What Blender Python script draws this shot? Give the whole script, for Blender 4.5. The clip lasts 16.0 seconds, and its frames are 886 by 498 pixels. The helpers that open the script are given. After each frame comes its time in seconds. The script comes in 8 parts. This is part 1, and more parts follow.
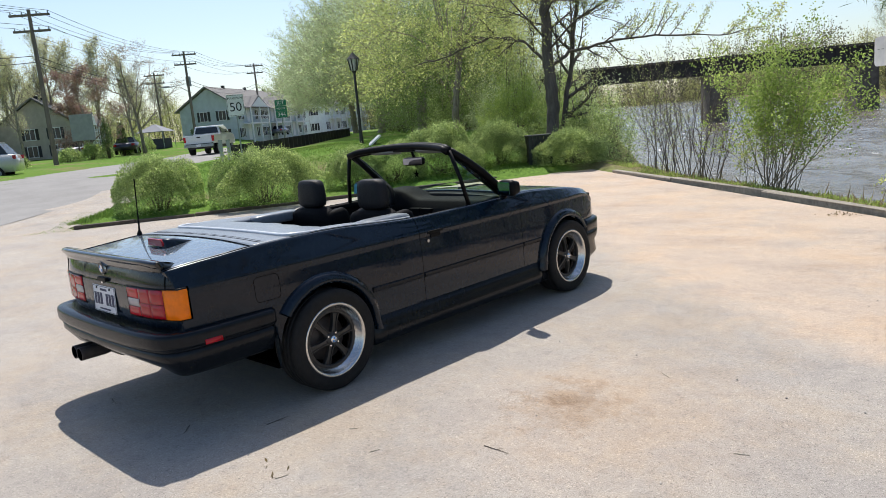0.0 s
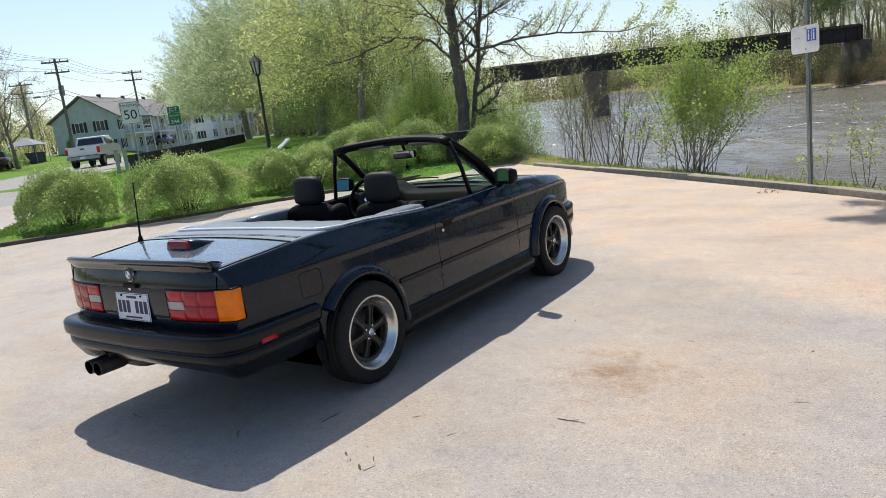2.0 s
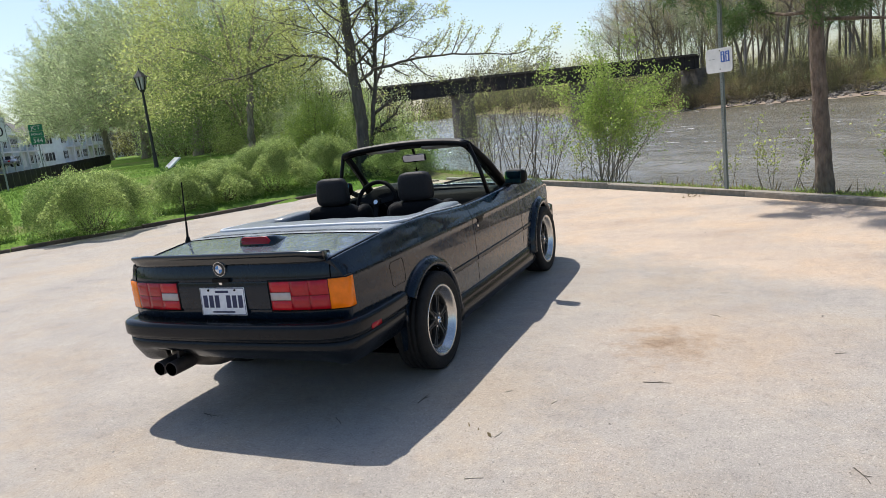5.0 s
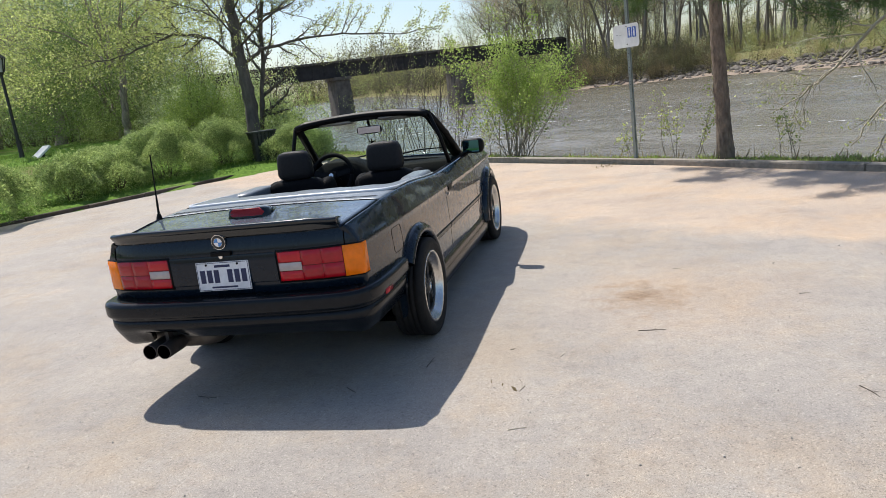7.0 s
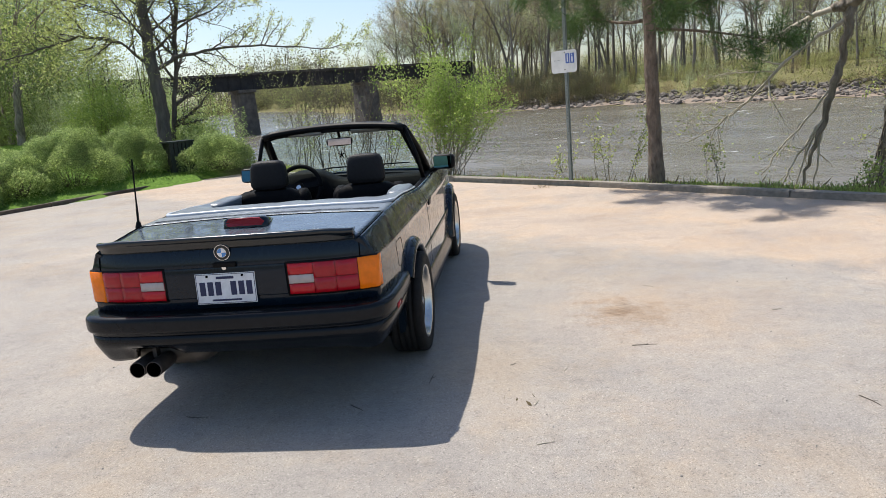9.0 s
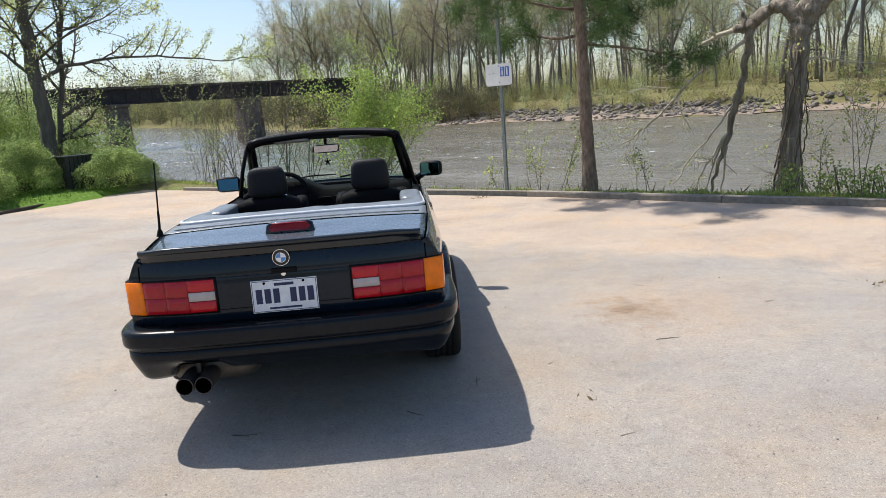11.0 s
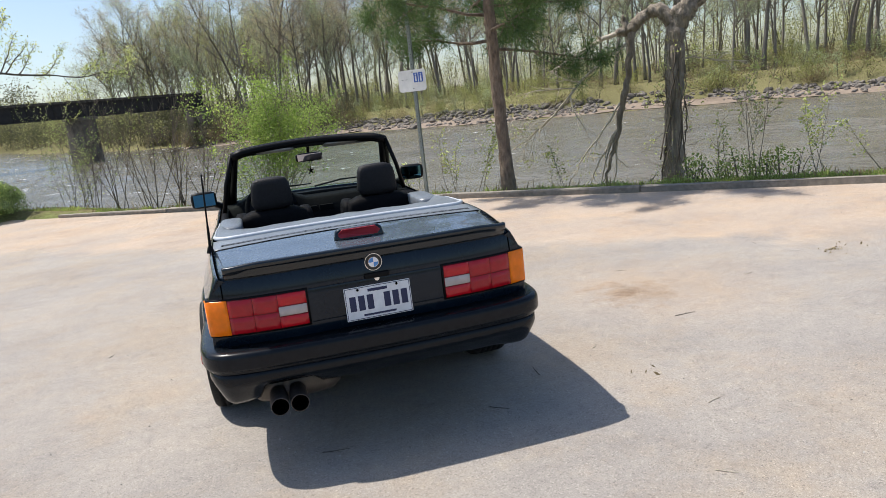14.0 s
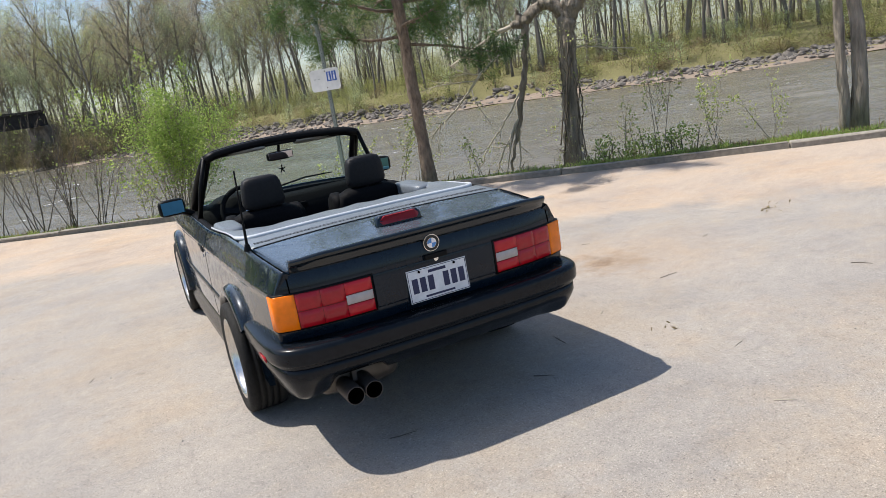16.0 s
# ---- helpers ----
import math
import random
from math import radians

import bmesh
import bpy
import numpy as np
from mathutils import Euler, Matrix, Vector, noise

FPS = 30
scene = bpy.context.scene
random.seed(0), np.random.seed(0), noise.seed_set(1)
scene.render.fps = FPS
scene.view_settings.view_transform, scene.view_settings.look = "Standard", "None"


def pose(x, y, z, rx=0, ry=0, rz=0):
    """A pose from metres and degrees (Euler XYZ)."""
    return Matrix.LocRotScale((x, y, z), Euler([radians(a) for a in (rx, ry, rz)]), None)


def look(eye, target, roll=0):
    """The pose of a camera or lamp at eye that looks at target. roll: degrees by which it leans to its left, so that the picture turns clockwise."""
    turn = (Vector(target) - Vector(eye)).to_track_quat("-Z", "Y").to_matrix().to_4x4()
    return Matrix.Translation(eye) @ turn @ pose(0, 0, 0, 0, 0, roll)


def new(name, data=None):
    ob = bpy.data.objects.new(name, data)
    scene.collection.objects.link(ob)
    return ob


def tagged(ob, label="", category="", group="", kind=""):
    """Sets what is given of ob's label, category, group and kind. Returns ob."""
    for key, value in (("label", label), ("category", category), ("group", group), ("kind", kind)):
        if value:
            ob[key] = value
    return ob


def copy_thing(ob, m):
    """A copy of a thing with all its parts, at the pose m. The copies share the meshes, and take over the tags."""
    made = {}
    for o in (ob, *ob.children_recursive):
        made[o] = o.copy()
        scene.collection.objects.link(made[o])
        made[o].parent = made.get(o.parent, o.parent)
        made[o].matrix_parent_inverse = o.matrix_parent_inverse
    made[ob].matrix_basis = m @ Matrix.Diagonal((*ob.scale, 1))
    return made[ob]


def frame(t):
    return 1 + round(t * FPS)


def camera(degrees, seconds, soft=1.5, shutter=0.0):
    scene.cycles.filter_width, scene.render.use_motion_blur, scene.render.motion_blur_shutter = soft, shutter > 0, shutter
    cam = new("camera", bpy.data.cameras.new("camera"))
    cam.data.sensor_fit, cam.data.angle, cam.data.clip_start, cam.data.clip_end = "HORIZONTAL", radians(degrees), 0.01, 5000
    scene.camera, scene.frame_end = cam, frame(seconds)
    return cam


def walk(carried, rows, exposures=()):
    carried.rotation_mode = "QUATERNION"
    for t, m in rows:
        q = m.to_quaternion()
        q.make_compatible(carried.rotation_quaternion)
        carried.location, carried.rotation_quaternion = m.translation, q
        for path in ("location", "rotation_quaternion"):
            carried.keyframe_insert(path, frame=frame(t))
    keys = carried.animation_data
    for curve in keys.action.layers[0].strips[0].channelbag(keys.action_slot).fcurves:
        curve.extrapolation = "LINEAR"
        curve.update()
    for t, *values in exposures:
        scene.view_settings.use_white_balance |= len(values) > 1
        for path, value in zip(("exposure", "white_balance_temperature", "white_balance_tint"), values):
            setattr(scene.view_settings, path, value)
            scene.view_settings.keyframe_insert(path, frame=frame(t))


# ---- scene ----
cam = camera(63.9, 16.0, 0.5)
METRES, EYE, TILT, LEAN, TURN = 5.792, 1.5, 0.0, 0.0, 43.6
PATH = [
    (0, (0.235, 0.021, 1.529), (-1.146, 1.424, 1.177), -5.1),
    (0.5, (0.067, -0.178, 1.519), (-1.339, 1.185, 1.11), -5.2),
    (1, (-0.057, -0.287, 1.517), (-1.365, 1.188, 1.18), -6.6),
    (1.5, (-0.207, -0.403, 1.513), (-1.489, 1.11, 1.252), -4.2),
    (2, (-0.359, -0.551, 1.535), (-1.514, 1.038, 1.158), -6.9),
    (2.5, (-0.522, -0.733, 1.531), (-1.611, 0.884, 1.082), -7.6),
    (3, (-0.646, -0.878, 1.533), (-1.777, 0.728, 1.157), -7.2),
    (3.5, (-0.808, -1.009, 1.537), (-1.846, 0.661, 1.168), -6.2),
    (4, (-0.919, -1.123, 1.538), (-1.853, 0.611, 1.192), -5.3),
    (4.2, (-0.991, -1.193, 1.543), (-1.885, 0.556, 1.169), -6.3),
    (6.3, (-1.626, -1.561, 1.508), (-2.336, 0.275, 1.158), -5.1),
    (6.5, (-1.695, -1.585, 1.497), (-2.34, 0.271, 1.123), -5.9),
    (7, (-1.888, -1.661, 1.513), (-2.409, 0.218, 1.068), -7.4),
    (7.5, (-2.032, -1.669, 1.511), (-2.465, 0.24, 1.102), -6.0),
    (8, (-2.155, -1.646, 1.515), (-2.561, 0.276, 1.142), -7.4),
    (8.5, (-2.273, -1.671, 1.521), (-2.61, 0.256, 1.108), -5.5),
    (8.7, (-2.339, -1.702, 1.535), (-2.641, 0.229, 1.114), -5.0),
    (10.8, (-3.247, -1.76, 1.523), (-3.201, 0.199, 1.122), -4.9),
    (11, (-3.323, -1.744, 1.52), (-3.247, 0.213, 1.118), -4.4),
    (11.5, (-3.524, -1.744, 1.538), (-3.287, 0.189, 1.083), -7.8),
    (12, (-3.712, -1.708, 1.524), (-3.376, 0.21, 1.067), -5.2),
    (12.5, (-3.896, -1.636, 1.535), (-3.555, 0.301, 1.174), -6.4),
    (13, (-4.031, -1.596, 1.539), (-3.732, 0.355, 1.215), -3.8),
    (13.5, (-4.206, -1.608, 1.56), (-3.804, 0.328, 1.257), -4.7),
    (14, (-4.388, -1.611, 1.561), (-3.918, 0.289, 1.148), -6.5),
    (14.5, (-4.553, -1.563, 1.562), (-3.994, 0.303, 1.109), -6.7),
    (15, (-4.756, -1.519, 1.562), (-4.143, 0.35, 1.199), -9.2),
    (15.5, (-4.944, -1.465, 1.568), (-4.243, 0.374, 1.213), -6.6),
    (16, (-5.188, -1.407, 1.581), (-4.396, 0.372, 1.125), -9.4),
]
walk(cam, [(t, look(eye, target, roll)) for t, eye, target, roll in PATH], exposures=((0.0, 0.36), (16.0, 0.36)))

# ---- light ----
SUN_AZ, SUN_EL = 143.0, 61.0
world = bpy.data.worlds.new("sky")
scene.world = world
world.use_nodes = True
wn = world.node_tree.nodes
sky = wn.new("ShaderNodeTexSky")
sky.sky_type, sky.sun_disc = "NISHITA", False
sky.sun_elevation, sky.sun_rotation = radians(SUN_EL), radians(90 - SUN_AZ)
sky.dust_density, sky.air_density, sky.ozone_density = 1.3, 1.0, 2.2
world.node_tree.links.new(sky.outputs[0], wn["Background"].inputs[0])
wn["Background"].inputs[1].default_value = 0.124
sun_lamp = bpy.data.lights.new("sun", "SUN")
sun_lamp.energy, sun_lamp.angle, sun_lamp.color = 4.4, radians(0.53), (1.0, 0.945, 0.865)
sun = new("sun", sun_lamp)
sun_way = Vector((math.cos(radians(SUN_AZ)) * math.cos(radians(SUN_EL)), math.sin(radians(SUN_AZ)) * math.cos(radians(SUN_EL)), math.sin(radians(SUN_EL))))
sun.matrix_world = look(sun_way * 60, (0, 0, 0))

# ---- materials ----
def tree_of(name):
    m = bpy.data.materials.new(name)
    m.use_nodes = True
    return m, m.node_tree.nodes, m.node_tree.links, m.node_tree.nodes["Principled BSDF"]


def noise_node(nodes, links, scale, detail=4, coords="Object", rough=0.55, stretch=None):
    tc = nodes.new("ShaderNodeTexCoord")
    n = nodes.new("ShaderNodeTexNoise")
    n.inputs["Scale"].default_value, n.inputs["Detail"].default_value, n.inputs["Roughness"].default_value = scale, detail, rough
    if stretch:
        mp = nodes.new("ShaderNodeMapping")
        mp.inputs["Scale"].default_value = stretch
        links.new(tc.outputs[coords], mp.inputs[0])
        links.new(mp.outputs[0], n.inputs[0])
    else:
        links.new(tc.outputs[coords], n.inputs[0])
    return n


def ramp_of(nodes, links, source, stops):
    r = nodes.new("ShaderNodeValToRGB")
    r.color_ramp.elements[0].position, r.color_ramp.elements[0].color = stops[0][0], (*stops[0][1], 1)
    r.color_ramp.elements[1].position, r.color_ramp.elements[1].color = stops[-1][0], (*stops[-1][1], 1)
    for p, c in stops[1:-1]:
        r.color_ramp.elements.new(p).color = (*c, 1)
    links.new(source, r.inputs[0])
    return r


def mixed(nodes, links, a, b, factor, how="MIX"):
    x = nodes.new("ShaderNodeMix")
    x.data_type, x.blend_type = "RGBA", how
    fac, aa, bb = x.inputs[0], x.inputs[6], x.inputs[7]
    for socket, value in ((fac, factor), (aa, a), (bb, b)):
        if isinstance(value, (int, float)):
            socket.default_value = value
        elif isinstance(value, tuple):
            socket.default_value = (*value, 1)
        else:
            links.new(value, socket)
    return x.outputs[2]


def surface(name, dark, light, scale=8.0, rough=0.6, metal=0.0, bump=0.0, bump_scale=60.0, big=1.2, vary=0.0, coat=0.0, spec=0.5, stretch=None, coat_rough=0.03, deep=0.02):
    """A two-scale noisy surface: fine grain between two colours, broad stains over it."""
    m, nodes, links, b = tree_of(name)
    fine = noise_node(nodes, links, scale, 5, stretch=stretch)
    broad = noise_node(nodes, links, big, 3)
    r = ramp_of(nodes, links, fine.outputs[0], [(0.3, dark), (0.7, light)])
    mid = tuple((p + q) / 2 for p, q in zip(dark, light))
    r2 = ramp_of(nodes, links, broad.outputs[0], [(0.35, tuple(c * 0.8 for c in mid)), (0.65, tuple(min(1, c * 1.15) for c in mid))])
    out = mixed(nodes, links, r.outputs[0], r2.outputs[0], 0.45)
    if vary:
        info = nodes.new("ShaderNodeObjectInfo")
        rr = ramp_of(nodes, links, info.outputs["Random"], [(0, (1 - vary,) * 3), (1, (1, 1, 1))])
        out = mixed(nodes, links, out, rr.outputs[0], 1.0, "MULTIPLY")
    links.new(out, b.inputs["Base Color"])
    b.inputs["Roughness"].default_value, b.inputs["Metallic"].default_value = rough, metal
    b.inputs["Coat Weight"].default_value, b.inputs["Coat Roughness"].default_value = coat, coat_rough
    b.inputs["Specular IOR Level"].default_value = spec
    if bump:
        bn = noise_node(nodes, links, bump_scale, 4, stretch=stretch)
        bp = nodes.new("ShaderNodeBump")
        bp.inputs["Strength"].default_value, bp.inputs["Distance"].default_value = bump, deep
        links.new(bn.outputs[0], bp.inputs["Height"])
        links.new(bp.outputs[0], b.inputs["Normal"])
    return m


def leafy(name, dark, light, through_light=0.35):
    """Leaves: every leaf its own shade, some light passing through."""
    m, nodes, links, b = tree_of(name)
    geo = nodes.new("ShaderNodeNewGeometry")
    r = ramp_of(nodes, links, geo.outputs["Random Per Island"], [(0, dark), (1, light)])
    broad = noise_node(nodes, links, 0.8, 2)
    r2 = ramp_of(nodes, links, broad.outputs[0], [(0.35, (0.75, 0.78, 0.75)), (0.65, (1.1, 1.08, 1.0))])
    col = mixed(nodes, links, r.outputs[0], r2.outputs[0], 1.0, "MULTIPLY")
    links.new(col, b.inputs["Base Color"])
    b.inputs["Roughness"].default_value = 0.5
    b.inputs["Specular IOR Level"].default_value = 0.3
    tr = nodes.new("ShaderNodeBsdfTranslucent")
    links.new(col, tr.inputs[0])
    mx = nodes.new("ShaderNodeMixShader")
    mx.inputs[0].default_value = through_light
    links.new(b.outputs[0], mx.inputs[1])
    links.new(tr.outputs[0], mx.inputs[2])
    links.new(mx.outputs[0], nodes["Material Output"].inputs[0])
    return m


def gravel_lot():
    """Worn, dusty pavement: fine grey aggregate, washed-in sand towards the river, darker lanes and small stones."""
    m, nodes, links, b = tree_of("lot_surface")
    tc = nodes.new("ShaderNodeTexCoord")

    def cells(scale):
        v = nodes.new("ShaderNodeTexVoronoi")
        v.inputs["Scale"].default_value = scale
        links.new(tc.outputs["Object"], v.inputs[0])
        return v

    def sum_of(p, q, how="ADD"):
        x = nodes.new("ShaderNodeMath")
        x.operation = how
        for i, value in enumerate((p, q)):
            if isinstance(value, (int, float)):
                x.inputs[i].default_value = value
            else:
                links.new(value, x.inputs[i])
        return x.outputs[0]
    fine = noise_node(nodes, links, 170, 9, rough=0.82)
    grey = ramp_of(nodes, links, fine.outputs[0], [(0.28, (0.205, 0.188, 0.172)), (0.5, (0.362, 0.333, 0.304)), (0.74, (0.53, 0.49, 0.45))])
    sand = ramp_of(nodes, links, fine.outputs[0], [(0.28, (0.29, 0.232, 0.187)), (0.5, (0.455, 0.375, 0.308)), (0.74, (0.61, 0.52, 0.436))])
    # the sand lies thick beyond a ragged line along the river side of the lot
    drift = noise_node(nodes, links, 0.55, 8, rough=0.72)
    across = nodes.new("ShaderNodeVectorMath")
    across.operation = "DOT_PRODUCT"
    across.inputs[1].default_value = (0.632, 0.775, 0)
    links.new(tc.outputs["Object"], across.inputs[0])
    near = nodes.new("ShaderNodeMapRange")
    near.inputs[1].default_value, near.inputs[2].default_value, near.inputs[3].default_value, near.inputs[4].default_value = 2.35, 3.25, -0.13, 0.16
    links.new(across.outputs["Value"], near.inputs[0])
    where = ramp_of(nodes, links, sum_of(drift.outputs[0], near.outputs[0]), [(0.45, (0, 0, 0)), (0.62, (1, 1, 1))])
    col = mixed(nodes, links, grey.outputs[0], sand.outputs[0], where.outputs[0])
    # tyre-worn lanes, old patches and rusty washes
    lane = noise_node(nodes, links, 1.1, 7, rough=0.66, stretch=(0.75, 1.0, 1))
    tint = ramp_of(nodes, links, lane.outputs[0], [(0.28, (0.78, 0.785, 0.80)), (0.42, (0.93, 0.93, 0.935)), (0.55, (1.02, 1.015, 1.0)), (0.72, (1.10, 1.07, 1.03))])
    col = mixed(nodes, links, col, tint.outputs[0], 1.0, "MULTIPLY")
    rust = noise_node(nodes, links, 0.8, 9, rough=0.78)
    wash = ramp_of(nodes, links, rust.outputs[0], [(0.46, (1, 1, 1)), (0.60, (1.04, 0.975, 0.89)), (0.72, (1.06, 0.955, 0.85))])
    col = mixed(nodes, links, col, wash.outputs[0], 1.0, "MULTIPLY")
    mottle = noise_node(nodes, links, 9.0, 6, rough=0.75)
    blot = ramp_of(nodes, links, mottle.outputs[0], [(0.28, (0.80, 0.80, 0.81)), (0.46, (1, 1, 1)), (0.54, (1, 1, 1)), (0.72, (1.16, 1.14, 1.10))])
    col = mixed(nodes, links, col, blot.outputs[0], 1.0, "MULTIPLY")
    # single stones of the aggregate, dark and pale, at two sizes
    for scale, share in ((150, 0.55), (330, 0.5)):
        speck = ramp_of(nodes, links, cells(scale).outputs["Color"], [(0.10, (0.42, 0.41, 0.405)), (0.26, (0.96, 0.96, 0.96)), (0.74, (1.0, 1.0, 1.0)), (0.93, (1.55, 1.53, 1.50))])
        col = mixed(nodes, links, col, speck.outputs[0], share, "MULTIPLY")
    # a patch of brown dirt trodden in beside the car, with sand spread round it
    rag = noise_node(nodes, links, 5.0, 9, rough=0.82)
    for centre, reach, stops in (((-1.60, 2.95, 0), 0.9, [(0.42, (1.06, 1.0, 0.95)), (0.75, (1, 1, 1))]), ((-1.84, 2.98, 0), 1.9, [(0.42, (0.62, 0.53, 0.45)), (0.52, (0.82, 0.745, 0.67)), (0.66, (1, 1, 1))])):
        away = nodes.new("ShaderNodeVectorMath")
        away.operation = "DISTANCE"
        away.inputs[1].default_value = centre
        links.new(tc.outputs["Object"], away.inputs[0])
        dirt = ramp_of(nodes, links, sum_of(sum_of(sum_of(rag.outputs[0], reach, "MULTIPLY"), away.outputs["Value"]), 0.5, "MULTIPLY"), stops)
        col = mixed(nodes, links, col, dirt.outputs[0], 1.0, "MULTIPLY")
    links.new(col, b.inputs["Base Color"])
    b.inputs["Roughness"].default_value, b.inputs["Specular IOR Level"].default_value = 0.92, 0.25
    bp = nodes.new("ShaderNodeBump")
    bp.inputs["Strength"].default_value, bp.inputs["Distance"].default_value = 0.65, 0.008
    links.new(fine.outputs[0], bp.inputs["Height"])
    links.new(bp.outputs[0], b.inputs["Normal"])
    return m


def flow_noise(nodes, links, scale, detail, rough, along, yaw=140.8):
    """Noise drawn out along the river."""
    tc = nodes.new("ShaderNodeTexCoord")
    mp = nodes.new("ShaderNodeMapping")
    mp.vector_type = "TEXTURE"
    mp.inputs["Rotation"].default_value = (0, 0, radians(yaw))
    mp.inputs["Scale"].default_value = (along, 1, 1)
    n = nodes.new("ShaderNodeTexNoise")
    n.inputs["Scale"].default_value, n.inputs["Detail"].default_value, n.inputs["Roughness"].default_value = scale, detail, rough
    links.new(tc.outputs["Object"], mp.inputs[0])
    links.new(mp.outputs[0], n.inputs[0])
    return n


def river():
    """Silty running water: brown-grey body, long lighter and darker streaks, broken white caps."""
    m, nodes, links, b = tree_of("river_water")
    b.inputs["Roughness"].default_value = 0.12
    b.inputs["IOR"].default_value = 1.33
    b.inputs["Specular IOR Level"].default_value = 0.5
    streak = flow_noise(nodes, links, 0.16, 6, 0.6, 5.0)
    c = ramp_of(nodes, links, streak.outputs[0], [(0.3, (0.125, 0.113, 0.086)), (0.5, (0.165, 0.150, 0.118)), (0.72, (0.225, 0.208, 0.170))])
    foam = flow_noise(nodes, links, 1.15, 7, 0.66, 2.2)
    patch = flow_noise(nodes, links, 0.07, 3, 0.5, 2.0)
    fm = nodes.new("ShaderNodeMath")
    fm.operation = "MULTIPLY"
    links.new(foam.outputs[0], fm.inputs[0])
    r = ramp_of(nodes, links, patch.outputs[0], [(0.35, (0.92, 0.92, 0.92)), (0.65, (1.06, 1.06, 1.06))])
    links.new(r.outputs[0], fm.inputs[1])
    # the water breaks white towards the bridge and above it
    tc = nodes.new("ShaderNodeTexCoord")
    along = nodes.new("ShaderNodeVectorMath")
    along.operation = "DOT_PRODUCT"
    along.inputs[1].default_value = (-0.775, 0.632, 0)
    links.new(tc.outputs["Object"], along.inputs[0])
    rough_water = nodes.new("ShaderNodeMapRange")
    rough_water.inputs[1].default_value, rough_water.inputs[2].default_value, rough_water.inputs[3].default_value, rough_water.inputs[4].default_value = 15, 120, -0.01, 0.045
    links.new(along.outputs["Value"], rough_water.inputs[0])
    more = nodes.new("ShaderNodeMath")
    links.new(fm.outputs[0], more.inputs[0])
    links.new(rough_water.outputs[0], more.inputs[1])
    w = ramp_of(nodes, links, more.outputs[0], [(0.645, (0, 0, 0)), (0.72, (1, 1, 1))])
    links.new(mixed(nodes, links, c.outputs[0], (0.62, 0.63, 0.64), w.outputs[0]), b.inputs["Base Color"])
    rr = ramp_of(nodes, links, w.outputs[0], [(0, (0.12, 0.12, 0.12)), (1, (0.6, 0.6, 0.6))])
    links.new(rr.outputs[0], b.inputs["Roughness"])
    flow = flow_noise(nodes, links, 2.2, 5, 0.6, 1.4)
    bp = nodes.new("ShaderNodeBump")
    bp.inputs["Strength"].default_value, bp.inputs["Distance"].default_value = 0.7, 0.16
    links.new(flow.outputs[0], bp.inputs["Height"])
    links.new(bp.outputs[0], b.inputs["Normal"])
    return m


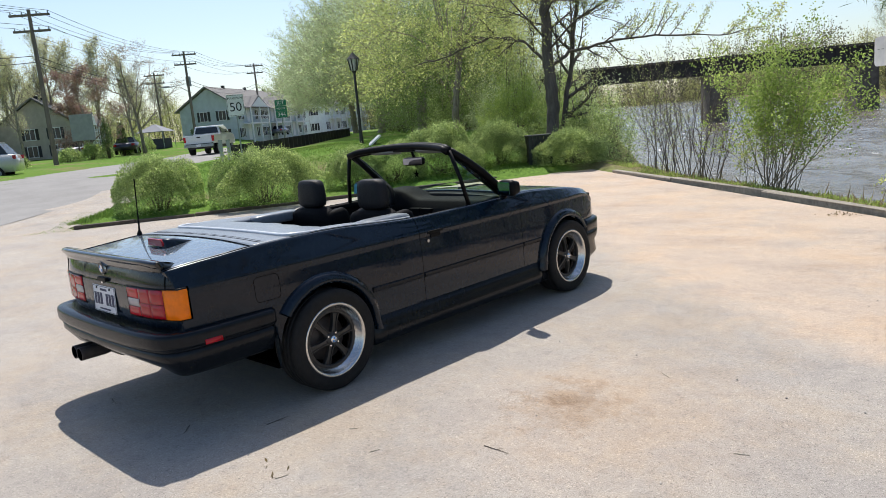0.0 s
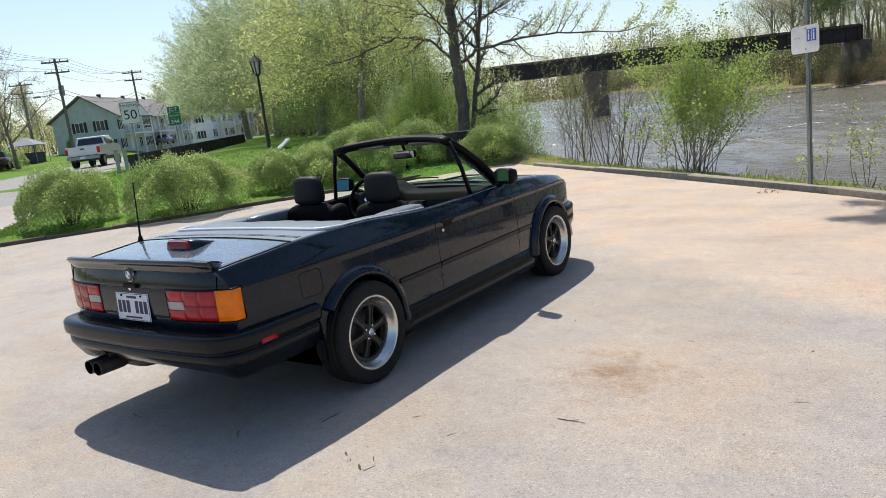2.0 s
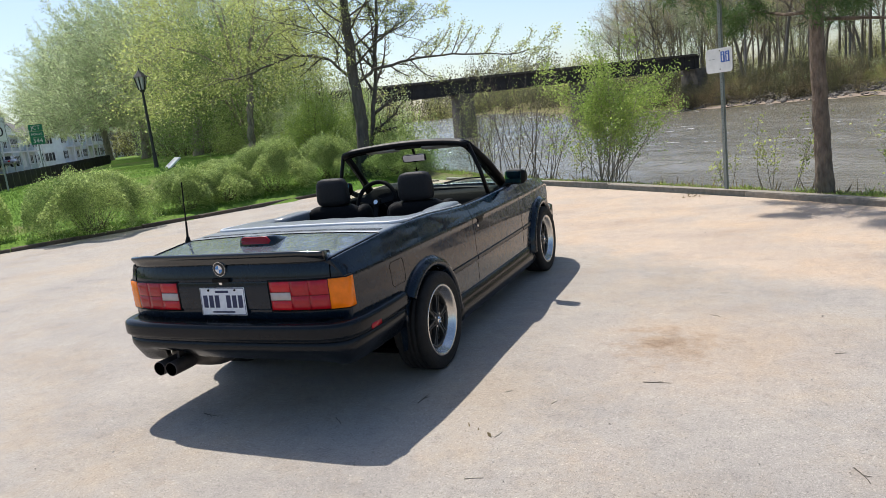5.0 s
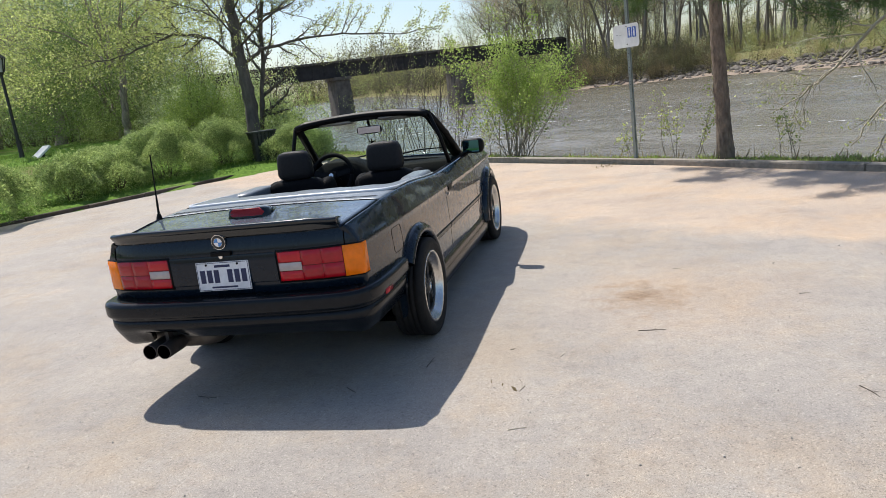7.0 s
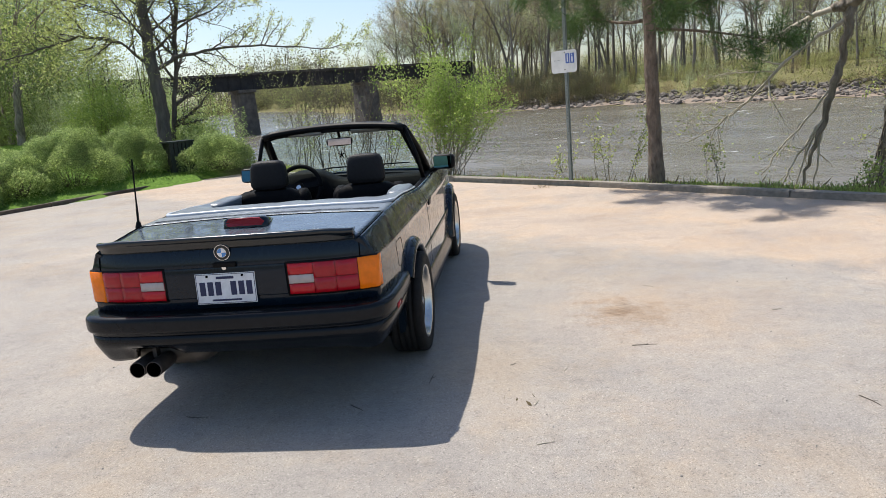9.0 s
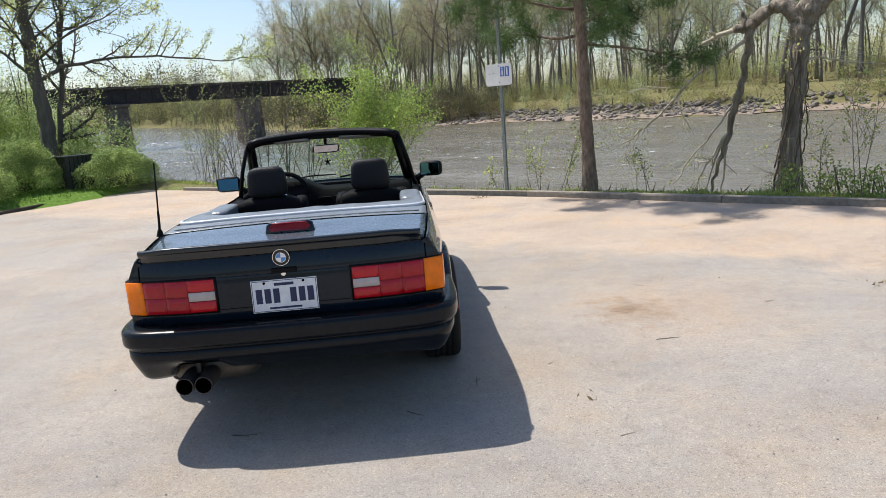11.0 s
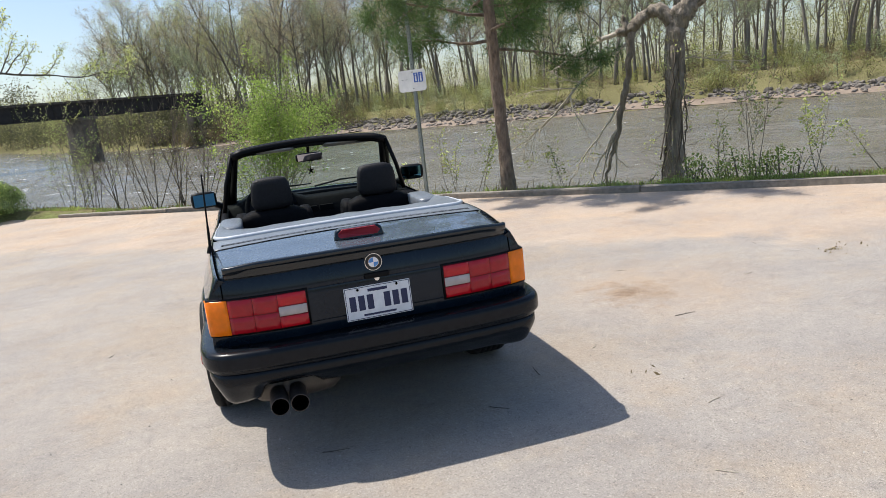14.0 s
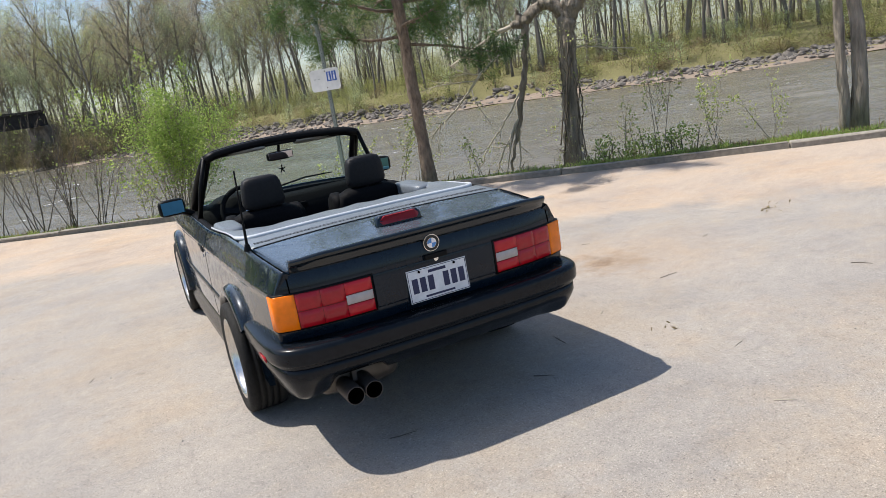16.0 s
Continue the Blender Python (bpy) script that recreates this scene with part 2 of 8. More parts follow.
def meadow():
    m, nodes, links, b = tree_of("ground_cover")
    fine = noise_node(nodes, links, 14, 6, rough=0.7)
    broad = noise_node(nodes, links, 0.25, 6, rough=0.6)
    green = ramp_of(nodes, links, fine.outputs[0], [(0.3, (0.06, 0.12, 0.025)), (0.7, (0.17, 0.28, 0.055))])
    brown = ramp_of(nodes, links, fine.outputs[0], [(0.3, (0.105, 0.095, 0.048)), (0.7, (0.27, 0.25, 0.125))])
    geo = nodes.new("ShaderNodeNewGeometry")
    sep = nodes.new("ShaderNodeSeparateXYZ")
    tc = nodes.new("ShaderNodeTexCoord")
    links.new(tc.outputs["Object"], sep.inputs[0])
    # leaf litter takes over on the far bank
    across = nodes.new("ShaderNodeVectorMath")
    across.operation = "DOT_PRODUCT"
    across.inputs[1].default_value = (0.632, 0.775, 0)
    links.new(tc.outputs["Object"], across.inputs[0])
    far = nodes.new("ShaderNodeMapRange")
    far.inputs[1].default_value, far.inputs[2].default_value, far.inputs[3].default_value, far.inputs[4].default_value = 60, 72, 0.0, 0.30
    links.new(across.outputs["Value"], far.inputs[0])
    plus = nodes.new("ShaderNodeMath")
    bank = nodes.new("ShaderNodeMapRange")
    bank.inputs[1].default_value, bank.inputs[2].default_value, bank.inputs[3].default_value, bank.inputs[4].default_value = 5.4, 6.6, 0.0, 0.20
    links.new(across.outputs["Value"], bank.inputs[0])
    # unseen ground behind the camera, browned to keep green out of the car's reflections
    unseen_v = nodes.new("ShaderNodeMapRange")
    unseen_v.inputs[1].default_value, unseen_v.inputs[2].default_value, unseen_v.inputs[3].default_value, unseen_v.inputs[4].default_value = -15, -19, 0.0, 1.0
    links.new(across.outputs["Value"], unseen_v.inputs[0])
    along = nodes.new("ShaderNodeVectorMath")
    along.operation = "DOT_PRODUCT"
    along.inputs[1].default_value = (-0.775, 0.632, 0)
    links.new(tc.outputs["Object"], along.inputs[0])
    unseen_u = nodes.new("ShaderNodeMapRange")
    unseen_u.inputs[1].default_value, unseen_u.inputs[2].default_value, unseen_u.inputs[3].default_value, unseen_u.inputs[4].default_value = 24, 8, 0.0, 0.4
    links.new(along.outputs["Value"], unseen_u.inputs[0])
    unseen_brown = nodes.new("ShaderNodeMath")
    unseen_brown.operation = "MULTIPLY_ADD"
    links.new(unseen_v.outputs[0], unseen_brown.inputs[0])
    links.new(unseen_u.outputs[0], unseen_brown.inputs[1])
    links.new(far.outputs[0], unseen_brown.inputs[2])
    both = nodes.new("ShaderNodeMath")
    links.new(unseen_brown.outputs[0], both.inputs[0])
    links.new(bank.outputs[0], both.inputs[1])
    links.new(broad.outputs[0], plus.inputs[0])
    links.new(both.outputs[0], plus.inputs[1])
    where = ramp_of(nodes, links, plus.outputs[0], [(0.52, (0, 0, 0)), (0.68, (1, 1, 1))])
    col = mixed(nodes, links, green.outputs[0], brown.outputs[0], where.outputs[0])
    links.new(col, b.inputs["Base Color"])
    b.inputs["Roughness"].default_value, b.inputs["Specular IOR Level"].default_value = 1.0, 0.03
    bp = nodes.new("ShaderNodeBump")
    bp.inputs["Strength"].default_value, bp.inputs["Distance"].default_value = 0.7, 0.05
    links.new(fine.outputs[0], bp.inputs["Height"])
    links.new(bp.outputs[0], b.inputs["Normal"])
    return m


def plain(name, col, rough=0.5, metal=0.0, coat=0.0, spec=0.5):
    m, nodes, links, b = tree_of(name)
    n = noise_node(nodes, links, 25, 3)
    r = ramp_of(nodes, links, n.outputs[0], [(0.3, tuple(c * 0.9 for c in col)), (0.7, tuple(min(1, c * 1.08) for c in col))])
    links.new(r.outputs[0], b.inputs["Base Color"])
    b.inputs["Roughness"].default_value, b.inputs["Metallic"].default_value, b.inputs["Coat Weight"].default_value = rough, metal, coat
    b.inputs["Specular IOR Level"].default_value = spec
    return m


LOT, WATER, MEADOW = gravel_lot(), river(), meadow()
ASPHALT = surface("asphalt", (0.17, 0.165, 0.16), (0.30, 0.29, 0.28), 40, 0.9, bump=0.3)
CONCRETE = surface("kerb_concrete", (0.17, 0.15, 0.122), (0.42, 0.375, 0.315), 18, 0.9, bump=0.5, vary=0.2)
GRASS = leafy("grass_blades", (0.09, 0.18, 0.035), (0.26, 0.38, 0.09), 0.4)
BANK_GRASS = leafy("bank_grass", (0.21, 0.30, 0.07), (0.50, 0.58, 0.20), 0.65)
BRUSH = leafy("far_brush_leaves", (0.22, 0.235, 0.085), (0.46, 0.47, 0.19), 0.55)
DRY = leafy("dry_stalks", (0.18, 0.135, 0.08), (0.40, 0.33, 0.20), 0.5)
SHRUB_LEAF = leafy("shrub_leaves", (0.16, 0.24, 0.075), (0.56, 0.67, 0.27), 0.6)
FRESH_LEAF = leafy("fresh_leaves", (0.22, 0.34, 0.07), (0.48, 0.58, 0.18), 0.6)
YELLOW_LEAF = leafy("yellow_green_leaves", (0.40, 0.46, 0.14), (0.66, 0.70, 0.32), 0.75)
WILLOW_LEAF = leafy("willow_leaves", (0.34, 0.43, 0.23), (0.62, 0.69, 0.45), 0.7)
# green leaf darkened, the shade under the canopy put into its colour
SHADED_GREEN = leafy("shaded_green_leaves", (0.10, 0.17, 0.05), (0.34, 0.45, 0.16), 0.45)
FOREST_LEAF = leafy("forest_leaves", (0.26, 0.275, 0.105), (0.53, 0.53, 0.24), 0.55)
BUD_GREEN = leafy("pale_green_buds", (0.44, 0.44, 0.25), (0.66, 0.66, 0.43), 0.6)
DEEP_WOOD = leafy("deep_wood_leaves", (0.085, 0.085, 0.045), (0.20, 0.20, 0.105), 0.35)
BUD = leafy("opening_buds", (0.38, 0.30, 0.21), (0.62, 0.53, 0.38), 0.55)
RED_BUD = leafy("red_blossom", (0.25, 0.15, 0.125), (0.44, 0.31, 0.27), 0.4)
NEEDLE = leafy("pine_needles", (0.045, 0.09, 0.027), (0.14, 0.23, 0.075), 0.3)
FOREST_BARK = surface("forest_bark", (0.115, 0.10, 0.084), (0.40, 0.355, 0.30), 8, 0.95, vary=0.45)
MAPLE_BARK = surface("dark_grey_bark", (0.055, 0.047, 0.04), (0.20, 0.175, 0.15), 9, 0.95, bump=1.0, deep=0.06, bump_scale=12, stretch=(1, 1, 0.25))
DEADWOOD = surface("dead_wood", (0.30, 0.26, 0.20), (0.64, 0.57, 0.46), 12, 0.9)
BARK = surface("bark", (0.04, 0.033, 0.026), (0.50, 0.43, 0.35), 14, 0.95, bump=1.0, deep=0.06, bump_scale=20, stretch=(1, 1, 0.16))
TORN_BARK = surface("torn_limb_bark", (0.055, 0.046, 0.036), (0.40, 0.34, 0.27), 12, 0.95, bump=1.0, deep=0.05, bump_scale=20, stretch=(1, 1, 0.3))
PINE_BARK = surface("pine_bark", (0.036, 0.026, 0.020), (0.36, 0.275, 0.21), 22, 0.95, bump=1.0, deep=0.05, bump_scale=26, stretch=(1, 1, 0.35))
TWIG = surface("twig_bark", (0.06, 0.05, 0.04), (0.17, 0.14, 0.11), 30, 0.9)
STEM = surface("sapling_bark", (0.12, 0.105, 0.08), (0.32, 0.28, 0.22), 30, 0.9)
ROCK = surface("bank_rock", (0.085, 0.073, 0.062), (0.31, 0.275, 0.24), 5, 0.9, bump=0.6, bump_scale=12, vary=0.65)
SAND = surface("bank_sand", (0.17, 0.13, 0.10), (0.34, 0.27, 0.21), 2.5, 0.95, bump=0.4)
GALV = surface("galvanised_steel", (0.22, 0.25, 0.25), (0.36, 0.39, 0.38), 20, 0.5, 0.6)
SIGN_WHITE = surface("sign_white", (0.62, 0.63, 0.63), (0.80, 0.80, 0.79), 12, 0.4)
SIGN_BLACK = plain("sign_black", (0.015, 0.015, 0.015), 0.5)
SIGN_GREEN = plain("sign_green", (0.0, 0.17, 0.075), 0.4)
SIGN_BLUE = plain("sign_blue", (0.03, 0.10, 0.42), 0.4)
BIN_GREEN = surface("bin_dark_green", (0.010, 0.016, 0.013), (0.028, 0.040, 0.033), 14, 0.6)
LAMP_BLACK = plain("lamp_black_paint", (0.012, 0.013, 0.014), 0.4)
FROST = plain("lamp_glass", (0.55, 0.57, 0.56), 0.15)
POLE_WOOD = surface("pole_wood", (0.10, 0.085, 0.07), (0.24, 0.20, 0.165), 14, 0.9, stretch=(1, 1, 0.1))
EDGING = surface("weathered_edging", (0.05, 0.04, 0.03), (0.17, 0.135, 0.10), 12, 0.9, bump=0.4, vary=0.35)
DARK_WOOD = surface("dark_timber", (0.03, 0.027, 0.024), (0.085, 0.075, 0.062), 12, 0.85, bump=0.4, stretch=(1, 1, 0.2), vary=0.3)
STEEL_DARK = surface("bridge_steel", (0.012, 0.012, 0.014), (0.045, 0.04, 0.038), 1.5, 0.75)
PIER_STONE = surface("pier_stone", (0.07, 0.062, 0.052), (0.17, 0.15, 0.13), 1.2, 0.9, bump=0.4, bump_scale=2)
SIDING = surface("pale_siding", (0.44, 0.49, 0.50), (0.54, 0.585, 0.60), 2, 0.7)
SIDING_WHITE = surface("white_siding", (0.76, 0.80, 0.82), (0.84, 0.87, 0.88), 2, 0.7)
SIDING_BEIGE = surface("beige_siding", (0.36, 0.32, 0.27), (0.48, 0.43, 0.37), 2, 0.7)
SHINGLE = surface("roof_shingle", (0.13, 0.125, 0.12), (0.24, 0.23, 0.225), 6, 0.9, stretch=(1, 1, 5))
TRIM = plain("white_trim", (0.72, 0.73, 0.73), 0.5)
WINDOW_DARK = plain("window_pane", (0.03, 0.035, 0.04), 0.08)
SHUTTER = plain("black_shutter", (0.02, 0.02, 0.022), 0.6)

# ---- building tools ----
UX, UY, VX, VY = -0.775, 0.632, 0.632, 0.775


def at(u, v, z=0.0):
    """A place from its distance along the river and across towards it."""
    return Vector((UX * u + VX * v, UY * u + VY * v, z))


RIVER_YAW = math.degrees(math.atan2(UY, UX))


def smooth(a, b, x):
    t = min(1.0, max(0.0, (x - a) / (b - a)))
    return t * t * (3 - 2 * t)


def link_mesh(name, mesh, material, parent=None, label="", flat=False, m=None):
    for mt in (material if isinstance(material, (list, tuple)) else [material]):
        mesh.materials.append(mt)
    if not flat:
        mesh.polygons.foreach_set("use_smooth", [True] * len(mesh.polygons))
    ob = new(name, mesh)
    ob.parent = parent
    if m is not None:
        ob.matrix_basis = m
    if label:
        ob["label"] = label
    return ob


def part(name, bm, material, parent=None, label="", flat=True, m=None):
    bmesh.ops.recalc_face_normals(bm, faces=bm.faces)
    mesh = bpy.data.meshes.new(name)
    bm.to_mesh(mesh)
    bm.free()
    return link_mesh(name, mesh, material, parent, label, flat, m)


def raw(name, verts, faces, material, parent=None, label="", flat=False, m=None):
    mesh = bpy.data.meshes.new(name)
    mesh.from_pydata(verts, [], faces)
    mesh.update()
    return link_mesh(name, mesh, material, parent, label, flat, m)


def thing(name, label, category, m=None, group="", kind=""):
    ob = new(name)
    ob.empty_display_size = 0.1
    if m is not None:
        ob.matrix_basis = m
    return tagged(ob, label, category, group, kind)


def box(bm, x0, x1, y0, y1, z0, z1, bevel=0.0):
    made = bmesh.ops.create_cube(bm, size=1, matrix=Matrix.LocRotScale(((x0 + x1) / 2, (y0 + y1) / 2, (z0 + z1) / 2), None, (abs(x1 - x0), abs(y1 - y0), abs(z1 - z0))))
    if bevel:
        edges = list({e for v in made["verts"] for e in v.link_edges})
        bmesh.ops.bevel(bm, geom=edges, offset=bevel, segments=2, affect="EDGES", profile=0.7)
    return bm


def boxed(*a, **k):
    return box(bmesh.new(), *a, **k)


def rod(bm, p, q, r0, r1=None, n=8):
    """A round bar from p to q."""
    p, q = Vector(p), Vector(q)
    d = q - p
    bmesh.ops.create_cone(bm, cap_ends=True, segments=n, radius1=r0, radius2=r0 if r1 is None else r1, depth=d.length,
                          matrix=Matrix.Translation((p + q) / 2) @ d.to_track_quat("Z", "Y").to_matrix().to_4x4())
    return bm


def rodded(*a, **k):
    return rod(bmesh.new(), *a, **k)


def tube_data(lines, sides=6, ridge=0.0):
    """Tapered tubes along polylines [(points, radii)] as vertices and faces."""
    verts, faces = [], []
    ring = [(math.cos(2 * math.pi * i / sides), math.sin(2 * math.pi * i / sides)) for i in range(sides)]
    for pts, rad in lines:
        start = len(verts)
        n = len(pts)
        side = Vector((0.31, 0.83, 0.46))
        for i, p in enumerate(pts):
            d = (pts[min(i + 1, n - 1)] - pts[max(i - 1, 0)])
            d = d.normalized() if d.length > 1e-6 else Vector((0, 0, 1))
            a = d.cross(side)
            if a.length < 0.05:
                a = d.cross(Vector((1, 0, 0)))
            a.normalize()
            b = d.cross(a)
            for c, s in ring:
                swell = 1.0 if not ridge else 1 + ridge * (noise.noise(Vector((c * 3.2, s * 3.2, p.z * 1.6))) + 0.7 * noise.noise(Vector((c * 7, s * 7, p.z * 3.5))))
                verts.append(p + (a * c + b * s) * rad[i] * swell)
        for i in range(n - 1):
            for k in range(sides):
                k2 = (k + 1) % sides
                faces.append((start + i * sides + k, start + i * sides + k2, start + (i + 1) * sides + k2, start + (i + 1) * sides + k))
        faces.append(tuple(range(start + sides - 1, start - 1, -1)))
        faces.append(tuple(range(start + (n - 1) * sides, start + n * sides)))
    return verts, faces


def tubes(name, lines, material, parent=None, sides=6, label="", ridge=0.0):
    v, f = tube_data(lines, sides, ridge)
    return raw(name, v, f, material, parent, label)


def leaves(name, centres, size, material, parent=None, label="", seed=1, aspect=0.55, droop=0.0, axis=None):
    """Many small folded leaves, one mesh."""
    rng = np.random.default_rng(seed)
    c = np.asarray([tuple(p) for p in centres], dtype=float).reshape(-1, 3)
    n = len(c)
    a = rng.normal(size=(n, 3))
    if axis is not None:
        a = a * 0.5 + np.asarray(axis)
    a[:, 2] -= droop
    a /= np.linalg.norm(a, axis=1)[:, None]
    b = np.cross(a, rng.normal(size=(n, 3)))
    b /= np.linalg.norm(b, axis=1)[:, None] + 1e-9
    s = size * rng.uniform(0.6, 1.3, n)[:, None]
    v = np.stack([c - b * s * 0.02, c + a * s * 0.5 + b * s * aspect * 0.5, c + a * s, c + a * s * 0.5 - b * s * aspect * 0.5], axis=1).reshape(-1, 3)
    mesh = bpy.data.meshes.new(name)
    mesh.vertices.add(4 * n)
    mesh.vertices.foreach_set("co", v.ravel())
    mesh.loops.add(4 * n)
    mesh.loops.foreach_set("vertex_index", np.arange(4 * n))
    mesh.polygons.add(n)
    mesh.polygons.foreach_set("loop_start", np.arange(0, 4 * n, 4))
    mesh.polygons.foreach_set("loop_total", np.full(n, 4))
    mesh.update(calc_edges=True)
    return link_mesh(name, mesh, material, parent, label, True)


def limb(rng, start, way, length, r0, r1, wobble=0.12, lift=0.0, steps=7):
    pts, rad = [Vector(start)], [r0]
    d = Vector(way).normalized()
    for i in range(steps):
        d = (d + Vector((rng.gauss(0, wobble), rng.gauss(0, wobble), rng.gauss(0, wobble) + lift))).normalized()
        pts.append(pts[-1] + d * (length / steps))
        rad.append(r0 + (r1 - r0) * (i + 1) / steps)
    return pts, rad


def branch_out(rng, line, depth, lines, tips, kids=5, spread=0.9, shrink=0.55, lift=0.05, low=0.25, wobble=0.14, min_r=0.006):
    """Grows side branches from a limb, down to twigs; tips collects where leaves sit."""
    pts, rad = line
    length = sum((pts[i + 1] - pts[i]).length for i in range(len(pts) - 1))
    for k in range(kids):
        f = low + (1 - low) * (k + rng.random()) / kids
        x = f * (len(pts) - 1)
        i = min(int(x), len(pts) - 2)
        p = pts[i].lerp(pts[i + 1], x - i)
        along = (pts[i + 1] - pts[i]).normalized()
        side = along.cross(Vector((rng.gauss(0, 1), rng.gauss(0, 1), rng.gauss(0, 1)))).normalized()
        d = along * (1 - spread * 0.5) + side * spread
        r = max(min_r, (rad[i] + (rad[i + 1] - rad[i]) * (x - i)) * 0.62)
        size = length * shrink * (1.15 - 0.6 * f) * rng.uniform(0.75, 1.2)
        child = limb(rng, p, d, size, r, max(min_r * 0.6, r * 0.25), wobble, lift, 6 if depth > 1 else 4)
        lines.append(child)
        if depth > 1:
            branch_out(rng, child, depth - 1, lines, tips, max(3, kids - 1), spread, shrink, lift, 0.2, wobble, min_r)
        else:
            tips.extend(child[0][1:])


def scatter(rng, tips, per, away):
    return [t + Vector((rng.gauss(0, away), rng.gauss(0, away), rng.gauss(0, away))) for t in tips for _ in range(per)]

# ---- the land ----
WATER_Z = -2.2


def bed_edge(v):
    """Where the parking lot ends against the planted bed."""
    return 15.3 + 0.2 * (v + 5.6)


def bank_start(u):
    return 6.6 + 6.15 * smooth(24, 38, u)


def far_shore(u):
    return 75 + 0.30 * max(0.0, u) + 2.0 * math.sin(u * 0.13) - 8.0 * math.exp(-((u - 97) / 11) ** 2)


def road_mid(u):
    if u < 30:
        return -14.0 + 3.4 * smooth(5, 30, u)
    return -10.6 + 1.6 * smooth(30, 80, u) + 8.0 * smooth(80, 140, u)


def upstream_rise(u):
    """How far the river is raised upstream of the bridge, to fit its waterline in the camera's view."""
    return 3.0 * smooth(105, 270, u)


def land(u, v):
    """Height of the ground."""
    z = 0.1
    z += smooth(16, 29, u) * (0.58 + 0.2 * smooth(45, 80, u) + 0.3 * smooth(-6, 0, v))
    z += 0.95 * smooth(85, 108, u) * smooth(-12.5, -15.5, v)
    z += 0.25 * smooth(-13, -20, v) * smooth(0, 30, u)
    if u < bed_edge(v) + 0.05 and -6.1 < v < 6.15:
        z = -0.06
    if v < -5.9 and u < 26:
        z = -0.06 + 0.58 * smooth(16, 29, u)
    z -= 0.10 * smooth(6.12, 6.4, v) * smooth(16.5, 14.5, u) * (v < 40)
    s = v - bank_start(u)
    if s > 0:
        z -= (2.75 + z) * smooth(0, 4.2, s) * (1 - smooth(330, 350, u))
    f = v - far_shore(u)
    if f > -6:
        z = -2.9 + 0.9 * smooth(-6, 0, f) + 2.6 * smooth(0, 7, f) + 1.0 * smooth(7, 30, f) + 5 * smooth(40, 300, f)
        z = max(z + upstream_rise(u), -3 + 6 * smooth(330, 350, u))
    return z


def spaced(*runs):
    out = []
    for a, b, step in runs:
        n = max(1, round((b - a) / step))
        out += [a + (b - a) * i / n for i in range(n)]
    return out + [runs[-1][1]]


def sheet(name, us, vs, height, material, label, category, keep=None, rough_z=0.0):
    verts, faces = [], []
    for u in us:
        for v in vs:
            p = at(u, v)
            p.z = height(u, v)
            if rough_z:
                p.z += rough_z * noise.noise(Vector((u * 0.9, v * 0.9, 0)))
            verts.append(p)
    nv = len(vs)
    for i in range(len(us) - 1):
        for k in range(nv - 1):
            if keep is None or keep((us[i] + us[i + 1]) / 2, (vs[k] + vs[k + 1]) / 2):
                faces.append((i * nv + k, (i + 1) * nv + k, (i + 1) * nv + k + 1, i * nv + k + 1))
    ob = raw(name, verts, faces, material)
    ob.data.update()
    return tagged(ob, label, category, kind="structure")


sheet("ground", spaced((-900, -60, 60), (-60, -12, 4), (-12, 34, 0.5), (34, 130, 3), (130, 360, 8), (360, 900, 70)),
      spaced((-900, -60, 60), (-60, -22, 3), (-22, -8, 1), (-8, 16, 0.4), (16, 70, 6), (70, 125, 1.5), (125, 200, 8), (200, 900, 70)),
      land, MEADOW, "grassy ground with bare earth patches sloping to the river", "ground", rough_z=0.03)
sheet("parking_lot", spaced((-70, -10, 6), (-10, 26, 0.5)), spaced((-16, -6, 1), (-6, 6.1, 0.4)),
      lambda u, v: 0.60 * smooth(16, 29, u) * (1 if v < -5.9 else 0), LOT, "dusty worn pavement of pale grey and sandy gravel", "parking lot",
      keep=lambda u, v: (v > -6 and u < bed_edge(v)) or (v <= -6 and u < 25.5 and v > road_mid(u) + 3.0))


def chop(u, v):
    """The height of the broken water."""
    f = smooth(-75, -60, u) * smooth(150, 130, u) * smooth(112, 100, v)
    if f == 0:
        return WATER_Z + upstream_rise(u)
    a = noise.noise(Vector((u * 0.42, v * 0.62, 1.7))) + 0.55 * noise.noise(Vector((u * 1.05, v * 1.45, 9.2)))
    swell = noise.noise(Vector((u * 0.09, v * 0.13, 5.0)))
    return WATER_Z + upstream_rise(u) + f * (0.16 * abs(a) ** 0.8 * (1 if a > 0 else -0.7) * (0.8 + 0.7 * swell) + 0.06 * swell)


sheet("river", spaced((-900, -80, 80), (-80, 130, 0.5), (130, 360, 5), (360, 900, 70)), spaced((6, 60, 0.4), (60, 105, 0.7), (105, 130, 5), (130, 300, 30)), chop, WATER, "grey-brown river with fast rippled water and small white caps", "river")


def road():
    verts, faces = [], []
    us = spaced((-300, -40, 20), (-40, 140, 3), (140, 500, 20))
    for u in us:
        for k in range(5):
            v = road_mid(u) - 4.0 + 2.0 * k
            p = at(u, v)
            p.z = max(land(u, v), 0.60 * smooth(16, 29, u)) + 0.035 - 0.02 * abs(k - 2)
            verts.append(p)
    for i in range(len(us) - 1):
        for k in range(4):
            faces.append((i * 5 + k, i * 5 + k + 1, i * 5 + k + 6, i * 5 + k + 5))
    tagged(raw("road", verts, faces, ASPHALT), "pale grey asphalt road with worn surface", "road", kind="structure")


road()


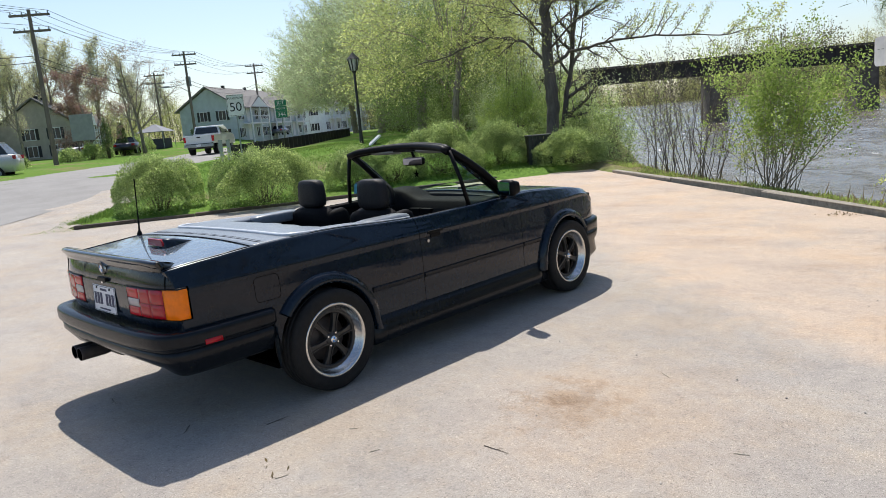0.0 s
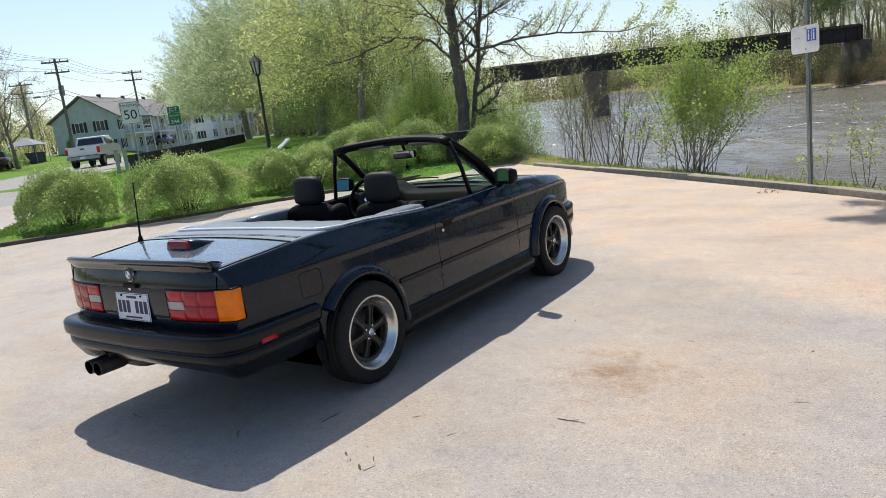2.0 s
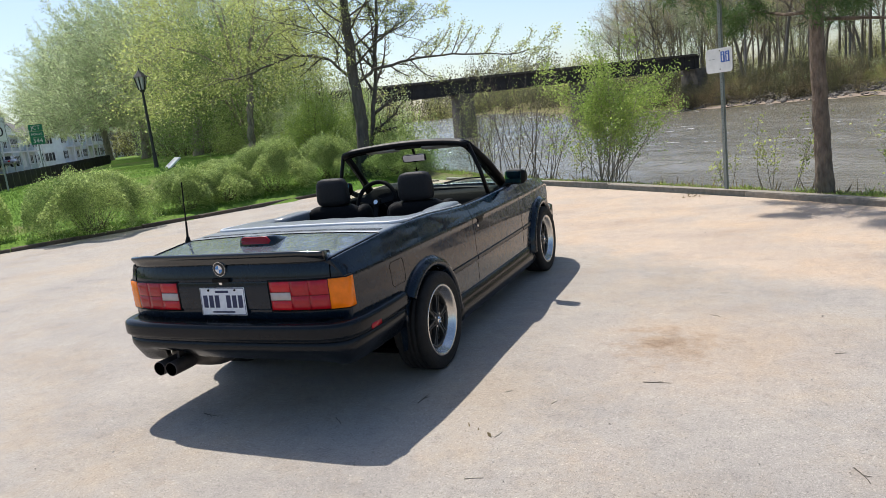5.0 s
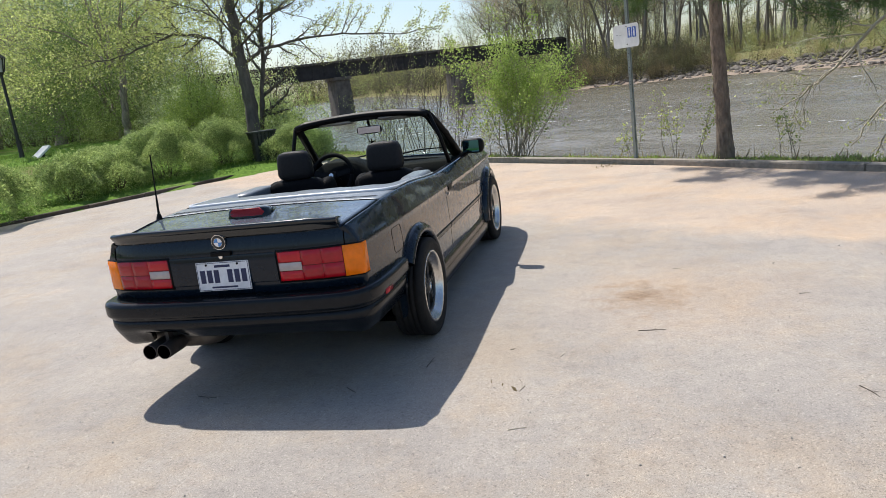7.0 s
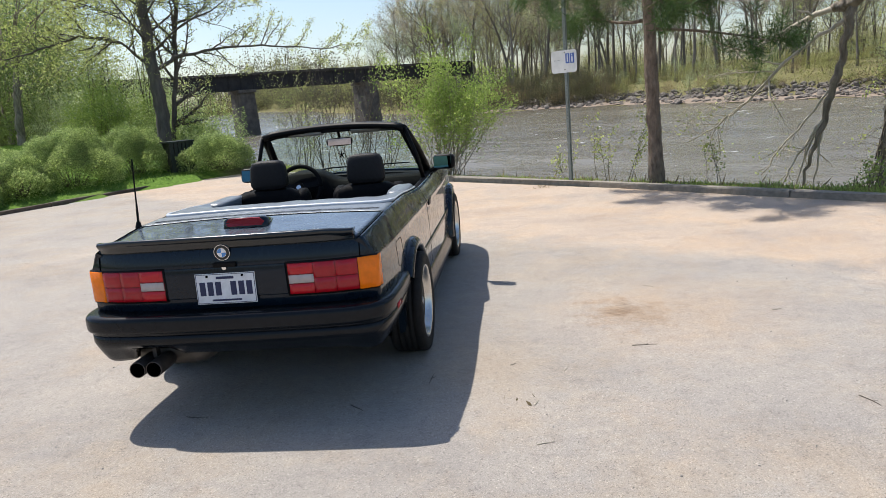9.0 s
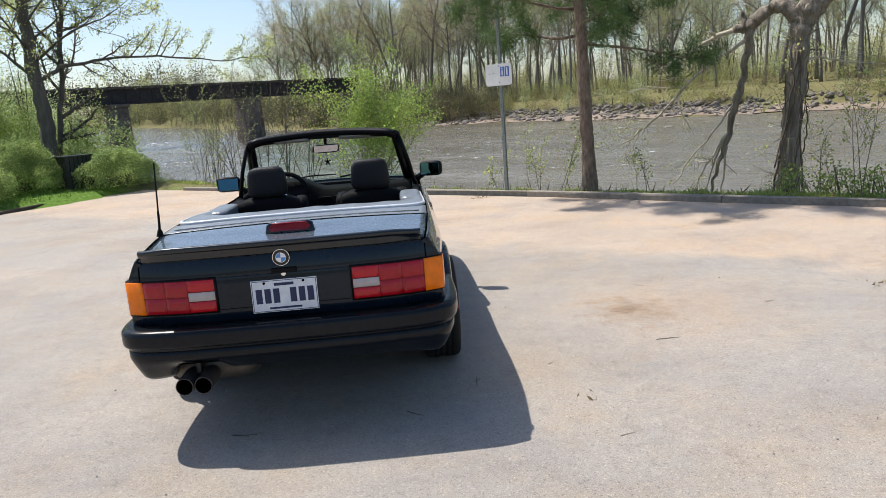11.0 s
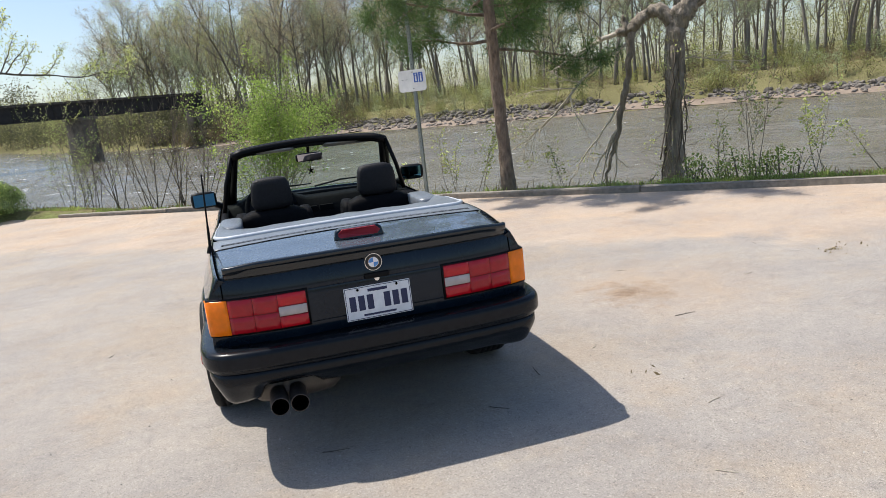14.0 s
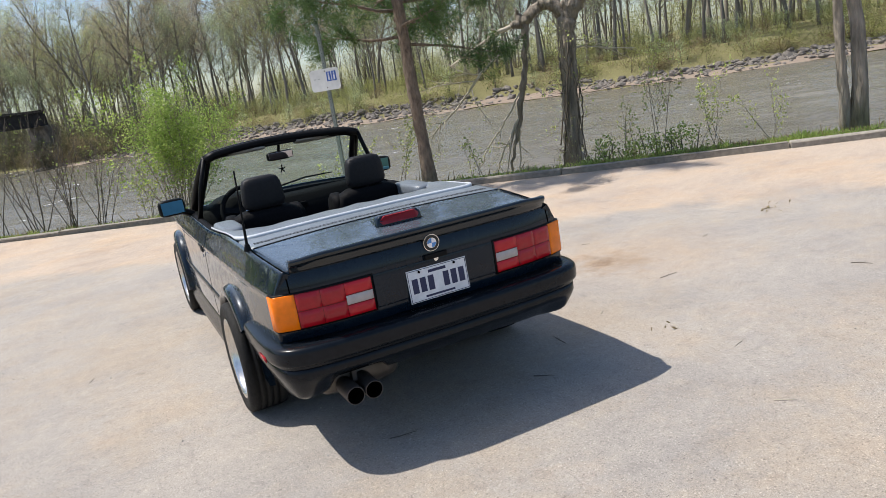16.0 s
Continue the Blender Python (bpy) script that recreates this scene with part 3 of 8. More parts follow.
# ---- kerbs ----
def kerb(points, width, height, name, label, material=CONCRETE, step=1.0, lift=0.0):
    """A run of kerb stones along a line of (u, v) points."""
    root = thing(name, label, "kerb", kind="structure")
    line = [at(u, v) for u, v in points]
    lengths = [0.0]
    for p, q in zip(line, line[1:]):
        lengths.append(lengths[-1] + (q - p).length)

    def along(s):
        for i in range(len(line) - 1):
            if s <= lengths[i + 1] or i == len(line) - 2:
                return line[i].lerp(line[i + 1], (s - lengths[i]) / (lengths[i + 1] - lengths[i]))

    rng = random.Random(4)
    data = []
    for k in range(3):
        bm = boxed(-step / 2 + 0.006, step / 2 - 0.006, -width / 2, width / 2, -0.12, height, 0.018)
        for vert in bm.verts:
            if vert.co.z > 0:
                vert.co += Vector((0, rng.uniform(-0.006, 0.006), rng.uniform(-0.008, 0.006)))
        me = bpy.data.meshes.new("kerb_stone")
        bm.to_mesh(me)
        bm.free()
        me.materials.append(material)
        data.append(me)
    s, k = step / 2, 0
    while s + 0.3 * step < lengths[-1]:
        p, q = along(max(0, s - step / 2)), along(min(lengths[-1], s + step / 2))
        mid = (p + q) / 2
        ob = new("kerb_stone", data[k % 3])
        ob.parent = root
        ob.matrix_basis = pose(mid.x, mid.y, lift + rng.uniform(-0.012, 0.008), rng.uniform(-0.5, 0.5), 0, math.degrees(math.atan2(q.y - p.y, q.x - p.x)) + rng.uniform(-0.15, 0.15))
        s += step
        k += 1
    return root


kerb([(-14, 5.5), (-4, 5.72), (0, 5.78), (2.2, 5.85), (3.8, 5.95), (5.85, 6.14), (7.8, 6.24), (10.5, 6.3), (14.2, 6.17), (16.2, 6.15)], 0.14, 0.08, "river_kerb", "weathered grey concrete kerb along the river edge", step=3.0)
kerb([(15.2, -5.75), (15.35, -5.2), (15.5, -3.5), (16.1, -0.8), (16.6, 1.3), (17.3, 3.5), (17.62, 4.4)], 0.12, 0.07, "bed_kerb", "low weathered brown timber edging round the planted bed", EDGING, 1.2)

# ---- the convertible ----
def car_paint():
    m, nodes, links, b = tree_of("car_paint")
    n = noise_node(nodes, links, 3.0, 5)
    r = ramp_of(nodes, links, n.outputs[0], [(0.3, (0.003, 0.0085, 0.0165)), (0.7, (0.005, 0.0125, 0.0235))])
    # settled dust on the level panels, tinted blue to paint in reflected sky
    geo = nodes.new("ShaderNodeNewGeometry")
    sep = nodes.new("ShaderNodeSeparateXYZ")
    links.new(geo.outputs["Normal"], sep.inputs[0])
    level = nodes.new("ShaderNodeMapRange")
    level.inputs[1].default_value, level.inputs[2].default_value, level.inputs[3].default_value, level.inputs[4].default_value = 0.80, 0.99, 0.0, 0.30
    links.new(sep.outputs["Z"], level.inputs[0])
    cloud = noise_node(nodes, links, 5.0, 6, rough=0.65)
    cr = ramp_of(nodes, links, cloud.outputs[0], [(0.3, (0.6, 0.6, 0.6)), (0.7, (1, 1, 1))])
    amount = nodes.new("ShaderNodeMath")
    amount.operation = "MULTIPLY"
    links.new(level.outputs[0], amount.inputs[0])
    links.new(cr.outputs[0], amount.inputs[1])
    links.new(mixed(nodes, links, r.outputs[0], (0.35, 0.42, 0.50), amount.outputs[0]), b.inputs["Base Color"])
    d = noise_node(nodes, links, 14, 6, rough=0.7)
    r2 = ramp_of(nodes, links, d.outputs[0], [(0.3, (0.20, 0.20, 0.20)), (0.75, (0.34, 0.34, 0.34))])
    links.new(r2.outputs[0], b.inputs["Roughness"])
    b.inputs["Metallic"].default_value = 0.12
    b.inputs["Coat Weight"].default_value, b.inputs["Coat Roughness"].default_value, b.inputs["Coat IOR"].default_value = 1.0, 0.03, 1.34
    b.inputs["Specular IOR Level"].default_value = 0.06
    # a thin film of spring dust
    b.inputs["Sheen Weight"].default_value, b.inputs["Sheen Roughness"].default_value, b.inputs["Sheen Tint"].default_value = 0.035, 0.3, (0.68, 0.83, 1.0, 1)
    return m


def clear_glass(name, tint, gloss=0.06):
    m, nodes, links, b = tree_of(name)
    tr = nodes.new("ShaderNodeBsdfTransparent")
    tr.inputs[0].default_value = (*tint, 1)
    gl = nodes.new("ShaderNodeBsdfGlossy")
    gl.inputs["Roughness"].default_value = 0.02
    mx = nodes.new("ShaderNodeMixShader")
    mx.inputs[0].default_value = gloss
    links.new(tr.outputs[0], mx.inputs[1])
    links.new(gl.outputs[0], mx.inputs[2])
    links.new(mx.outputs[0], nodes["Material Output"].inputs[0])
    return m


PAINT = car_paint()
BUMPER = surface("bumper_plastic", (0.0035, 0.005, 0.0075), (0.008, 0.0105, 0.0145), 30, 0.26, coat=0.15, spec=0.15)
LIP = surface("spoiler_paint", (0.003, 0.006, 0.009), (0.006, 0.011, 0.016), 12, 0.22, coat=0.8, spec=0.2)
BLACK_TRIM = surface("black_trim", (0.003, 0.003, 0.0035), (0.006, 0.006, 0.007), 40, 0.45, spec=0.12)
DARK_GAP = plain("shadow_gap", (0.002, 0.002, 0.002), 0.9, spec=0.0)
RUBBER = surface("tyre_rubber", (0.008, 0.008, 0.008), (0.021, 0.020, 0.019), 30, 0.75, bump=0.3, bump_scale=90, spec=0.25)
POLISHED = surface("polished_rim_lip", (0.52, 0.50, 0.47), (0.70, 0.68, 0.65), 30, 0.27, 1.0)
SPOKE_GREY = surface("dark_grey_spoke", (0.028, 0.027, 0.026), (0.06, 0.058, 0.055), 30, 0.35, 0.4)
CHROME = plain("chrome", (0.75, 0.75, 0.74), 0.12, 1.0)
IRON = surface("brake_iron", (0.06, 0.05, 0.045), (0.14, 0.12, 0.11), 20, 0.6, 0.7)
VINYL = surface("charcoal_vinyl", (0.005, 0.005, 0.006), (0.010, 0.010, 0.011), 60, 0.6, bump=0.2, bump_scale=180, spec=0.05)
LEATHER = surface("grey_leather", (0.011, 0.011, 0.0125), (0.020, 0.020, 0.023), 50, 0.5, bump=0.25, bump_scale=140, spec=0.18)
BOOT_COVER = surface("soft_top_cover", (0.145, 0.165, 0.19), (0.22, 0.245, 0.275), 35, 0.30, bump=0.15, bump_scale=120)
BEAD = surface("highlight_bead", (0.46, 0.49, 0.53), (0.62, 0.65, 0.69), 40, 0.3)
RED_LENS = plain("red_lens", (0.48, 0.008, 0.016), 0.15, 0.0, 0.0, 0.45)
RED_DEEP = plain("deep_red_lens", (0.36, 0.006, 0.014), 0.15, 0.0, 0.0, 0.45)
LENS_RIB = plain("lens_rib", (0.16, 0.004, 0.008), 0.25, 0.0, 0.0, 0.3)
AMBER = plain("amber_lens", (0.90, 0.20, 0.006), 0.2, 0.0, 0.0, 0.3)
CLEAR_LENS = plain("clear_lens", (0.46, 0.40, 0.385), 0.15, 0.0, 0.0, 0.4)
GLASS = clear_glass("windscreen_glass", (0.84, 0.95, 0.88))
VISOR = surface("visor_fabric", (0.24, 0.24, 0.24), (0.36, 0.36, 0.35), 40, 0.8)
MIRROR = plain("mirror_glass", (0.08, 0.18, 0.21), 0.02, 1.0)
INNER_MIRROR = plain("inner_mirror_glass", (0.42, 0.41, 0.44), 0.02, 1.0)
PLATE_WHITE = plain("plate_white", (0.70, 0.71, 0.74), 0.4)
PLATE_BLUE = plain("plate_blue", (0.012, 0.018, 0.07), 0.5)
BADGE_BLUE = plain("badge_blue", (0.04, 0.22, 0.55), 0.2, 0.0, 1.0)
BADGE_WHITE = plain("badge_white", (0.75, 0.76, 0.78), 0.2, 0.0, 1.0)


def spline(points):
    """A smooth curve through (x, y) points."""
    xs, ys = [p[0] for p in points], [p[1] for p in points]
    n = len(xs)
    slope = [0.0] * n
    for i in range(1, n - 1):
        slope[i] = (ys[i + 1] - ys[i - 1]) / (xs[i + 1] - xs[i - 1])
    slope[0] = (ys[1] - ys[0]) / (xs[1] - xs[0])
    slope[-1] = (ys[-1] - ys[-2]) / (xs[-1] - xs[-2])

    def f(x):
        x = min(max(x, xs[0]), xs[-1])
        i = 0
        while i < n - 2 and x > xs[i + 1]:
            i += 1
        h = xs[i + 1] - xs[i]
        t = (x - xs[i]) / h
        return (ys[i] * (1 + 2 * t) * (1 - t) ** 2 + slope[i] * h * t * (1 - t) ** 2 + ys[i + 1] * t * t * (3 - 2 * t) + slope[i + 1] * h * t * t * (t - 1))
    return f


half_w = spline([(-0.96, 0.728), (-0.9, 0.740), (-0.75, 0.755), (-0.4, 0.776), (0.3, 0.785), (1.2, 0.788), (2.0, 0.786), (2.6, 0.771), (2.9, 0.747), (3.08, 0.715), (3.16, 0.68)])
belt_z = spline([(-0.96, 0.898), (-0.8, 0.916), (-0.58, 0.932), (-0.4, 0.945), (-0.1, 0.95), (0.2, 0.945), (0.5, 0.925), (0.83, 0.908), (1.3, 0.908), (1.8, 0.916), (2.05, 0.918), (2.3, 0.908), (2.7, 0.875), (2.95, 0.842), (3.08, 0.805), (3.16, 0.75)])
AXLES, HUB_Z, ARCH_R = (0.0, 2.57), 0.308, 0.345
ROWS_LOW = [(0.20, 0.06), (0.23, 0.03), (0.28, 0.012), (0.36, 0.002), (0.45, 0.0), (0.54, 0.0), (0.60, 0.001), (0.645, 0.002), (0.70, 0.004), (0.765, 0.009), (0.79, 0.009)]
ROWS_HIGH = [(0.0, 0.003), (0.12, 0.013), (0.4, 0.026), (0.7, 0.040), (0.88, 0.051), (0.97, 0.056), (1.0, 0.066)]


def side_rows(y):
    """Points (inset, height) of the flank from sill to shoulder at y."""
    zb = belt_z(y)
    crease = min(0.803, zb - 0.05)
    low = [(d, z) for z, d in ROWS_LOW if z < crease - 0.008]
    while len(low) < len(ROWS_LOW):
        low.append((0.009, crease - 0.006))
    return low + [(d, crease + (zb - crease) * f) for f, d in ROWS_HIGH]


def flank(sign, y0, y1, step=0.03):
    """One panel of the body side between y0 and y1, with the wheel openings cut round."""
    n = max(2, round((y1 - y0) / step))
    ys = [y0 + (y1 - y0) * i / n for i in range(n + 1)]
    verts, inside, faces = [], [], []
    m = len(ROWS_LOW) + len(ROWS_HIGH)
    for y in ys:
        for d, z in side_rows(y):
            yy, hit = y, False
            for a in AXLES:
                r = math.hypot(y - a, z - HUB_Z)
                if r < ARCH_R:
                    hit = True
                    k = ARCH_R / max(r, 1e-4)
                    yy, z = a + (y - a) * k, HUB_Z + (z - HUB_Z) * k
            low = 0.2 + 0.30 * smooth(-0.30, -0.36, y) + 0.28 * smooth(2.88, 2.94, y)
            inside.append(hit)
            xx = half_w(yy) - d
            verts.append(Vector((sign * xx, max(yy, tail_plan(xx) + 0.003), max(low, z))))
    for i in range(n):
        for k in range(m - 1):
            q = (i * m + k, (i + 1) * m + k, (i + 1) * m + k + 1, i * m + k + 1)
            mid = sum((verts[j] for j in q), Vector()) / 4
            if mid.y < -0.825 and 0.645 < mid.z < 0.817:
                continue
            if not all(inside[j] for j in q):
                faces.append(q if sign > 0 else q[::-1])
    # turned-in edges at both ends
    for i in (0, n):
        start = len(verts)
        for k in range(m):
            v = verts[i * m + k]
            verts.append(Vector((v.x - sign * 0.0012, v.y, v.z - 0.0006)))
        inner = len(verts)
        for k in range(m):
            v = verts[i * m + k]
            verts.append(Vector((v.x - sign * 0.02, v.y, v.z - (0.012 if k > m - 4 else 0))))
        for k in range(m - 1):
            zz = (verts[i * m + k].z + verts[i * m + k + 1].z) / 2
            if ys[i] < -0.8 and 0.64 < zz < 0.82:
                continue
            if not (inside[i * m + k] and inside[i * m + k + 1]):
                faces.append((start + k, start + k + 1, inner + k + 1, inner + k))
    return verts, faces


def mended(name, verts, faces, material, parent, label="", merge=0.0004):
    bm = bmesh.new()
    vs = [bm.verts.new(v) for v in verts]
    for f in faces:
        try:
            bm.faces.new([vs[i] for i in f])
        except ValueError:
            pass
    bmesh.ops.remove_doubles(bm, verts=bm.verts, dist=merge)
    bmesh.ops.dissolve_degenerate(bm, dist=0.0002, edges=bm.edges)
    return part(name, bm, material, parent, label, flat=False)


def panel(f, ns, nt, skirt=0.014):
    """A sheet f(s, t) whose edges are folded down."""
    verts, faces = [], []
    for i in range(ns + 1):
        for k in range(nt + 1):
            verts.append(Vector(f(i / ns, k / nt)))
    w = nt + 1
    for i in range(ns):
        for k in range(nt):
            faces.append((i * w + k, (i + 1) * w + k, (i + 1) * w + k + 1, i * w + k + 1))
    ring = [i * w for i in range(ns + 1)] + [ns * w + k for k in range(1, nt + 1)] + [i * w + nt for i in range(ns - 1, -1, -1)] + [k for k in range(nt - 1, 0, -1)]
    start = len(verts)
    for j in ring:
        verts.append(verts[j] - Vector((0, 0, skirt)))
    for a in range(len(ring)):
        b = (a + 1) % len(ring)
        faces.append((ring[a], ring[b], start + b, start + a))
    return verts, faces


def sweep(path, section, closed=True):
    """Carries a section of (outward, up) points along a plan path of (x, y, z)."""
    verts, faces = [], []
    n, m = len(path), len(section)
    for i, p in enumerate(path):
        a, b = path[max(0, i - 1)], path[min(n - 1, i + 1)]
        t = Vector((b[0] - a[0], b[1] - a[1], 0)).normalized()
        out = Vector((t.y, -t.x, 0))
        for o, z in section:
            verts.append(Vector((p[0], p[1], p[2] if len(p) > 2 else 0)) + out * o + Vector((0, 0, z)))
    for i in range(n - 1):
        for k in range(m if closed else m - 1):
            k2 = (k + 1) % m
            faces.append((i * m + k, (i + 1) * m + k, (i + 1) * m + k2, i * m + k2))
    if closed:
        faces.append(tuple(range(m)))
        faces.append(tuple(range(n * m - 1, (n - 1) * m - 1, -1)))
    return verts, faces


def eased(points, per=6):
    """Plan points rounded into a smooth path."""
    out = []
    n = len(points)
    for i in range(n - 1):
        p0, p1, p2, p3 = (Vector((*points[max(0, min(n - 1, i + k))], 0)[:3]) for k in (-1, 0, 1, 2))
        for j in range(per):
            t = j / per
            out.append(tuple(0.5 * ((2 * p1) + (p2 - p0) * t + (2 * p0 - 5 * p1 + 4 * p2 - p3) * t * t + (3 * p1 - p0 - 3 * p2 + p3) * t ** 3)))
    out.append(tuple(Vector((*points[-1], 0)[:3])))
    return out


def mirrored(half):
    """A left-to-right path from its right half, which starts at the middle."""
    return [(-x, *rest) for x, *rest in reversed(half[1:])] + list(half)


def put_raw(name, data, material, parent, label="", flat=False):
    return mended(name, data[0], data[1], material, parent, label)


def cushion(x0, x1, y0, y1, z0, z1, bevel, puff=0.0):
    bm = boxed(x0, x1, y0, y1, z0, z1)
    bmesh.ops.subdivide_edges(bm, edges=bm.edges, cuts=4, use_grid_fill=True)
    c = Vector(((x0 + x1) / 2, (y0 + y1) / 2, (z0 + z1) / 2))
    h = Vector((abs(x1 - x0) / 2, abs(y1 - y0) / 2, abs(z1 - z0) / 2))
    for v in bm.verts:
        q = v.co - c
        n = Vector((q.x / h.x, q.y / h.y, q.z / h.z))
        # superellipsoid rounding
        k = (abs(n.x) ** 5 + abs(n.y) ** 5 + abs(n.z) ** 5) ** (-0.2)
        n = n * k
        v.co = c + Vector((n.x * h.x, n.y * h.y, n.z * h.z))
    return bm


def leaned(bm, angle, pivot):
    bmesh.ops.rotate(bm, verts=bm.verts, cent=pivot, matrix=Matrix.Rotation(radians(angle), 3, "X"))
    return bm


def revolve(profile, n=40, axis_x=0.0):
    """Turns (radius, x) points about the wheel's axle."""
    verts, faces = [], []
    m = len(profile)
    for i in range(n):
        a = 2 * math.pi * i / n
        for r, x in profile:
            verts.append(Vector((x + axis_x, r * math.cos(a), r * math.sin(a))))
    for i in range(n):
        j = (i + 1) % n
        for k in range(m - 1):
            faces.append((i * m + k, j * m + k, j * m + k + 1, i * m + k + 1))
    return verts, faces


def car_wheel(car, x, y, sign):
    hub = new("wheel")
    hub.parent = car
    hub.matrix_basis = pose(x, y, HUB_Z, 11 if y < 1 else 37, 0, 0) if sign > 0 else pose(x, y, HUB_Z, 23, 0, 180)
    tread = [(0.222, -0.098), (0.262, -0.108), (0.290, -0.103), (0.302, -0.092), (0.306, -0.080)]
    for g in (-0.05, -0.017, 0.017, 0.05):
        tread += [(0.308, g - 0.005), (0.300, g - 0.004), (0.300, g + 0.004), (0.308, g + 0.005)]
    tread += [(0.306, 0.080), (0.302, 0.092), (0.290, 0.103), (0.262, 0.108), (0.222, 0.098)]
    v, f = revolve(tread, 48)
    raw("tyre", v, f, RUBBER, hub, "black low-profile rubber tyre")
    v, f = revolve([(0.20, -0.10), (0.223, -0.098), (0.21, -0.085), (0.176, -0.06), (0.165, 0.0), (0.168, 0.040), (0.180, 0.050), (0.203, 0.084), (0.208, 0.097), (0.217, 0.101), (0.2245, 0.100), (0.226, 0.092)], 48)
    rim = raw("rim", v, f, POLISHED, hub, "polished deep-dish rim lip")
    bm = bmesh.new()
    for k in range(30):
        a = 2 * math.pi * k / 30
        bmesh.ops.create_icosphere(bm, subdivisions=1, radius=0.0042, matrix=Matrix.Translation((0.056, 0.173 * math.cos(a), 0.173 * math.sin(a))))
    tagged(part("bolt_ring", bm, SPOKE_GREY, rim), kind="stuff")
    v, f = revolve([(0.181, 0.050), (0.166, 0.058), (0.158, 0.052), (0.160, 0.03)], 48)
    raw("rim_ring", v, f, SPOKE_GREY, rim)
    for k in range(6):
        bm = bmesh.new()
        a = math.pi / 3 * k
        # a waisted blade with a raised ridge on each edge
        rows = []
        for r, w, x in ((0.028, 0.021, 0.064), (0.075, 0.0155, 0.060), (0.115, 0.0165, 0.057), (0.150, 0.023, 0.054), (0.168, 0.033, 0.050)):
            outline = ((-1.0, -0.030), (-1.0, -0.002), (-0.90, 0.0), (-0.62, 0.0), (-0.50, -0.007), (0.50, -0.007), (0.62, 0.0), (0.90, 0.0), (1.0, -0.002), (1.0, -0.030))
            rows.append([bm.verts.new((x + dx, r * math.cos(a) - k2 * w * math.sin(a), r * math.sin(a) + k2 * w * math.cos(a))) for k2, dx in outline])
        for p, q in zip(rows, rows[1:]):
            for j in range(10):
                bm.faces.new((p[j], p[(j + 1) % 10], q[(j + 1) % 10], q[j]))
        bm.faces.new(rows[0])
        bm.faces.new(rows[-1])
        part("spoke", bm, SPOKE_GREY, hub, "dark grey alloy spoke" if k == 0 else "")
    v, f = revolve([(0.0, 0.072), (0.022, 0.072), (0.026, 0.068), (0.034, 0.066), (0.046, 0.058), (0.05, 0.03)], 24)
    cap = raw("hub_cap", v, f, SPOKE_GREY, hub)
    v, f = revolve([(0.0, 0.0745), (0.021, 0.0745), (0.0225, 0.072)], 20)
    raw("roundel", v, f, CHROME, cap)
    for k in range(2):
        bm = bmesh.new()
        fan = [bm.verts.new((0.0755, 0, 0))] + [bm.verts.new((0.0755, 0.015 * math.cos(t), 0.015 * math.sin(t))) for t in [math.pi * k + math.pi / 2 * j / 5 for j in range(6)]]
        for j in range(1, 6):
            bm.faces.new((fan[0], fan[j], fan[j + 1]))
        part("quadrant", bm, BADGE_BLUE, cap)
    for k in range(4):
        a = math.pi / 4 + math.pi / 2 * k
        part("lug_bolt", rodded((0.05, 0.041 * math.cos(a), 0.041 * math.sin(a)), (0.066, 0.041 * math.cos(a), 0.041 * math.sin(a)), 0.006, None, 6), CHROME, hub)
    v, f = revolve([(0.0, -0.01), (0.135, -0.01), (0.138, -0.022), (0.06, -0.03), (0.0, -0.03)], 32)
    raw("brake_disc", v, f, IRON, hub)
    # black disc added behind the spokes to close the view through the wheel
    v, f = revolve([(0.0, -0.075), (0.19, -0.075)], 24)
    raw("wheel_backing", v, f, DARK_GAP, hub)
    return hub


def flank_inset(z):
    for (z0, d0), (z1, d1) in zip(ROWS_LOW, ROWS_LOW[1:]):
        if z <= z1:
            return d0 + (d1 - d0) * (z - z0) / (z1 - z0)
    return ROWS_LOW[-1][1]


def tail_inset(z):
    rows = side_rows(-0.88)
    for (d0, z0), (d1, z1) in zip(rows, rows[1:]):
        if z0 <= z <= z1 and z1 > z0:
            return d0 + (d1 - d0) * (z - z0) / (z1 - z0)
    return rows[-1][0]


def arch_trim(sign, axle, a0, a1):
    """The flared lip round a wheel opening, running out into the sill."""
    verts, faces = [], []
    sect = [(-0.006, -0.05), (-0.006, 0.014), (0.0, 0.040), (0.02, 0.044), (0.045, 0.030), (0.058, 0.008), (0.062, -0.012)]
    m = len(sect)
    n = 40
    for i in range(n + 1):
        a = radians(a0 + (a1 - a0) * i / n)
        flat = 1.0
        for dr, dx in sect:
            r = ARCH_R + dr
            y = axle + r * math.cos(a) * (1.0 + 0.03 * (math.sin(a) < 0))
            z = HUB_Z + r * math.sin(a) * flat
            base = half_w(min(max(y, -0.9), 3.0)) - (0.0 if z < 0.62 else (z - 0.62) * 0.05)
            verts.append(Vector((sign * (base + dx), y, z)))
    for i in range(n):
        for k in range(m - 1):
            faces.append((i * m + k, (i + 1) * m + k, (i + 1) * m + k + 1, i * m + k + 1))
    return verts, faces


def lid_y(x):
    return -0.355 - 0.05 * (abs(x) / 0.68) ** 2


def deck_z(x, y):
    e = half_w(y) - 0.066
    return belt_z(y) + 0.009 * (1 - (min(abs(x), e) / e) ** 2.2) + 0.001


def tail_plan(x):
    return -0.948 + 0.075 * (min(abs(x), 0.74) / 0.74) ** 5


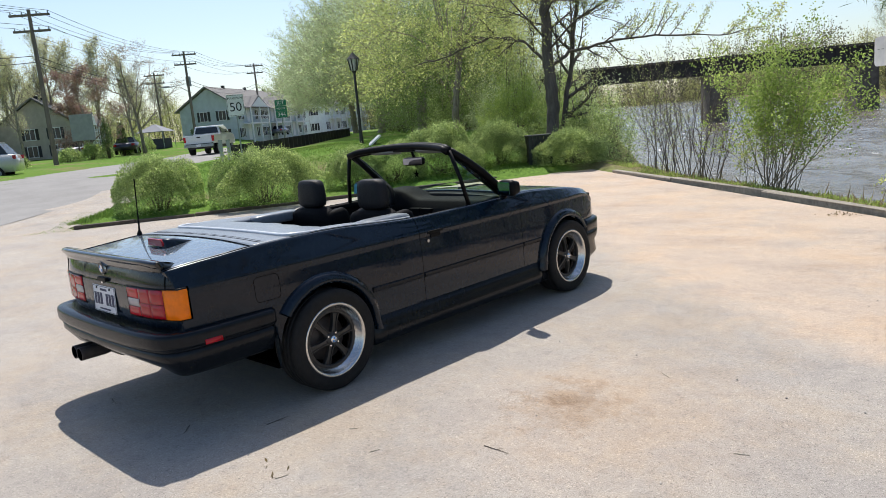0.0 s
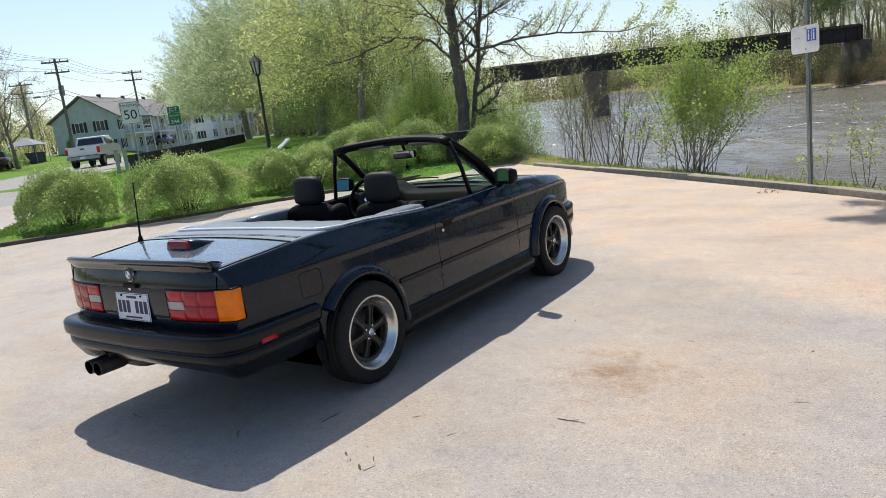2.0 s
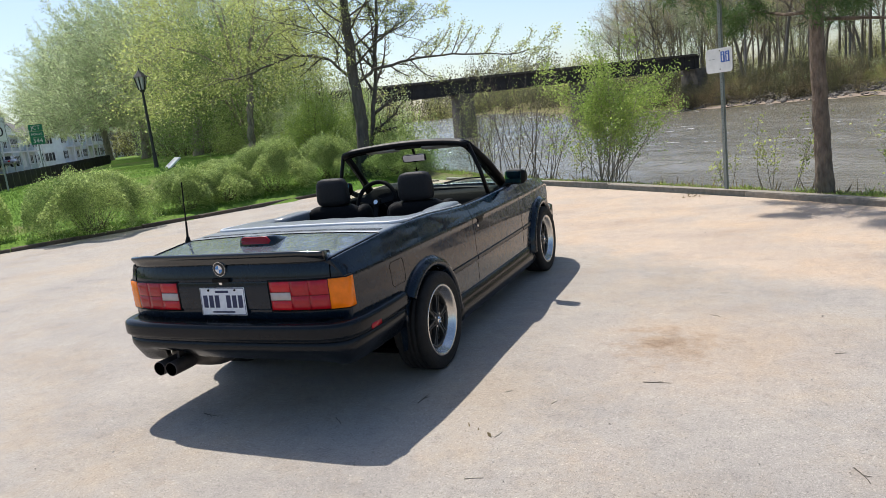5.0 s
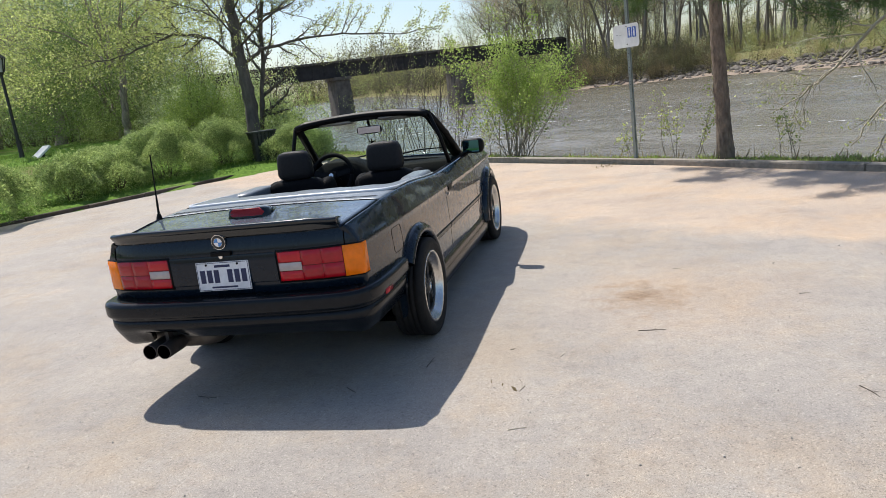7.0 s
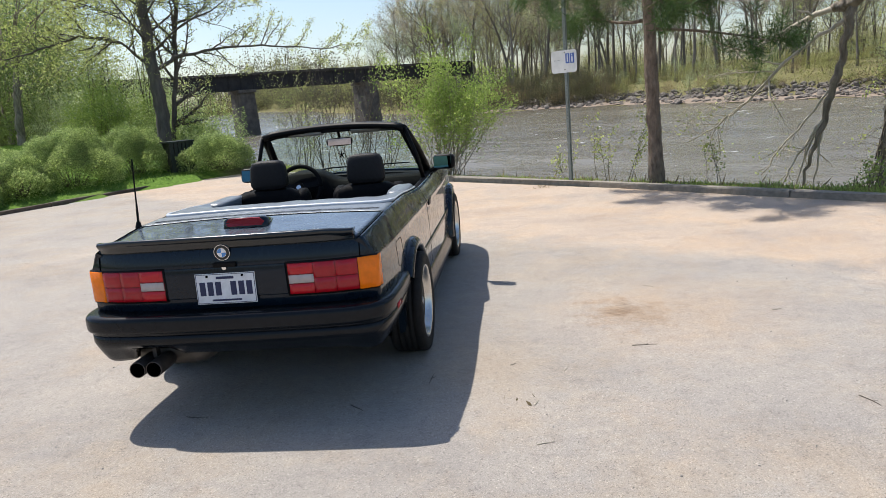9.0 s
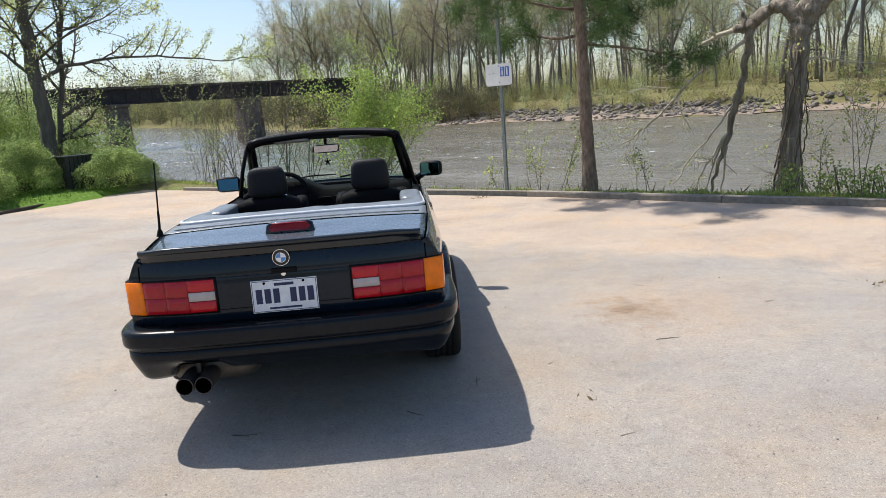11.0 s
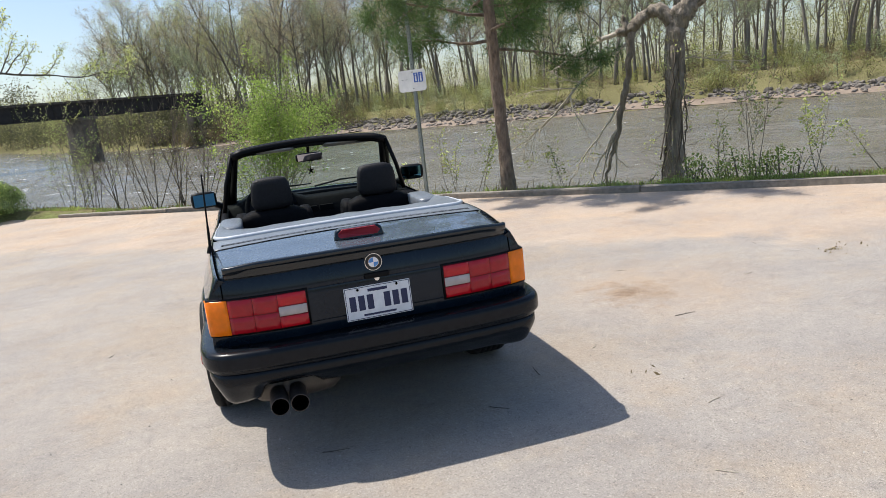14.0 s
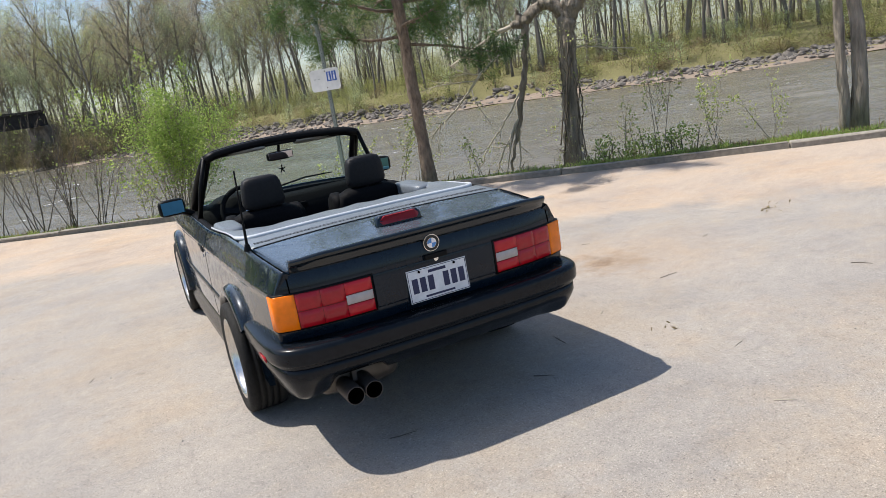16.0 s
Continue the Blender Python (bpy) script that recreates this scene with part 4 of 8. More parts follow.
def convertible():
    car = thing("convertible_car", "dark blue-green two-door convertible with its top down and black bumpers", "car", pose(-3.957, 2.447, 0, 0, 0, 0.6))
    for sign in (1, -1):
        put_raw("rear_quarter_panel", flank(sign, -0.935, 0.828), PAINT, car)
        door = put_raw("door", flank(sign, 0.832, 1.950), PAINT, car, "dark painted car door, shut")
        put_raw("front_wing", flank(sign, 1.954, 3.15), PAINT, car)
        # handle in its recess, and lock
        x = sign * (half_w(0.98) - 0.012)
        handle = part("door_handle", boxed(x - 0.012, x + 0.012, 0.905, 1.055, 0.788, 0.806, 0.005), BLACK_TRIM, door, "black door handle")
        part("handle_recess", boxed(x - 0.009, x + 0.009, 0.93, 1.03, 0.757, 0.787, 0.006), BLACK_TRIM, door)
        part("door_lock", rodded((x + sign * 0.008, 0.90, 0.742), (x + sign * 0.014, 0.90, 0.742), 0.011, None, 12), CHROME, door)
        # rubbing strip
        for y0, y1, owner in ((0.37, 0.822, car), (0.838, 1.944, door), (1.96, 2.19, car)):
            path = [(sign * half_w(y), y, 0) for y in (spaced((y0, y1, 0.1)) if sign > 0 else reversed(spaced((y0, y1, 0.1))))]
            strip = put_raw("rubbing_strip", sweep(path, [(-0.004, 0.502), (0.004, 0.503), (0.008, 0.510), (0.008, 0.530), (0.004, 0.537), (-0.004, 0.538)]), BUMPER, owner)
            strip.data.polygons.foreach_set("use_smooth", [False] * len(strip.data.polygons))
        # sill skirt
        path = [(sign * (half_w(y) - 0.004), y, 0) for y in spaced((0.33, 2.24, 0.12))]
        if sign < 0:
            path = path[::-1]
        put_raw("side_skirt", sweep(path, [(-0.06, 0.17), (0.004, 0.165), (0.018, 0.18), (0.022, 0.235), (0.010, 0.265), (0.004, 0.285), (0.0, 0.34), (-0.012, 0.345), (-0.06, 0.34)]), BUMPER, car)
        for a in AXLES:
            put_raw("wheel_arch_trim", arch_trim(sign, a, *((-6, 143) if a < 1 else (33, 187))), PAINT, car)
            # inner wheel housing
            verts, faces = [], []
            for i in range(25):
                t = math.pi * (0.16 + 0.66 * i / 24)
                for x in (0.45, half_w(a) - 0.012):
                    verts.append(Vector((sign * x, a + 0.343 * math.cos(t), HUB_Z - 0.06 + 0.343 * math.sin(t) + 0.06 * math.sin(t))))
            for i in range(24):
                faces.append((2 * i, 2 * i + 1, 2 * i + 3, 2 * i + 2))
            s0 = len(verts)
            faces.append(tuple(range(0, 50, 2)))
            put_raw("wheel_housing", (verts, faces), DARK_GAP, car)
            car_wheel(car, sign * (0.745 if a < 1 else 0.722), a, sign)
        # thin dark shut lines
        for y in (0.830, 1.952):
            line = [Vector((sign * (half_w(y) - d - 0.0008), y, z)) for d, z in side_rows(y) if z > 0.33]
            tubes("shut_line", [(line, [0.0022] * len(line))], DARK_GAP, car, 6)
        # door mirror
        my = 1.76
        shell = new("door_mirror")
        shell.parent = car
        shell.matrix_basis = pose(sign * 0.838, my, 0.995, 0, 0, -18 if sign > 0 else 6)
        bm = cushion(-0.095, 0.095, -0.045, 0.055, -0.062, 0.062, 0.02)
        for v in bm.verts:
            if v.co.y > 0:
                v.co.x *= 0.86
                v.co.z *= 0.82
        part("mirror_shell", bm, BLACK_TRIM, shell, flat=False)
        part("mirror_glass", leaned(boxed(-0.078, 0.078, -0.0535, -0.050, -0.047, 0.047, 0.001), -13 if sign < 0 else -3, (0, -0.05, 0)), MIRROR, shell, "silvered mirror glass reflecting sky")
        part("mirror_arm", rodded((-sign * 0.05, 0.02, -0.03), (-sign * 0.15, 0.03, -0.085), 0.022, 0.028, 8), BLACK_TRIM, shell)

    # fuel flap, on the right flank
    ring = []
    for cy, cz, a0 in ((-0.322, 0.664, -90), (-0.322, 0.752, 0), (-0.428, 0.752, 90), (-0.428, 0.664, 180)):
        ring += [(cy + 0.026 * math.cos(radians(a0 + 15 * k)), cz + 0.026 * math.sin(radians(a0 + 15 * k))) for k in range(7)]
    ring.append(ring[0])
    line = [Vector((half_w(y) - flank_inset(z) + 0.0002, y, z)) for y, z in ring]
    tubes("fuel_flap_gap", [(line, [0.0017] * len(line))], DARK_GAP, car, 6)

    # trunk lid, rear deck, bonnet
    def lid(s, t):
        y_far = lid_y((2 * s - 1) * 0.66) - 0.005
        y_near = tail_plan((2 * s - 1) * 0.66) + 0.014
        y = y_near + (y_far - y_near) * t
        x = (2 * s - 1) * (half_w(y) - 0.074)
        return x, y, deck_z(x, y)
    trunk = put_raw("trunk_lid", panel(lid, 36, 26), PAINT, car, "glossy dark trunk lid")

    # panel behind the seats: strip with reflected sky put into its colour, pale bead, grey vinyl cover with a stitched
    # wavy edge
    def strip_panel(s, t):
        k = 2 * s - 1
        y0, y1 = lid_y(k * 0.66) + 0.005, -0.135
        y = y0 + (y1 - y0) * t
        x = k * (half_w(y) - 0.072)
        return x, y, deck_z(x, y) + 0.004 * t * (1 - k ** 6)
    put_raw("deck_panel", panel(strip_panel, 40, 8, 0.02), BOOT_COVER, car, "panel ahead of the trunk lid, blue-grey in place of reflected sky")
    for dy in (-0.295, -0.272):
        line = []
        for i in range(41):
            k = -1 + i / 20
            x = k * 0.665
            y = dy - 0.03 * k * k + 0.05 * max(0, abs(k) - 0.9)
            line.append(Vector((x, y, deck_z(x, y) + 0.0015)))
        tubes("deck_groove", [(line, [0.0017 if dy < -0.28 else 0.0012] * 41)], DARK_GAP, car, 6)
    tubes("lid_gap", [([Vector((k * 0.033, lid_y(k * 0.033), deck_z(k * 0.033, lid_y(k * 0.033)) + 0.0006)) for k in range(-21, 22)], [0.0024] * 43)], DARK_GAP, car, 6)
    outer = eased([(0, -0.150), (0.3, -0.150), (0.55, -0.152), (0.655, -0.135), (0.700, -0.06), (0.706, 0.08), (0.706, 0.35), (0.706, 0.60), (0.706, 0.82)], 8)
    inner = eased([(0, 0.215), (0.25, 0.210), (0.44, 0.200), (0.54, 0.235), (0.595, 0.31), (0.63, 0.40), (0.645, 0.52), (0.652, 0.66), (0.655, 0.82)], 8)
    outer, inner = mirrored(outer), mirrored(inner)
    verts, faces = [], []
    steps = [0, 0.05, 0.2, 0.4, 0.6, 0.8, 0.92, 1.0, 1.03, 1.03]
    for i, (p, q) in enumerate(zip(outer, inner)):
        for j, t in enumerate(steps):
            x, y = p[0] + (q[0] - p[0]) * t, p[1] + (q[1] - p[1]) * t
            ripple = 0.0035 * noise.noise(Vector((x * 9, y * 5, 4))) + 0.002 * math.sin(x * 31) * t
            z = deck_z(x, y) + 0.004 + 0.012 * math.sin(math.pi * min(1, t)) + ripple - (0, 0, 0, 0, 0, 0, 0, 0, 0.010, 0.035)[j] - 0.012 * t * t
            verts.append(Vector((x, y + 1.5 * ripple, z)))
    m = len(steps)
    for i in range(len(outer) - 1):
        for j in range(m - 1):
            faces.append((i * m + j, (i + 1) * m + j, (i + 1) * m + j + 1, i * m + j + 1))
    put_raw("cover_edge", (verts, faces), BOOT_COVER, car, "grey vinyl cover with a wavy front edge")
    # bead coloured pale all round to paint in the ridge's sun highlight
    tubes("cover_moulding", [([Vector((x, y, deck_z(x, y) + 0.006)) for x, y, _ in outer], [0.0125 - 0.0075 * smooth(-0.10, 0.05, y) for x, y, _ in outer])], BEAD, car, 8, "raised bead round the top cover, coloured pale as a sun highlight")

    def hood(s, t):
        y = 1.99 + 1.13 * t
        x = (2 * s - 1) * (half_w(y) - 0.074)
        return x, y, deck_z(x, y) + 0.02 * (1 - (2 * s - 1) ** 2) * (1 - 0.6 * t)
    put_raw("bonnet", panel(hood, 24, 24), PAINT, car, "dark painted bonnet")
    put_raw("cowl", panel(lambda s, t: ((2 * s - 1) * 0.70, 1.86 + 0.125 * t, 0.905 + 0.03 * (1 - (2 * s - 1) ** 2)), 16, 3, 0.05), BLACK_TRIM, car)
    part("nose_panel", boxed(-0.67, 0.67, 3.10, 3.15, 0.3, 0.78, 0.02), BLACK_TRIM, car)
    part("underbody", boxed(-0.66, 0.66, -0.3, 3.0, 0.19, 0.22), DARK_GAP, car)
    part("rear_underbody", boxed(-0.70, 0.70, -0.93, -0.2, 0.40, 0.42), DARK_GAP, car)
    part("trunk_floor", boxed(-0.68, 0.68, -0.92, 0.1, 0.55, 0.57), DARK_GAP, car)
    part("bulkhead", boxed(-0.69, 0.69, 1.93, 1.95, 0.25, 0.86), DARK_GAP, car)

    # tail
    verts, faces = [], []
    xs = [-0.738 + 1.476 * i / 48 for i in range(49)]
    zs = [(0.575, 0.012), (0.62, 0.004), (0.648, 0.0), (0.73, 0.0), (0.815, 0.0), (0.835, 0.002), (0.885, 0.012), (0.90, 0.018)]
    for x in xs:
        for z, d in zs:
            wide = 1.0 if z < 0.81 else (half_w(-0.88) - tail_inset(z) - 0.002) / 0.738
            verts.append(Vector((x * wide, tail_plan(x * wide) + d, z)))
    for i in range(48):
        for k in range(len(zs) - 1):
            a = i * len(zs) + k
            faces.append((a, a + 1, a + 1 + len(zs), a + len(zs)))
    put_raw("tail_panel", (verts, faces), PAINT, car, "dark tail panel between the lamps")
    verts, faces = [], []
    for i in range(13):
        x = -0.305 + 0.61 * i / 12
        for z, d in ((0.655, -0.004), (0.66, -0.006), (0.80, -0.006), (0.808, -0.004)):
            verts.append(Vector((x, tail_plan(x) + d, z)))
    for i in range(12):
        for k in range(3):
            a = i * 4 + k
            faces.append((a, a + 1, a + 5, a + 4))
    put_raw("plate_recess", (verts, faces), PAINT, car)

    # lip spoiler, wrapping round the lid's corners
    half = eased([(0, -0.957), (0.3, -0.955), (0.48, -0.950), (0.58, -0.938), (0.63, -0.925), (0.672, -0.908)])
    section = [(0.002, 0.9655), (0.009, 0.9615), (0.012, 0.955), (0.010, 0.948), (0.004, 0.940), (-0.003, 0.930), (-0.008, 0.916), (-0.012, 0.904), (-0.018, 0.897), (-0.032, 0.894), (-0.10, 0.938), (-0.085, 0.9455), (-0.06, 0.954), (-0.03, 0.962), (-0.012, 0.9655)]
    v, f = sweep(mirrored(half), section)
    for p in v:
        p.x = max(-0.652, min(0.652, p.x))
        p.z -= 0.010 * smooth(0.5, 0.66, abs(p.x)) * (p.z > 0.93)
    put_raw("lip_spoiler", (v, f), LIP, car, "dark lip spoiler on the trunk lid")

    for sign in (1, -1):
        x = sign * 0.668
        tubes("lid_gap", [([Vector((x, tail_plan(x) - 0.0005 + d, z)) for z, d in ((0.812, 0.0), (0.835, 0.002), (0.885, 0.012))], [0.0028] * 3),
                          ([Vector((sign * (half_w(y) - 0.070), y, belt_z(y) + 0.0012)) for y in (-0.90, -0.8, -0.65, -0.5, -0.41)], [0.0026] * 5)], DARK_GAP, car, 6)

    # tail lamps
    for sign in (1, -1):
        lamp = new("tail_lamp")
        lamp.parent = car
        lamp["label"] = "tail lamp with red, clear and amber lenses"

        def lens(name, x0, x1, z0, z1, mat, proud=0.012, wrap=False, lamp=lamp, sign=sign):
            pts = [(x0 + (x1 - x0) * i / 6, tail_plan(x0 + (x1 - x0) * i / 6)) for i in range(7)]
            if wrap:
                pts += [(0.741, -0.858), (0.746, -0.828)]
            if sign < 0:
                pts = [(-x, y) for x, y in reversed(pts)]
            section = [(-0.012, z0), (proud - 0.003, z0), (proud, z0 + 0.003), (proud, z1 - 0.003), (proud - 0.003, z1), (-0.012, z1)]
            return put_raw(name, sweep(pts, section), mat, lamp)
        for x0, x1, z0, z1, mat in ((0.318, 0.442, 0.652, 0.704, RED_LENS), (0.318, 0.442, 0.704, 0.750, CLEAR_LENS), (0.318, 0.442, 0.750, 0.806, RED_LENS),
                                    (0.442, 0.548, 0.652, 0.728, RED_DEEP), (0.442, 0.548, 0.728, 0.806, RED_DEEP), (0.548, 0.652, 0.652, 0.728, RED_DEEP), (0.548, 0.652, 0.728, 0.806, RED_DEEP)):
            lens("clear_lens" if mat is CLEAR_LENS else "red_lens", x0 + 0.001, x1 - 0.001, z0 + 0.001, z1 - 0.001, mat, 0.010)
        lens("lens_backing", 0.317, 0.653, 0.651, 0.807, LENS_RIB, 0.0085)
        lens("amber_lens", 0.654, 0.738, 0.650, 0.808, AMBER, 0.009, True)
        lens("lamp_frame", 0.308, 0.742, 0.643, 0.815, BLACK_TRIM, 0.005, True)

    # number plate, drawn with plain bars
    plate = new("number_plate")
    plate.parent = car
    plate.matrix_basis = pose(0, -0.958, 0.703, -3)
    plate["label"] = "white number plate with blue lettering bars"
    part("plate_sheet", boxed(-0.1525, 0.1525, -0.004, 0.0, -0.076, 0.076, 0.0015), PLATE_WHITE, plate)
    bm = bmesh.new()
    for x0, x1, z0, z1 in ((-0.149, 0.149, 0.070, 0.0725), (-0.149, 0.149, -0.0725, -0.070), (-0.149, -0.1465, -0.0725, 0.0725), (0.1465, 0.149, -0.0725, 0.0725)):
        box(bm, x0, x1, -0.0052, -0.004, z0, z1)
    part("plate_border", bm, PLATE_BLUE, plate)
    for k in range(6):
        x = (-0.118, -0.078, -0.038, 0.040, 0.080, 0.120)[k]
        bm = bmesh.new()
        box(bm, x - 0.0145, x + 0.0145, -0.0055, -0.004, -0.034, 0.034)
        part("character_bar", bm, PLATE_BLUE, plate)
    part("upper_line_bar", boxed(-0.045, 0.045, -0.0055, -0.004, 0.047, 0.060), PLATE_BLUE, plate)
    part("lower_line_bar", boxed(-0.075, 0.075, -0.0055, -0.004, -0.062, -0.053), PLATE_BLUE, plate)
    for x in (-0.09, 0.09):
        part("plate_bolt", rodded((x, -0.009, 0.062), (x, -0.003, 0.062), 0.006, None, 8), DARK_GAP, plate)
    # round badge and lock
    badge = new("badge")
    badge.parent = car
    badge.matrix_basis = pose(0, -0.944, 0.880, 4)
    badge["label"] = "round quartered blue and white badge"
    part("badge_ring", rodded((0, 0.004, 0), (0, -0.006, 0), 0.041, 0.040, 32), CHROME, badge)
    part("badge_face", rodded((0, 0, 0), (0, -0.0075, 0), 0.038, 0.037, 32), SIGN_BLACK, badge)
    part("badge_inner_ring", rodded((0, 0, 0), (0, -0.0085, 0), 0.0245, 0.024, 28), CHROME, badge)
    for k in range(4):
        bm = bmesh.new()
        t0 = math.pi / 2 * k
        fan = [bm.verts.new((0, -0.0095, 0))] + [bm.verts.new((0.0225 * math.cos(t0 + math.pi / 2 * j / 6), -0.0095, 0.0225 * math.sin(t0 + math.pi / 2 * j / 6))) for j in range(7)]
        for j in range(1, 7):
            bm.faces.new((fan[0], fan[j], fan[j + 1]))
        part("quadrant", bm, BADGE_WHITE if k % 2 == 0 else BADGE_BLUE, badge)
    part("trunk_lock", rodded((0.005, -0.945, 0.806), (0.005, -0.962, 0.806), 0.0115, None, 16), CHROME, car)
    part("plate_lamp_housing", boxed(-0.05, 0.065, -0.965, -0.93, 0.808, 0.832, 0.006), BLACK_TRIM, car)
    # high brake lamp
    hb = new("high_brake_lamp")
    hb.parent = car
    hb.matrix_basis = pose(0, -0.585, 0.949)
    hb["label"] = "red high-level brake lamp in a body-coloured pod"
    bm = bmesh.new()
    loops = []
    for y, w, z in ((-0.028, 0.118, 0.034), (-0.02, 0.124, 0.04), (0.03, 0.12, 0.037), (0.12, 0.105, 0.012), (0.19, 0.09, -0.006)):
        loops.append([bm.verts.new((x * w, y, zz * (z + 0.012) - 0.008)) for x, zz in ((-1, 0), (-0.93, 0.75), (-0.78, 1.0), (0.78, 1.0), (0.93, 0.75), (1, 0))])
    for a, b in zip(loops, loops[1:]):
        for k in range(5):
            bm.faces.new((a[k], a[k + 1], b[k + 1], b[k]))
    bm.faces.new(loops[0])
    part("pod", bm, PAINT, hb, flat=False)
    bm = bmesh.new()
    front = [bm.verts.new((x, -0.046 + 0.5 * max(0, abs(x) - 0.07), z)) for x, z in ((-0.092, 0.0), (0.092, 0.0), (0.108, 0.018), (0.082, 0.041), (-0.082, 0.041), (-0.108, 0.018))]
    back = [bm.verts.new((v.co.x, 0.0, v.co.z)) for v in front]
    bm.faces.new(front)
    for i in range(6):
        bm.faces.new((front[i], front[(i + 1) % 6], back[(i + 1) % 6], back[i]))
    part("lens", bm, plain("brake_lens", (0.38, 0.02, 0.03), 0.25, 0.0, 0.0, 0.4), hb)

    # bumpers
    rear = [(0, -1.052), (0.3, -1.046), (0.53, -1.034), (0.685, -1.008), (0.765, -0.953), (0.800, -0.86), (0.812, -0.72), (0.815, -0.55), (0.812, -0.37)]
    band = [(-0.12, 0.600), (-0.03, 0.597), (-0.010, 0.592), (-0.001, 0.583), (0.002, 0.572), (0.002, 0.530), (-0.001, 0.518), (-0.007, 0.512), (-0.016, 0.509), (-0.017, 0.503), (-0.024, 0.490), (-0.12, 0.486)]
    path = mirrored(eased(rear))
    put_raw("rear_bumper", sweep(path, band), BUMPER, car, "satin black plastic rear bumper with a moulded groove")
    apron = [(-0.11, 0.500), (-0.030, 0.496), (-0.020, 0.490), (-0.020, 0.455), (-0.030, 0.425), (-0.046, 0.388), (-0.064, 0.345), (-0.082, 0.325), (-0.12, 0.322)]
    v, f = sweep(path, apron)
    for p in v:
        # cut up round the tail pipes and across the middle
        if p.z < 0.455:
            pipes = 1 - min(1, max(0, (abs(p.x + 0.44) - 0.105) / 0.035))
            mid = 1 - min(1, max(0, (abs(p.x) - 0.3) / 0.3))
            p.z += (0.43 - p.z) * max(0.75 * pipes, 0.3 * mid)
            p.z += 0.16 * (0.455 - p.z) * min(1, max(0, (p.x - 0.3) / 0.3))
            p.y += 0.09 * (0.455 - p.z) / 0.13 * (1 - min(1, max(0, (abs(p.x) - 0.55) / 0.2)))
    put_raw("rear_valance", (v, f), BUMPER, car, "matt black valance under the bumper")
    for sign in (1, -1):
        pts = [(sign * 0.8128, -0.705), (sign * 0.8105, -0.755), (sign * 0.8075, -0.80)]
        if sign < 0:
            pts = pts[::-1]
        put_raw("side_reflector", sweep([(x, y) for x, y in pts][::-1], [(0.0, 0.508), (0.0045, 0.51), (0.0045, 0.535), (0.0, 0.537)]), RED_DEEP, car, "small red side reflector")
    front = [(0, 3.34), (0.35, 3.33), (0.56, 3.29), (0.68, 3.22), (0.745, 3.12), (0.775, 2.98), (0.782, 2.9)]
    fs = [(-0.11, 0.565), (-0.02, 0.562), (0.0, 0.55), (0.002, 0.47), (-0.008, 0.465), (-0.008, 0.455), (0.0, 0.45), (-0.004, 0.40), (-0.03, 0.35), (-0.02, 0.25), (-0.06, 0.2), (-0.11, 0.2)]
    put_raw("front_bumper", sweep([(-x, y, 0) for x, y, _ in mirrored(eased(front))], fs), BUMPER, car, "satin black plastic front bumper")

    # exhaust
    pipe = new("exhaust")
    pipe.parent = car
    pipe["label"] = "twin round exhaust tips"
    for x in (-0.503, -0.416):
        v, f = [], []
        prof = [(0.0405, -1.012), (0.0415, -1.008), (0.0415, -0.86), (0.03, -0.80), (0.03, -0.65)]
        inner = [(0.0375, -1.012), (0.036, -0.90), (0.0, -0.88)]
        for data, mat, nm in ((prof, IRON, "tip"), (inner, DARK_GAP, "bore")):
            vv, ff = revolve([(r, y) for r, y in data], 24)
            vv = [Vector((q.y + x, q.x, q.z + 0.317)) for q in vv]
            put_raw(nm, (vv, ff), mat, pipe)
        vv, ff = revolve([(0.0375, -1.012), (0.0405, -1.013), (0.0415, -1.008)], 24)
        put_raw("tip_edge", ([Vector((q.y + x, q.x, q.z + 0.317)) for q in vv], ff), IRON, pipe)
    part("silencer", cushion(-0.62, -0.2, -0.84, -0.5, 0.265, 0.40, 0.05), surface("silencer_steel", (0.06, 0.052, 0.045), (0.16, 0.14, 0.12), 14, 0.5, 0.7), pipe, "dull steel rear silencer", flat=False)
    part("hanger", boxed(-0.47, -0.45, -0.9, -0.86, 0.34, 0.45), IRON, pipe)

    # aerial on the left rear wing
    aerial = new("aerial")
    aerial.parent = car
    aerial.matrix_basis = pose(-0.715, -0.398, 0.945, -2, 3, 0)
    part("aerial_base", rodded((0, 0, -0.005), (0, 0, 0.03), 0.02, 0.011, 12), BLACK_TRIM, aerial)
    part("aerial_coil", rodded((0, 0, 0.03), (0, 0, 0.13), 0.0075, 0.006, 8), BLACK_TRIM, aerial)
    part("aerial_mast", rodded((0, 0, 0.13), (0, 0, 0.385), 0.0045, 0.004, 8), BLACK_TRIM, aerial)

    # windscreen frame, posts and glass
    screen = new("windscreen")
    screen.parent = car
    screen["label"] = "black-framed windscreen with small side quarter lights"
    top = [Vector((x, 1.425 + 0.115 * (1 - (x / 0.575) ** 2), 1.326 + 0.034 * (1 - (x / 0.575) ** 2))) for x in [-0.57 + 1.14 * i / 16 for i in range(17)]]
    foot = [Vector((x * 1.145, 1.93 + 0.16 * (1 - (x / 0.59) ** 2), 0.93 + 0.015 * (1 - (x / 0.59) ** 2))) for x in [-0.585 + 1.17 * i / 16 for i in range(17)]]
    for k, t in enumerate(top):
        edge = max(0, abs(t.x) / 0.57 - 0.86) / 0.14
        t.z -= 0.016 * edge ** 2
    header = []
    for dy, dz, rr in ((0.0, 0.0, 0.028), (-0.032, -0.004, 0.026), (0.025, -0.018, 0.022)):
        header.append(([p + Vector((0, dy, dz)) for p in top], [rr] * 17))
    tubes("header_rail", header, BLACK_TRIM, screen, 8)
    verts, faces = [], []
